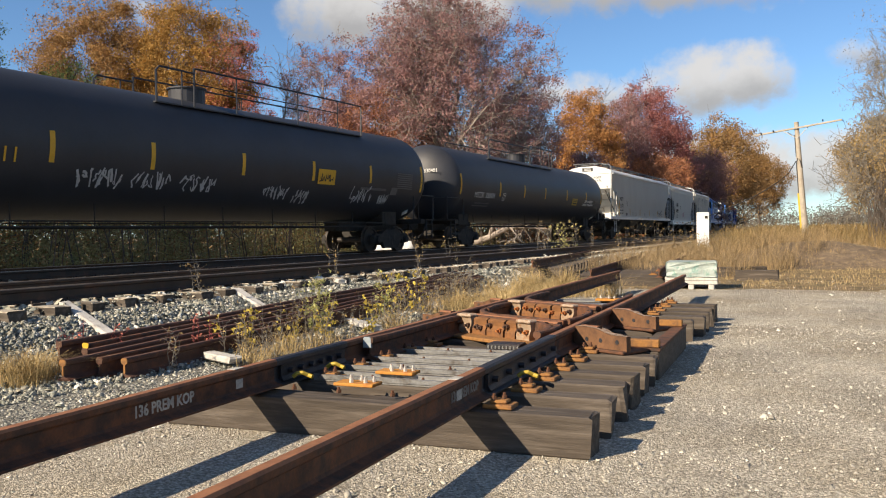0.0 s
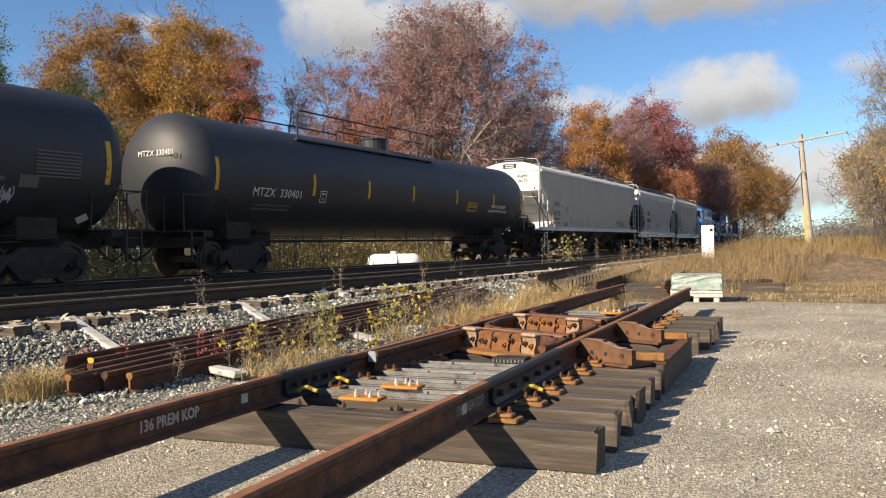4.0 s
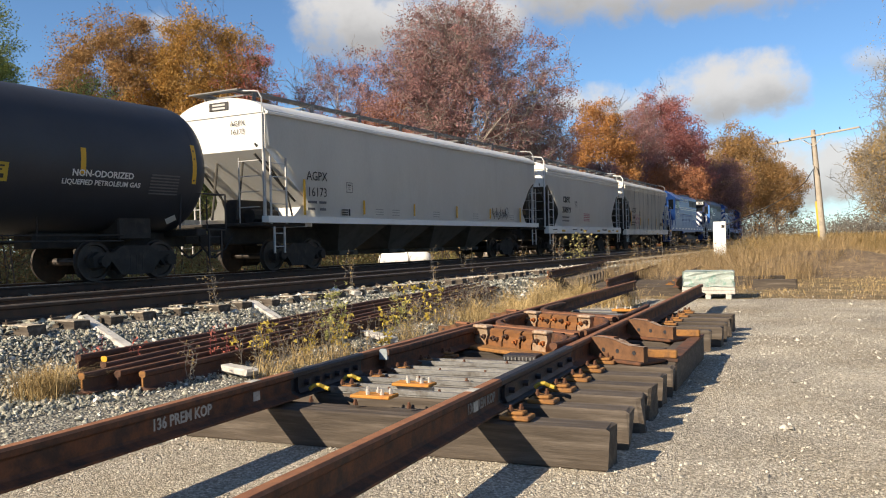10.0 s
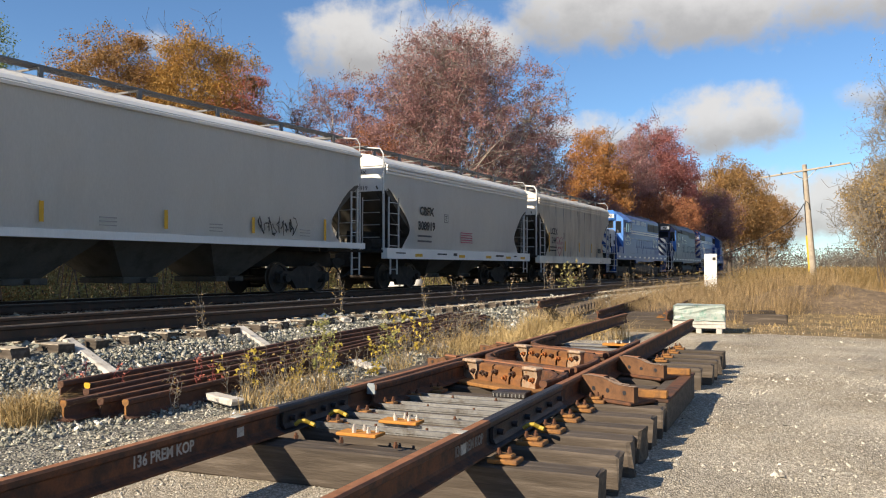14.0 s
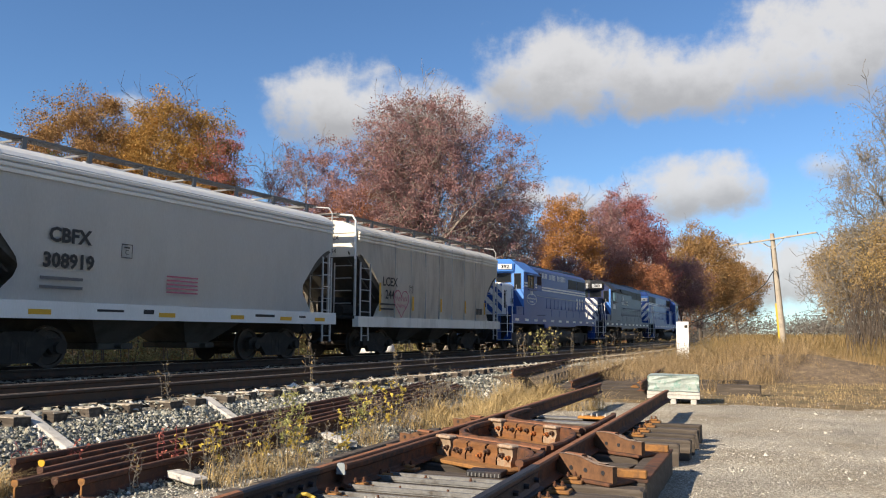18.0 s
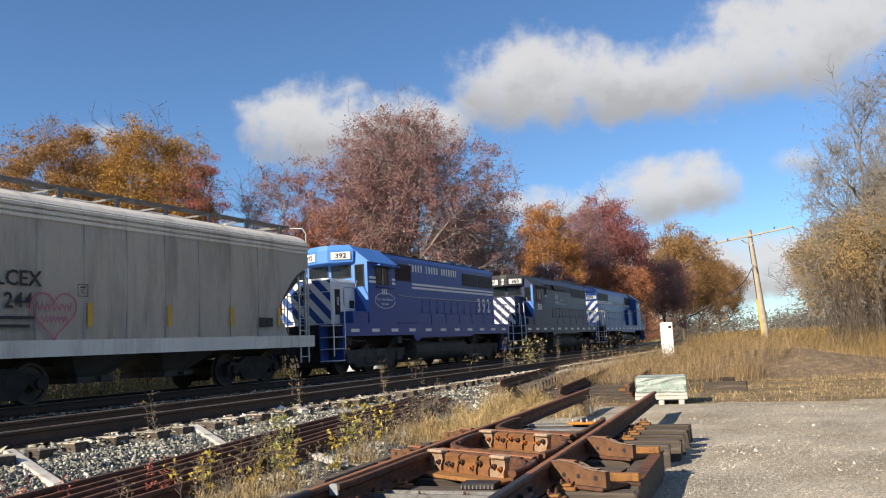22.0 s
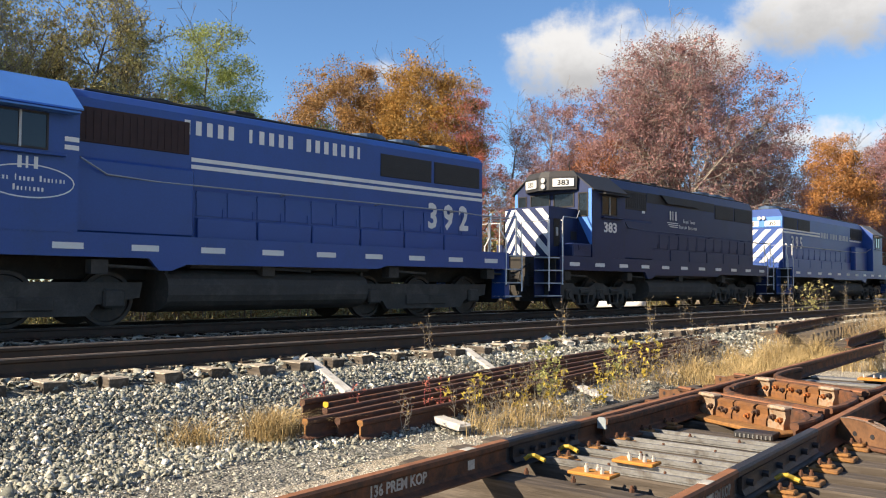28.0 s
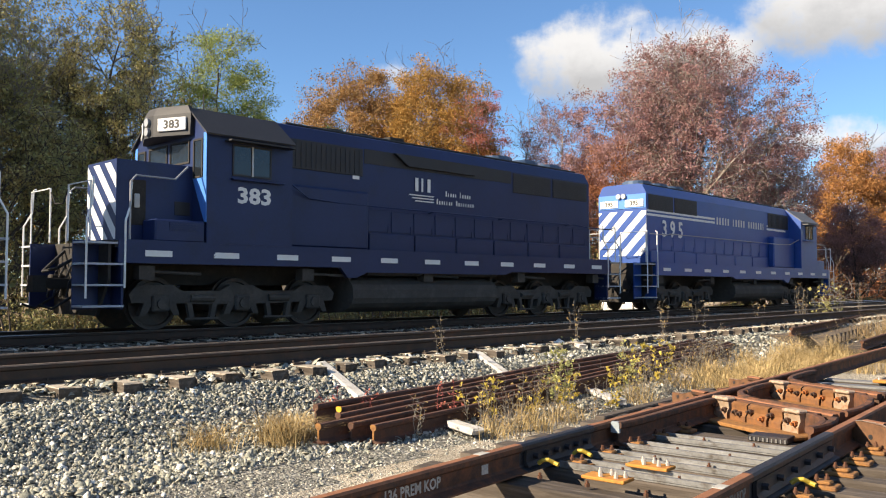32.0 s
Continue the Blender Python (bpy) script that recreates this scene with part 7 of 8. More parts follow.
part("spacer", box(bmesh.new(), -0.55, 0.5, 4.0, 4.2, -0.05, 0.02, 0.01), M["tie"], stack)

# ---- trees ----


def grow(rnd, height, spread, depth=4, limbs=6, clear=0.3, gnarl=1.0, fine=0.45):
    """Limbs of a tree as (points, radii), and the tips that carry leaves, fitted to its height and spread."""
    out, tips = [], []
    r0 = 0.013 * height + 0.06

    def limb(p, way, length, rad, level):
        pts, rads = [p], [rad]
        n = 4 if level < 3 else 3
        for k in range(n):
            way = (way + Vector((rnd.uniform(-1, 1), rnd.uniform(-1, 1), rnd.uniform(-0.55, 0.7))) * (0.15 + 0.07 * level) * gnarl).normalized()
            p = p + way * length / n
            pts.append(p)
            rads.append(rad * (1 - 0.62 * (k + 1) / n))
            if level >= 2:
                tips.append((p, level))
            if level < depth and k >= 1 - (level > 1):
                for _ in range(2 if level < 3 else 1 + (rnd.random() < 0.6)):
                    if level + 1 == depth and rnd.random() > fine:
                        continue
                    turn = way.orthogonal().normalized()
                    turn.rotate(Matrix.Rotation(rnd.uniform(0, 6.283), 3, way))
                    limb(p, (way * 0.8 + turn * rnd.uniform(0.55, 1.0)).normalized(), length * rnd.uniform(0.5, 0.72), rads[-1] * 0.72, level + 1)
        out.append((pts, rads))

    trunk = [Vector((rnd.uniform(-1, 1) * 0.012 * height * k ** 0.5, rnd.uniform(-1, 1) * 0.012 * height * k ** 0.5, height * 0.6 * k / 6)) for k in range(7)]
    out.append((trunk, [r0 * (1.3 if k == 0 else 1 - 0.11 * k) for k in range(7)]))
    for k in range(limbs):
        f = clear + (1 - clear) * (k + rnd.random() * 0.6) / limbs
        at = trunk[min(6, int(f * 6))]
        a = k * 2.4 + rnd.uniform(-0.5, 0.5)
        up = 0.25 + 1.0 * f + rnd.uniform(-0.15, 0.2)
        limb(at, Vector((math.cos(a), math.sin(a), up)).normalized(), spread * (0.95 - 0.3 * f) * rnd.uniform(0.75, 1.0), r0 * (0.6 - 0.28 * f), 1)
    limb(trunk[-1], Vector((0, 0, 1)), height * 0.25, r0 * 0.32, 1)
    pts = np.array([tuple(p) for p, _ in tips])
    flat = np.hypot(pts[:, 0], pts[:, 1])
    sz = height * 0.975 / np.quantile(pts[:, 2], 0.985)
    sx = spread * 0.95 / np.quantile(flat, 0.96)
    fitm = Matrix.Diagonal((sx, sx, sz))
    out = [([fitm @ p for p in ps], rs) for ps, rs in out]
    return out, [(fitm @ p, lv) for p, lv in tips]


def leaf_cloud(seed, tips, count, clump, size, flat=0.8):
    """Small three-cornered leaves in uneven clumps round the tips."""
    rg = np.random.default_rng(seed)
    pts = np.array([tuple(t) for t, lv in tips])
    weight = rg.gamma(1.6, 1.0, len(pts)) * np.array([0.35 if lv < 3 else 1.0 for _, lv in tips])
    pick = rg.choice(len(pts), count, p=weight / weight.sum())
    way = rg.normal(0, 1, (count, 3))
    way /= np.linalg.norm(way, axis=1, keepdims=True)
    spot = pts[pick] + way * clump * 1.35 * np.array([1, 1, flat]) * rg.random((count, 1)) ** 0.6
    a = rg.normal(0, 1, (count, 3))
    a /= np.linalg.norm(a, axis=1, keepdims=True)
    b = np.cross(a, rg.normal(0, 1, (count, 3)))
    b /= np.linalg.norm(b, axis=1, keepdims=True)
    s = size * rg.uniform(0.5, 1.3, (count, 1))
    return np.stack([spot - a * s - b * s * 0.55, spot + a * s, spot - a * s * 0.6 + b * s * 0.75], 1).reshape(-1, 3)


def dome_tips(seed, height, spread, n, low=0.3):
    """Clump centres that fill an uneven, rounded crown."""
    rg = np.random.default_rng(seed + 1000)
    d = rg.normal(0, 1, (n, 3))
    d /= np.linalg.norm(d, axis=1, keepdims=True)
    r = rg.uniform(0.25, 1.0, (n, 1)) ** 0.45
    lump = np.array([[1 + 0.28 * noise.noise(Vector(v) * 1.7 + Vector((seed, 0, 0)))] for v in d])
    q = d * r * lump
    q[:, 2] = np.where(q[:, 2] < 0, q[:, 2] * 0.8, q[:, 2])
    mid = height * (low + (1 - low) * 0.5)
    spot = q * np.array([spread * 0.9, spread * 0.9, height * (1 - low) * 0.5]) + np.array([0, 0, mid])
    return [(Vector(v), 3) for v in spot]


def quads_mesh(name, verts, mat, k=4):
    n = len(verts) // k
    me = bpy.data.meshes.new(name)
    me.vertices.add(k * n)
    me.vertices.foreach_set("co", np.asarray(verts, np.float32).ravel())
    me.loops.add(k * n)
    me.loops.foreach_set("vertex_index", np.arange(k * n, dtype=np.int32))
    me.polygons.add(n)
    me.polygons.foreach_set("loop_start", np.arange(0, k * n, k, dtype=np.int32))
    me.update(calc_edges=True)
    me.materials.append(mat)
    return me


def limbs_mesh(name, limbs, mat, least=0.008):
    """Tapered tubes for all limbs of one tree."""
    V, F = [], []
    for pts, rads in limbs:
        sides = 8 if rads[0] > 0.15 else 5 if rads[0] > 0.05 else 3
        start = len(V)
        for n, p in enumerate(pts):
            way = (pts[min(n + 1, len(pts) - 1)] - pts[max(n - 1, 0)]).normalized()
            u = way.orthogonal().normalized()
            w = way.cross(u)
            for k in range(sides):
                a = 6.2832 * k / sides
                V.append(tuple(p + (u * math.cos(a) + w * math.sin(a)) * max(rads[n], least)))
        for n in range(len(pts) - 1):
            for k in range(sides):
                a, b = start + n * sides + k, start + n * sides + (k + 1) % sides
                F.append((a, b, b + sides, a + sides))
    return mesh_from(name, V, F, mat, True)


def tree(seed, x, y, top, spread, leaves, count, label, size=0.125, clump=0.7, limbs=10, clear=0.25, bark="bark", depth=4, group="", dome=0.65, gnarl=1.0, gap=-0.6, fine=0.3, stout=1.0):
    rnd = random.Random(seed)
    z = ground_z(x, y) - 0.05
    ob = thing("tree", pose(x, y, z), label, "tree", group)
    wood, tips = grow(rnd, top - z, spread, depth, limbs, clear, gnarl, fine)
    wood = [(ps, [r * stout for r in rs]) for ps, rs in wood]
    part("trunk", limbs_mesh("trunk", wood, M[bark], 0.012), None, ob)
    if count:
        count = count * 2
        # leaves keep to a rounded crown with open gaps between the sprays
        mid = (top - z) * 0.52
        tips = [(p, lv) for p, lv in tips if (math.hypot(p.x, p.y) / spread) ** 2 + ((p.z - mid) / mid) ** 2 < 1.02 + 0.25 * noise.noise(p * 0.5)]
        tips = [(p, lv) for p, lv in tips if noise.noise(p * 0.42 + Vector((seed, 3, 0))) > gap] or tips
        cloud = leaf_cloud(seed, tips, max(1, int(count * (1 - dome))), clump * 0.6, size * 0.7)
        if dome:
            cloud = np.concatenate([cloud, leaf_cloud(seed + 7, dome_tips(seed, top - z, spread, 160 + int(spread * 70), 0.08 if clear < 0.12 else 0.3), int(count * dome), clump, size * 0.7)])
        part("crown", quads_mesh("crown", cloud, M[leaves], 3), None, ob)
    return ob


M["bark_oak"] = material("grey_oak_bark", (0.30, 0.255, 0.22), 0.95, 0, 0.35, 3, 0.6, 25, (0.40, 0.35, 0.31), (0.5, 0.7), 0.15)
LINE = "trees behind the railway"
for row in (
    (1, -53.4, 40.1, 19.0, 6.4, "leaf_brown", 66000, "broad tree with dense orange-brown autumn leaves", 0.105, 0.66, 12, 0.2, "bark", 4, LINE, 0.8),
    (2, -46.4, 42.5, 18.8, 5.4, "leaf_gold", 60000, "tall tree with dense golden autumn leaves", 0.105, 0.66, 12, 0.2, "bark", 4, LINE, 0.8),
    (3, -41.9, 42.4, 15.2, 3.3, "leaf_red", 20000, "slender tree with thin red autumn leaves", 0.075, 0.4, 13, 0.1, "bark_pale", 4, LINE, 0.55),
    (5, -39.0, 48.5, 15.3, 4.0, "leaf_maroon", 36000, "narrow oak with dull maroon leaves", 0.075, 0.4, 12, 0.15, "bark_oak", 4, LINE, 0.45),
    (9, -28.3, 94.2, 18.2, 5.4, "leaf_crimson", 34000, "rounded tree with deep red leaves", 0.14, 0.8, 10, 0.1, "bark", 4, LINE, 0.85),
    (8, -29.2, 76.0, 14.4, 4.3, "leaf_orange", 32000, "rounded tree with bright orange leaves", 0.125, 0.7, 10, 0.1, "bark", 4, LINE, 0.85),
    (10, -27.2, 126.0, 17.2, 6.8, "leaf_brown", 30000, "broad tree with orange-brown leaves by the line", 0.17, 1.1, 10, 0.1, "bark", 4, LINE, 0.85),
    (12, -39.9, 21.2, 15.0, 3.2, "leaf_green", 44000, "tree with airy yellow-green leaves", 0.075, 0.5, 13, 0.13, "bark", 4, LINE, 0.5),
):
    tree(*row)
tree(6, -29.8, 50.5, 18.0, 9.2, "leaf_maroon", 74000, "large spreading oak with maroon leaves and bare limbs", 0.094, 0.45, 16, 0.12, "bark_oak", 5, LINE, 0.42, 1.3, -0.22, 0.16, 1.9)
tree(7, -28.7, 60.5, 12.6, 4.0, "leaf_maroon", 30000, "oak with thin maroon leaves over bare twigs", 0.08, 0.45, 12, 0.15, "bark_oak", 4, LINE, 0.4)
tree(4, -40.6, 46.2, 14.8, 2.2, "leaf_red", 300, "bare grey sapling with fine twigs", bark="bark_pale", depth=4, group=LINE, dome=0)
tree(21, -33.5, 47.5, 11.5, 4.0, "leaf_rust", 26000, "low oak with russet leaves", 0.08, 0.45, group=LINE)
tree(22, -36.5, 44.0, 9.5, 3.5, "leaf_maroon", 20000, "low oak with dull maroon leaves", 0.08, 0.45, group=LINE)
tree(23, -24.9, 66.0, 7.5, 3.2, "leaf_maroon", 18000, "low oak with dull maroon leaves", 0.08, 0.45, group=LINE)
tree(29, -28.0, 84.5, 15.0, 3.6, "leaf_maroon", 26000, "oak with dull maroon leaves", 0.1, 0.55, group=LINE, bark="bark_oak")
tree(24, -24.6, 84.0, 9.0, 4.0, "leaf_rust", 18000, "low oak with russet leaves", 0.1, 0.55, group=LINE)
tree(25, -24.8, 104.0, 11.0, 4.4, "leaf_maroon", 18000, "low oak with dull maroon leaves", 0.11, group=LINE)
tree(26, -45.5, 37.5, 10.5, 4.0, "leaf_brown", 20000, "low tree with brown leaves", 0.08, 0.5, group=LINE)
tree(27, -41.5, 36.0, 8.0, 3.2, "leaf_rust", 16000, "low tree with russet leaves", 0.08, 0.5, group=LINE)
tree(37, -33.2, 29.6, 8.0, 2.6, "leaf_green", 16000, "small tree with airy yellow-green leaves", 0.08, 0.5, 10, 0.1, group=LINE)
tree(28, -27.0, 155.0, 14.5, 5.6, "leaf_brown", 20000, "far broad tree with brown leaves", 0.16, group=LINE)
for seed, x, y, top, spread, leaves, count in ((11, -36.5, 6.0, 17.5, 6.5, "leaf_dull", 34000), (13, -39.0, 14.5, 15.0, 5.2, "leaf_dull", 42000), (31, -34.0, 0.5, 18.5, 6.5, "leaf_dull", 42000),
                                               (32, -42.0, 10.0, 16.5, 5.6, "leaf_dull", 34000), (33, -38.5, 27.0, 10.0, 3.6, "leaf_green", 12000), (34, -33.0, 17.0, 9.0, 3.6, "leaf_dull", 12000),
                                               (35, -32.5, 8.5, 9.0, 3.8, "leaf_dull", 12000), (36, -47.0, 22.0, 12.5, 4.5, "leaf_brown", 16000)):
    tree(seed, x, y, top, spread, leaves, count, "open tree with sparse dull green leaves and tangled twigs" if leaves == "leaf_dull" else "airy tree with thin autumn leaves", 0.085, 0.36, 12, 0.12, "bark_pale" if seed in (11, 31) else "bark", 5 if spread > 5 else 4, LINE, 0.12, fine=0.16)
RIGHT = "bare trees by the lot"
for seed, x, y, top, spread, leaves, count in ((14, -0.5, 56.0, 16.0, 5.6, "leaf_grey", 7000), (16, 3.5, 47.5, 16.5, 6.0, "leaf_grey", 6000), (17, 7.5, 41.0, 17.0, 6.5, "leaf_grey", 5000), (18, 2.0, 64.0, 14.0, 5.0, "leaf_grey", 8000)):
    tree(seed, x, y, top, spread, leaves, count, "bare grey tree with fine twigs and few leaves", 0.06, 0.4, 13, 0.12, "bark_pale", 5, RIGHT, dome=0.2, fine=0.2)
tree(15, -3.0, 72.0, 10.0, 4.2, "leaf_tan", 20000, "tree with pale golden leaves beyond the pole", group=RIGHT)
tree(19, 0.5, 50.0, 8.0, 3.6, "leaf_tan", 12000, "low tree with tan leaves", 0.08, group=RIGHT)
tree(20, -4.5, 90.0, 10.5, 4.6, "leaf_tan", 12000, "tree with tan leaves", 0.1, group=RIGHT)

# ---- scrub, grass and weeds ----


def blades(seed, spots, height, width, lean=0.35, jitter=0.3):
    """Thin bent blades at spots of (x, y, z), each of two quads."""
    rg = np.random.default_rng(seed)
    p = np.asarray(spots, float)
    n = len(p)
    h = height * rg.uniform(1 - jitter, 1 + jitter, (n, 1))
    a = rg.uniform(0, 6.283, n)
    d = np.stack([np.cos(a), np.sin(a), np.zeros(n)], 1)
    side_way = np.stack([-np.sin(a), np.cos(a), np.zeros(n)], 1) * width * rg.uniform(0.6, 1.3, (n, 1))
    bend = lean * rg.uniform(0.2, 1.3, (n, 1))
    up = np.array([0, 0, 1.0])
    mid = p + up * h * 0.55 + d * bend * h * 0.3
    tip = p + up * h * (1 - 0.25 * bend) + d * bend * h
    q1 = np.stack([p - side_way, p + side_way, mid + side_way * 0.7, mid - side_way * 0.7], 1)
    q2 = np.stack([mid - side_way * 0.7, mid + side_way * 0.7, tip + side_way * 0.15, tip - side_way * 0.15], 1)
    return np.concatenate([q1, q2], 1).reshape(-1, 3)


def scatter(seed, count, x0, x1, y0, y1, keep=None, clump=0.0, size=0.5):
    rg = np.random.default_rng(seed)
    out = []
    while len(out) < count:
        x, y = rg.uniform(x0, x1), rg.uniform(y0, y1)
        if keep and not keep(x, y):
            continue
        if clump and noise.noise(Vector((x / size, y / size, seed))) < clump * rg.uniform(-0.6, 0.6):
            continue
        out.append((x, y, ground_z(x, y) - 0.02))
    return out


def stuff(name, verts, mat, label, category):
    return tagged(new(name, quads_mesh(name, verts, M[mat])), label, category, kind="stuff")


def lot_edge(x, y):
    """True on the grassed side of the gravel lot."""
    return y > 19.3 + 0.18 * x + 1.0 * noise.noise(Vector((x * 0.5, y * 0.5, 7))) and x > near_track_x(y) + 3.0


heap = lambda x, y: math.hypot((x + 3.2) / 5.2, (y - 30.5) / 3.4) < 0.92
M["straw"] = material("pale_straw", (0.47, 0.35, 0.17), 0.9, 0, 0.25, 2, 0, 30, (0.32, 0.23, 0.11), (0.45, 0.6), 0.15, island=0.35)
stuff("dry_grass", blades(1, scatter(1, 12000, -14, 9, 18, 34, lambda x, y: lot_edge(x, y) and not heap(x, y), 0.7, 1.2), 0.11, 0.004, 0.8), "straw", "short dry tan grass at the edge of the lot", "grass")
stuff("tall_grass", blades(2, scatter(2, 22000, -11, 10, 31, 52, lambda x, y: (not heap(x, y) or x < -4.5) and x > near_track_x(y) + 3.2, 0.9, 1.6), 0.85, 0.005, 1.0, 0.6), "gold_grass", "tall golden grass round the pole", "grass")
stuff("tall_grass", blades(7, scatter(7, 18000, -14, 0, 22, 38, lambda x, y: near_track_x(y) + 2.2 < x < -4.6 + 0.15 * (y - 20), 0.7, 1.2), 0.6, 0.004, 0.9, 0.6), "dry_grass", "thin brown weeds beside the track", "grass")
stuff("straw_patch", blades(9, scatter(9, 12000, -10.2, -5.2, 11.2, 18.5, lambda x, y: near_track_x(y) + 3.0 < x < -4.55 - 0.15 * (y - 5), 0.8, 0.8), 0.22, 0.004, 0.9, 0.5), "straw", "pale matted straw between the rail pile and the panel", "grass")
stuff("heap_weeds", blades(8, scatter(8, 5000, -9, 3, 26, 35, heap, 0.8, 0.9), 0.10, 0.005, 0.8, 0.5), "dry_grass", "sparse dead weeds over the soil heap", "grass")
stuff("far_grass", blades(3, scatter(3, 12000, -16, 14, 50, 110, lambda x, y: x > near_track_x(y) + 3.0, 0.5, 4.0), 0.8, 0.025, 0.5), "gold_grass", "far tall dry grass", "grass")
stuff("verge_grass", blades(4, scatter(4, 30000, -34, -18, 0, 60, lambda x, y: x < far_track_x(y) - 2.6), 0.28, 0.014, 0.6), "green_grass", "rough green and brown verge behind the train", "grass")
stuff("verge_grass", blades(5, scatter(5, 9000, -34, -20, 55, 120, lambda x, y: x < far_track_x(y) - 2.6), 0.4, 0.03, 0.5), "green_grass", "far dry verge behind the train", "grass")


def thicket(seed, count, leaves, label, x_off, y0, y1, height, size=0.09):
    rg = np.random.default_rng(seed)
    n = count // 40
    y = rg.uniform(y0, y1, n)
    x = np.array([far_track_x(v) for v in y]) - x_off - rg.uniform(0, 5.0, n)
    h = height * rg.uniform(0.35, 1.0, n) * (0.75 + 0.25 * np.sin(y * 0.7 + seed))
    spots = []
    for xx, yy, hh in zip(x, y, h):
        z = ground_z(xx, yy)
        k = rg.normal(0, 1, (40, 3)) * np.array([0.6, 0.6, hh * 0.26]) + np.array([xx, yy, z + hh * 0.5])
        spots.append(k)
    spot = np.concatenate(spots)
    spot[:, 2] = np.maximum(spot[:, 2], 0.1)
    a = rg.normal(0, 1, spot.shape)
    a /= np.linalg.norm(a, axis=1, keepdims=True)
    b = np.cross(a, rg.normal(0, 1, spot.shape))
    b /= np.linalg.norm(b, axis=1, keepdims=True)
    s = size * rg.uniform(0.5, 1.3, (len(spot), 1))
    stuff("undergrowth", np.stack([spot - a * s, spot + b * s * 0.6, spot + a * s, spot - b * s * 0.6], 1).reshape(-1, 3), leaves, label, "bushes")


thicket(11, 60000, "leaf_dull", "tangled green and brown undergrowth behind the train", 9.0, -6, 60, 4.0, 0.05)
thicket(12, 44000, "leaf_brown", "tangled russet undergrowth behind the train", 10.5, 10, 75, 5.5, 0.06)
thicket(13, 20000, "leaf_rust", "far russet undergrowth behind the train", 6.0, 60, 150, 6.0, 0.15)
thicket(14, 24000, "leaf_dull", "dark undergrowth under the trees", 14.0, -10, 60, 7.0, 0.13)
M_STEMS = scatter(21, 350, -33, -24, -5, 70)


def stems(seed, spots, height, label):
    limbs = []
    rnd = random.Random(seed)
    for x, y, z in spots:
        p = Vector((x, y, z))
        h = height * rnd.uniform(0.4, 1.2)
        q = p + Vector((rnd.uniform(-0.4, 0.4), rnd.uniform(-0.4, 0.4), h * 0.55))
        limbs.append(([p, q, q + Vector((rnd.uniform(-0.5, 0.5), rnd.uniform(-0.5, 0.5), h * 0.45))], [0.03, 0.022, 0.008]))
        for _ in range(3):
            limbs.append(([q, q + Vector((rnd.uniform(-0.9, 0.9), rnd.uniform(-0.9, 0.9), h * rnd.uniform(0.15, 0.4)))], [0.012, 0.005]))
    tagged(new("saplings", limbs_mesh("saplings", limbs, M["bark"])), label, "saplings", kind="stuff")


stems(5, M_STEMS, 4.5, "thin bare saplings behind the train")
stems(6, scatter(22, 500, -3, 12, 42, 62), 4.0, "thin bare saplings beside the lot")


def far_wood(seed, label, spots, leaves, size, count=260, wide=3.5):
    """A distant band of woodland as many small leaf clumps."""
    rg = np.random.default_rng(seed)
    pts = []
    for x, y, h in spots:
        k = np.clip(rg.normal(0, 1, (count, 3)), -1.7, 1.7) * np.array([wide, wide, h * 0.26]) + np.array([x, y, h * 0.5])
        pts.append(k)
    spot = np.concatenate(pts)
    a = rg.normal(0, 1, spot.shape)
    a /= np.linalg.norm(a, axis=1, keepdims=True)
    b = np.cross(a, rg.normal(0, 1, spot.shape))
    b /= np.linalg.norm(b, axis=1, keepdims=True)
    s = size * rg.uniform(0.5, 1.3, (len(spot), 1))
    stuff("far_woodland", np.stack([spot - a * s, spot + b * s * 0.6, spot + a * s, spot - b * s * 0.6], 1).reshape(-1, 3), leaves, label, "woodland")


rnd = random.Random(77)
far_wood(1, "far woodland closing the view along the line", [(rnd.uniform(-60, 30), rnd.uniform(180, 230), rnd.uniform(4, 7)) for _ in range(60)], "leaf_far", 0.2, 1100, 4.5)
far_wood(2, "woodland deeper behind the railway", [(rnd.uniform(-75, -50), rnd.uniform(-15, 120), rnd.uniform(8, 13)) for _ in range(80)], "leaf_brown", 0.2, 450)
far_wood(3, "woodland beyond the lot", [(rnd.uniform(8, 40), rnd.uniform(45, 110), rnd.uniform(9, 14)) for _ in range(50)], "leaf_grey", 0.14, 500)
far_wood(4, "woodland along the line", [(far_track_x(y) - rnd.uniform(9, 22), y, rnd.uniform(8, 13)) for y in (100 + 1.8 * k for k in range(60))], "leaf_rust", 0.16, 550)
far_wood(5, "woodland behind the filming spot", [(40 * math.cos(a) * rnd.uniform(1, 1.6), 10 + 60 * math.sin(a), rnd.uniform(8, 13)) for a in (-2.6 + 2.3 * k / 40 for k in range(41))], "leaf_grey", 0.4)

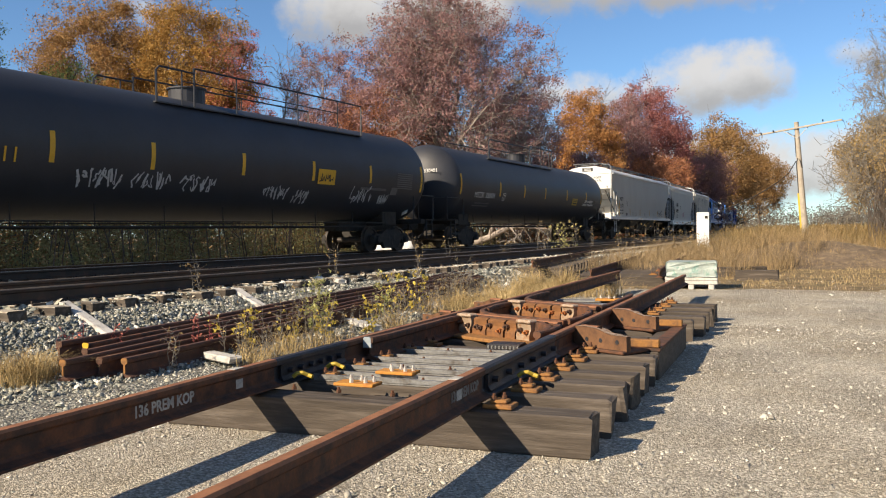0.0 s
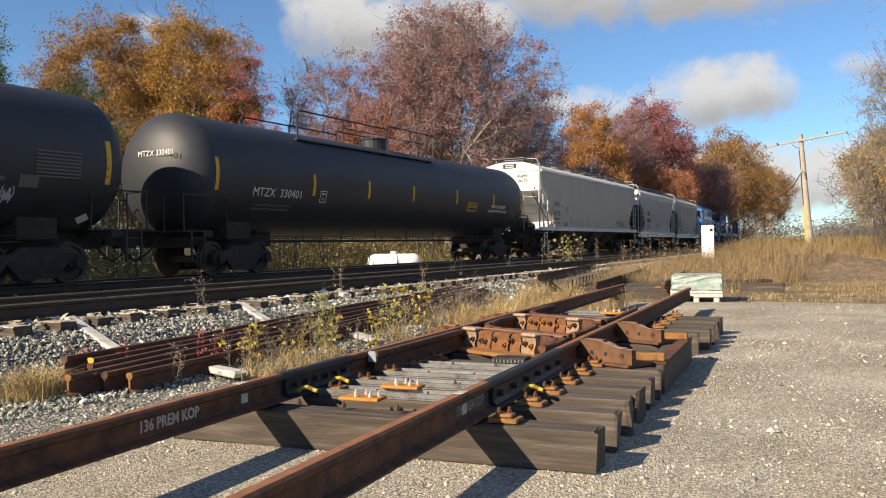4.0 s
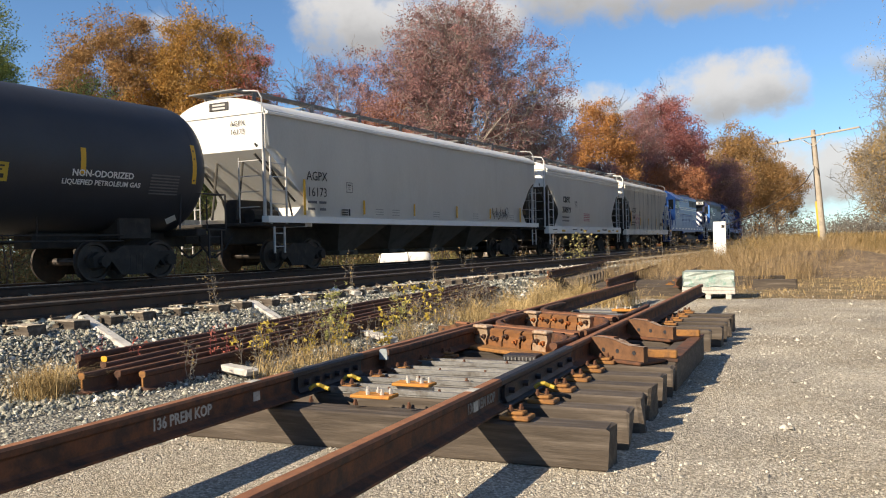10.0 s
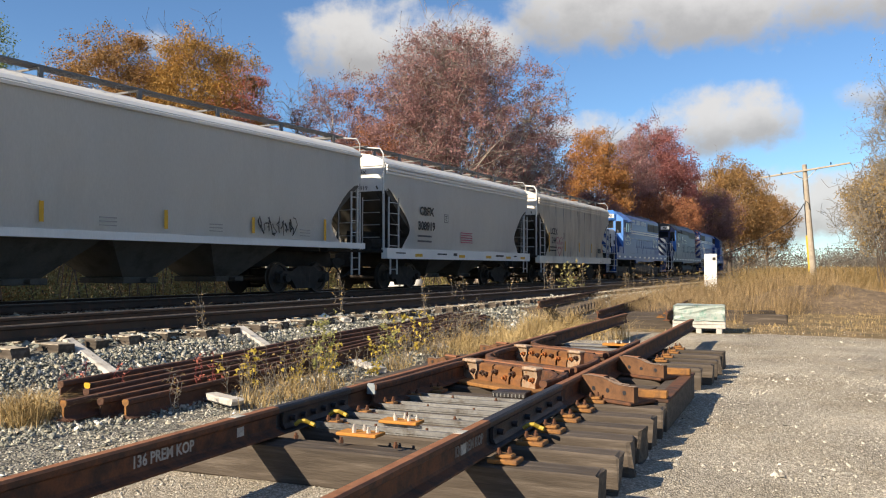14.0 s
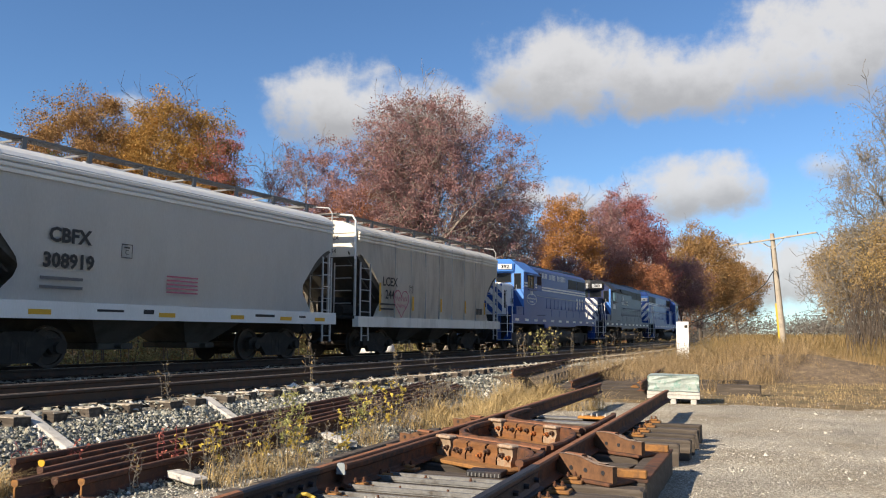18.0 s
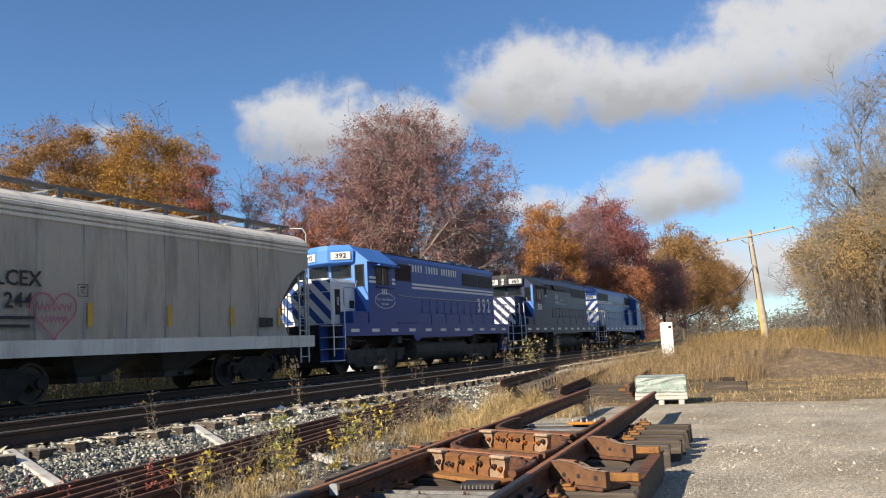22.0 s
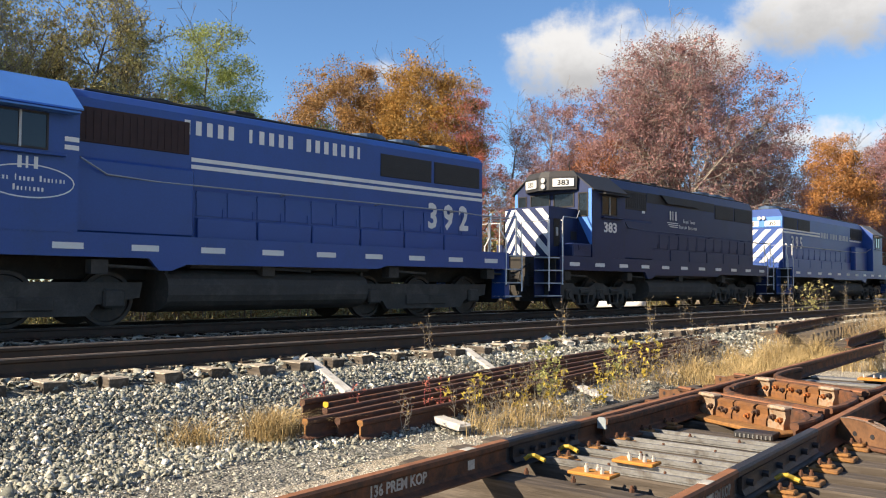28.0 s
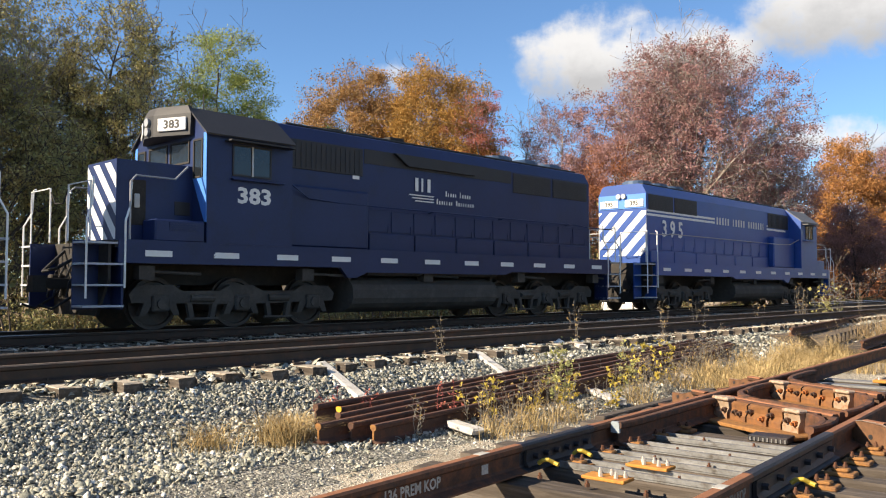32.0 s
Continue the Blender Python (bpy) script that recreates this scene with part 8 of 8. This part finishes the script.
# ---- things beside the lot ----
def power_pole():
    x, y = -6.8, 54.0
    z = ground_z(x, y)
    ob = thing("utility_pole", pose(x, y, z, -1.0, -4.2, 0), "leaning wooden utility pole with a long crossarm", "utility pole")
    bm = bmesh.new()
    tube(bm, [(0, 0, -0.3), (0, 0, 2.5), (0.02, 0, 7.1)], [0.2, 0.18, 0.13], 12)
    part("pole", bm, M["wood"], ob)
    part("crossarm", box(bmesh.new(), -2.6, 2.6, -0.12, 0.0, -0.05, 0.05, 0.01), M["wood"], ob, m=pose(0, -0.1, 6.72, 0, -1.5, -8))
    for s in (-1, 1):
        bm = bmesh.new()
        tube(bm, [(s * 0.75, -0.2, 6.7 + 0.05 * s), (0.0, -0.15, 6.1)], 0.022, 6)
        part("brace", bm, M["wood_grey"], ob)
    bm = bmesh.new()
    tube(bm, [(-0.19, -0.05, 0.0), (-0.17, -0.05, 2.8)], 0.075, 10)
    part("cable_guard", bm, M["yellow_guard"], ob, "yellow plastic cable guard")
    bm = bmesh.new()
    tube(bm, [(-0.17, -0.05, 2.8), (-0.15, -0.1, 4.6), (-0.05, -0.15, 4.9), (0.1, -0.15, 4.7), (0.14, -0.1, 4.3)], 0.03, 6)
    tube(bm, [(-0.5, -0.15, 6.55), (-0.3, -0.15, 6.35), (-0.12, -0.1, 6.3), (-0.14, -0.05, 5.0)], 0.022, 6)
    part("riser_cable", bm, M["rubber"], ob)
    bm = bmesh.new()
    pts = []
    for k in range(15):
        f = k / 14
        pts.append((-0.15 - 6.6 * f, -0.1 - 1.5 * f, 4.75 - 3.6 * f ** 0.62 + 0.35 * f * f))
    tube(bm, pts, 0.03, 6)
    part("slack_cable", bm, M["rubber"], ob, "black cable sagging to the track side")
    for dx in (-2.0, -1.3, 1.5):
        bm = bmesh.new()
        tube(bm, [(dx, -0.16, 6.76 + dx * 0.085), (dx, -0.16, 6.9 + dx * 0.085)], 0.035, 6)
        part("insulator", bm, M["glass"], ob)
    return ob


M["wood_grey"] = material("weathered_grey_wood", (0.50, 0.48, 0.44), 0.9, 0, 0.2, 3, 0.4, 30, (0.32, 0.30, 0.27), (0.5, 0.7), 0.2)
M["yellow_guard"] = material("yellow_plastic", (0.52, 0.37, 0.04), 0.5, 0, 0.12, 2, 0.05, 30)
power_pole()


def far_pole():
    x, y = -4.0, 78.0
    ob = thing("utility_pole", pose(x, y, ground_z(x, y)), "far grey utility pole with several short crossarms", "utility pole")
    bm = bmesh.new()
    tube(bm, [(0, 0, -0.3), (0, 0, 6.2)], [0.16, 0.12], 8)
    part("pole", bm, M["wood_grey"], ob)
    for z, w in ((5.6, 2.4), (2.6, 1.3), (1.9, 1.2), (1.3, 1.2)):
        part("crossarm", box(bmesh.new(), -w * 0.4, w, -0.08, 0.0, z - 0.05, z + 0.05), M["wood_grey"], ob, m=pose(0, -0.1, 0))


far_pole()

# white marker board
sign = thing("marker_post", pose(-8.72, 36.6, ground_z(-8.72, 36.6) - 0.05, 0, 0, 14), "weathered white marker board on the verge", "marker post")
bz = 2.02 - ground_z(-8.72, 36.6)
part("board", box(bmesh.new(), -0.26, 0.26, -0.04, 0.04, 0, bz + 0.05, 0.015), M["white_paint"], sign)
part("cap_plate", box(bmesh.new(), 0.08, 0.2, -0.055, -0.042, bz - 0.22, bz - 0.1), M["grime"], sign)

# pallet stack wrapped in pale sheeting
pal = thing("lumber_stack", pose(-4.72, 18.75, 0, 0, 0, 12), "stack of timber wrapped in torn pale green plastic", "lumber stack")
for k, x in enumerate((-0.42, 0.0, 0.42)):
    part("bearer", box(bmesh.new(), x - 0.06, x + 0.06, -0.45, 0.45, -0.02, 0.1, 0.01), M["wood_grey"], pal)
for k in range(2):
    for j in range(6):
        part("plank", box(bmesh.new(), -0.55, 0.55, -0.45 + 0.15 * j, -0.31 + 0.15 * j, 0.105 + 0.085 * k, 0.185 + 0.085 * k, 0.008), M["wood_grey"], pal)
M["sheet"] = material("torn_green_sheeting", (0.31, 0.36, 0.33), 0.5, 0, 0.25, 4, 0.3, 20, (0.16, 0.27, 0.23), (0.52, 0.62))
bm = bmesh.new()
box(bm, -0.53, 0.53, -0.47, 0.47, 0.275, 0.6, 0.02)
bmesh.ops.subdivide_edges(bm, edges=bm.edges[:], cuts=3, use_grid_fill=True)
rnd = random.Random(4)
for v in bm.verts:
    v.co += Vector((rnd.uniform(-0.02, 0.02), rnd.uniform(-0.02, 0.02), rnd.uniform(-0.025, 0.01)))
part("sheeting", bm, M["sheet"], pal)

# old timbers in the grass
for k, (x, y, a, L) in enumerate(((-4.6, 23.2, 105, 1.4), (-3.85, 21.6, 78, 1.0), (-4.95, 22.9, 70, 1.0))):
    tm = new("old_timber", tie_mesh("old_timber", L, 0.26, 0.28, M["tie_new"], 30 + k))
    tm.matrix_world = pose(x, y, ground_z(x, y) + 0.27, 0, 0, a - 75)
    tagged(tm, "dark weathered timber lying in dry grass", "timber", "old timbers")

# pale boards lying on the ballast and among the weeds
BOARDS = [(-9.1, 6.25, -8.1, 6.15, 0.14), (-9.15, 9.15, -8.4, 9.0, 0.14), (-10.0, 12.4, -9.2, 11.85, 0.14), (-7.3, 9.55, -6.35, 8.9, 0.16), (-6.6, 6.2, -6.05, 6.02, 0.15), (-7.6, 12.3, -7.05, 11.7, 0.15)]
for k, (xa, ya, xb, yb, w) in enumerate(BOARDS):
    za, zb = ground_z(xa, ya) + 0.115, ground_z(xb, yb) + 0.115
    L = math.dist((xa, ya, za), (xb, yb, zb))
    ob = new("board", tie_mesh("board", L, w, 0.07, M["wood_grey"], 50 + k))
    d = Vector((xb - xa, yb - ya, zb - za)).normalized()
    ob.matrix_world = Matrix.Translation(((xa + xb) / 2, (ya + yb) / 2, (za + zb) / 2)) @ d.to_track_quat("X", "Z").to_matrix().to_4x4()
    tagged(ob, "bleached grey board lying on the stones", "board", "bleached boards")

# white gas tank beyond the tracks
gx, gy = -25.6, 37.2
gas = thing("gas_tank", pose(gx, gy, ground_z(gx, gy), 0, 0, 18), "small white horizontal gas tank beyond the tracks", "gas tank")
bm = bmesh.new()
tube(bm, [(-1.5, 0, 0.75), (-1.4, 0, 0.75), (-1.15, 0, 0.75), (1.15, 0, 0.75), (1.4, 0, 0.75), (1.5, 0, 0.75)], [0.12, 0.34, 0.47, 0.47, 0.34, 0.12], 20)
part("vessel", bm, M["white_paint"], gas, smooth=True)
bm = bmesh.new()
tube(bm, [(0, 0, 1.2), (0, 0, 1.36)], 0.2, 12)
part("lid", bm, M["white_paint"], gas)
for x in (-0.8, 0.8):
    part("foot", box(bmesh.new(), x - 0.08, x + 0.08, -0.35, 0.35, -0.05, 0.4, 0.01), M["white_paint"], gas)


# ---- weeds ----
def weed(name, x, y, height, leaves, mat_leaf, label, seed, size=0.022, stalks=4, mat_stem="bark_pale", spread=0.1):
    rnd = random.Random(seed)
    z = ground_z(x, y) - 0.02
    ob = thing(name, pose(x, y, z), label, "weed")
    limbs, tips = [], []
    for k in range(stalks):
        p = Vector((rnd.uniform(-spread, spread), rnd.uniform(-spread, spread), 0))
        h = height * rnd.uniform(0.6, 1.0)
        pts = [p]
        for j in range(4):
            p = p + Vector((rnd.uniform(-0.05, 0.05), rnd.uniform(-0.05, 0.05), h / 4))
            pts.append(p)
            for _ in range(2):
                q = p + Vector((rnd.uniform(-1, 1), rnd.uniform(-1, 1), rnd.uniform(0.1, 0.8))) * 0.13 * height
                limbs.append(([p, q], [0.003, 0.002]))
                tips.append((q, 3))
            tips.append((p, 3))
        limbs.append((pts, [0.006, 0.005, 0.004, 0.003, 0.002]))
    part("stalk", limbs_mesh("stalk", limbs, M[mat_stem], 0.002), None, ob)
    if leaves:
        part("foliage", quads_mesh("foliage", leaf_cloud(seed, tips, int(leaves * 1.5), 0.035, size), M[mat_leaf], 3), None, ob)
    return ob


M["leaf_yellow"] = leaf_material("yellow_weed_leaves", (0.56, 0.42, 0.08), (0.38, 0.33, 0.09))
M["leaf_weed"] = leaf_material("pale_green_weed_leaves", (0.42, 0.40, 0.16), (0.26, 0.27, 0.09))
M["stem_red"] = material("red_stems", (0.32, 0.07, 0.07), 0.8, 0, 0.2, 5, 0, 30)
YEL = "yellow and green leafy weed beside the rails"
for k, (x, y, h, n, mat, lab) in enumerate((
        (-7.0, 6.75, 0.42, 60, "leaf_yellow", YEL), (-6.75, 7.0, 0.48, 90, "leaf_yellow", YEL), (-6.6, 7.45, 0.45, 60, "leaf_yellow", YEL), (-6.75, 8.2, 0.75, 240, "leaf_weed", "tall bushy weed with pale seed heads"),
        (-6.55, 8.05, 0.5, 90, "leaf_yellow", YEL), (-6.35, 8.65, 0.5, 80, "leaf_yellow", YEL), (-6.95, 9.9, 0.8, 150, "leaf_weed", "tall bushy weed with pale seed heads"), (-7.25, 10.4, 0.7, 110, "leaf_yellow", YEL),
        (-7.05, 8.5, 0.85, 160, "leaf_weed", "tall bushy weed with pale seed heads"), (-7.3, 11.2, 0.7, 120, "leaf_yellow", YEL))):
    weed("weed", x, y, h, n, mat, lab, 100 + k, 0.03 if mat == "leaf_yellow" else 0.024)
for k, (x, y) in enumerate(((-7.25, 5.6), (-6.85, 6.35), (-7.4, 5.2))):
    weed("red_weed", x, y, 0.5, 40, "leaf_red", "thin weed with red stems and leaves", 140 + k, 0.02, 4, "stem_red")
rnd = random.Random(9)
for k in range(60):
    y = rnd.uniform(5.6, 16)
    x = -6.45 - 0.2 * (y - 5) + rnd.uniform(-0.2, 1.0)
    weed("dry_weed", x, y, rnd.uniform(0.3, 0.7), 14, "leaf_tan", "dead brown weed stalks beside the rail pile", 200 + k, 0.018, 5, "bark_pale", 0.15)
for k, (x, y, h) in enumerate(((-9.1, 8.4, 0.75), (-9.7, 12.3, 0.8), (-9.3, 14.5, 0.9), (-10.3, 17.5, 0.8), (-10.9, 22.0, 0.8), (-11.0, 24.5, 1.2), (-11.2, 25.5, 1.1), (-12.0, 30.0, 1.3), (-12.4, 33.0, 1.3))):
    weed("dry_weed", x, y, h, 26, "leaf_tan", "tall dead weed standing on the ballast", 300 + k, 0.022, 4, "bark_pale", 0.12)
for k, (x, y, h) in enumerate(((-9.6, 33.5, 1.5), (-9.0, 34.2, 1.3), (-10.2, 32.8, 1.6), (-8.3, 33.9, 1.2), (-7.6, 34.5, 1.1), (-10.6, 31.6, 1.2), (-9.3, 31.5, 0.9), (-7.0, 33.0, 1.0))):
    weed("dry_weed", x, y, h, 60, "leaf_tan", "tall dead weed beside the marker board", 370 + k, 0.03, 7, "bark_pale", 0.35)
for k, (x, y) in enumerate(((-11.4, 27.2), (-11.7, 28.4))):
    weed("bush", x, y, 1.2, 90, "leaf_dull", "small green bush beside the siding", 340 + k, 0.05, 7, "bark", 0.25)


def tuft(x, y, h, n, seed, label="clump of dry straw-coloured grass"):
    rg = np.random.default_rng(seed)
    spots = [(x + rg.normal(0, 0.12), y + rg.normal(0, 0.12), ground_z(x, y) - 0.02) for _ in range(n)]
    tagged(new("grass_tuft", quads_mesh("grass_tuft", blades(seed, spots, h, 0.0035, 1.25, 0.5), M["straw"])), label, "grass", "dry grass tufts", "stuff")


for k, (x, y, h, n) in enumerate(((-7.32, 3.79, 0.26, 300), (-7.05, 4.4, 0.28, 420), (-7.2, 4.6, 0.3, 420), (-7.45, 4.7, 0.26, 300), (-6.0, 6.9, 0.2, 160), (-6.15, 7.6, 0.22, 160), (-6.4, 7.2, 0.25, 180), (-6.0, 6.3, 0.2, 110), (-6.3, 6.6, 0.22, 110), (-5.6, 16.0, 0.4, 160), (-5.9, 15.6, 0.35, 140),
                                  (-7.3, 15.2, 0.45, 220), (-7.7, 16.4, 0.5, 240), (-7.1, 16.9, 0.45, 220), (-8.0, 17.6, 0.5, 240), (-7.5, 18.3, 0.5, 220), (-8.3, 15.9, 0.4, 180), (-6.9, 14.2, 0.4, 160), (-6.6, 13.0, 0.35, 150),
                                  (-7.2, 12.6, 0.4, 160), (-6.2, 11.3, 0.3, 120), (-6.6, 9.6, 0.3, 120), (-6.0, 9.0, 0.25, 100))):
    tuft(x, y, h, n, 400 + k)


def motions():
    """The train rolls by at one speed; its wheels turn with it."""
    about = pose(0, 0, 0, 0, 0, 180)
    for ob, middle, half, *turned in TRAIN:
        walk(ob, [(t, track_pose(START + SPEED * t + middle, half) @ (about if turned else Matrix.Identity(4))) for t in range(0, 33, 2)])
    turned_things = {row[0] for row in TRAIN if len(row) > 3}
    for wheel, y, radius in WHEELS:
        way = -1 if wheel.parent.parent in turned_things else 1
        turn = way * math.degrees(-SPEED / radius)
        rows = [(t / 6, pose(0, y, radius, turn * t / 6)) for t in range(0, 193)]
        walk(wheel, rows)


motions()
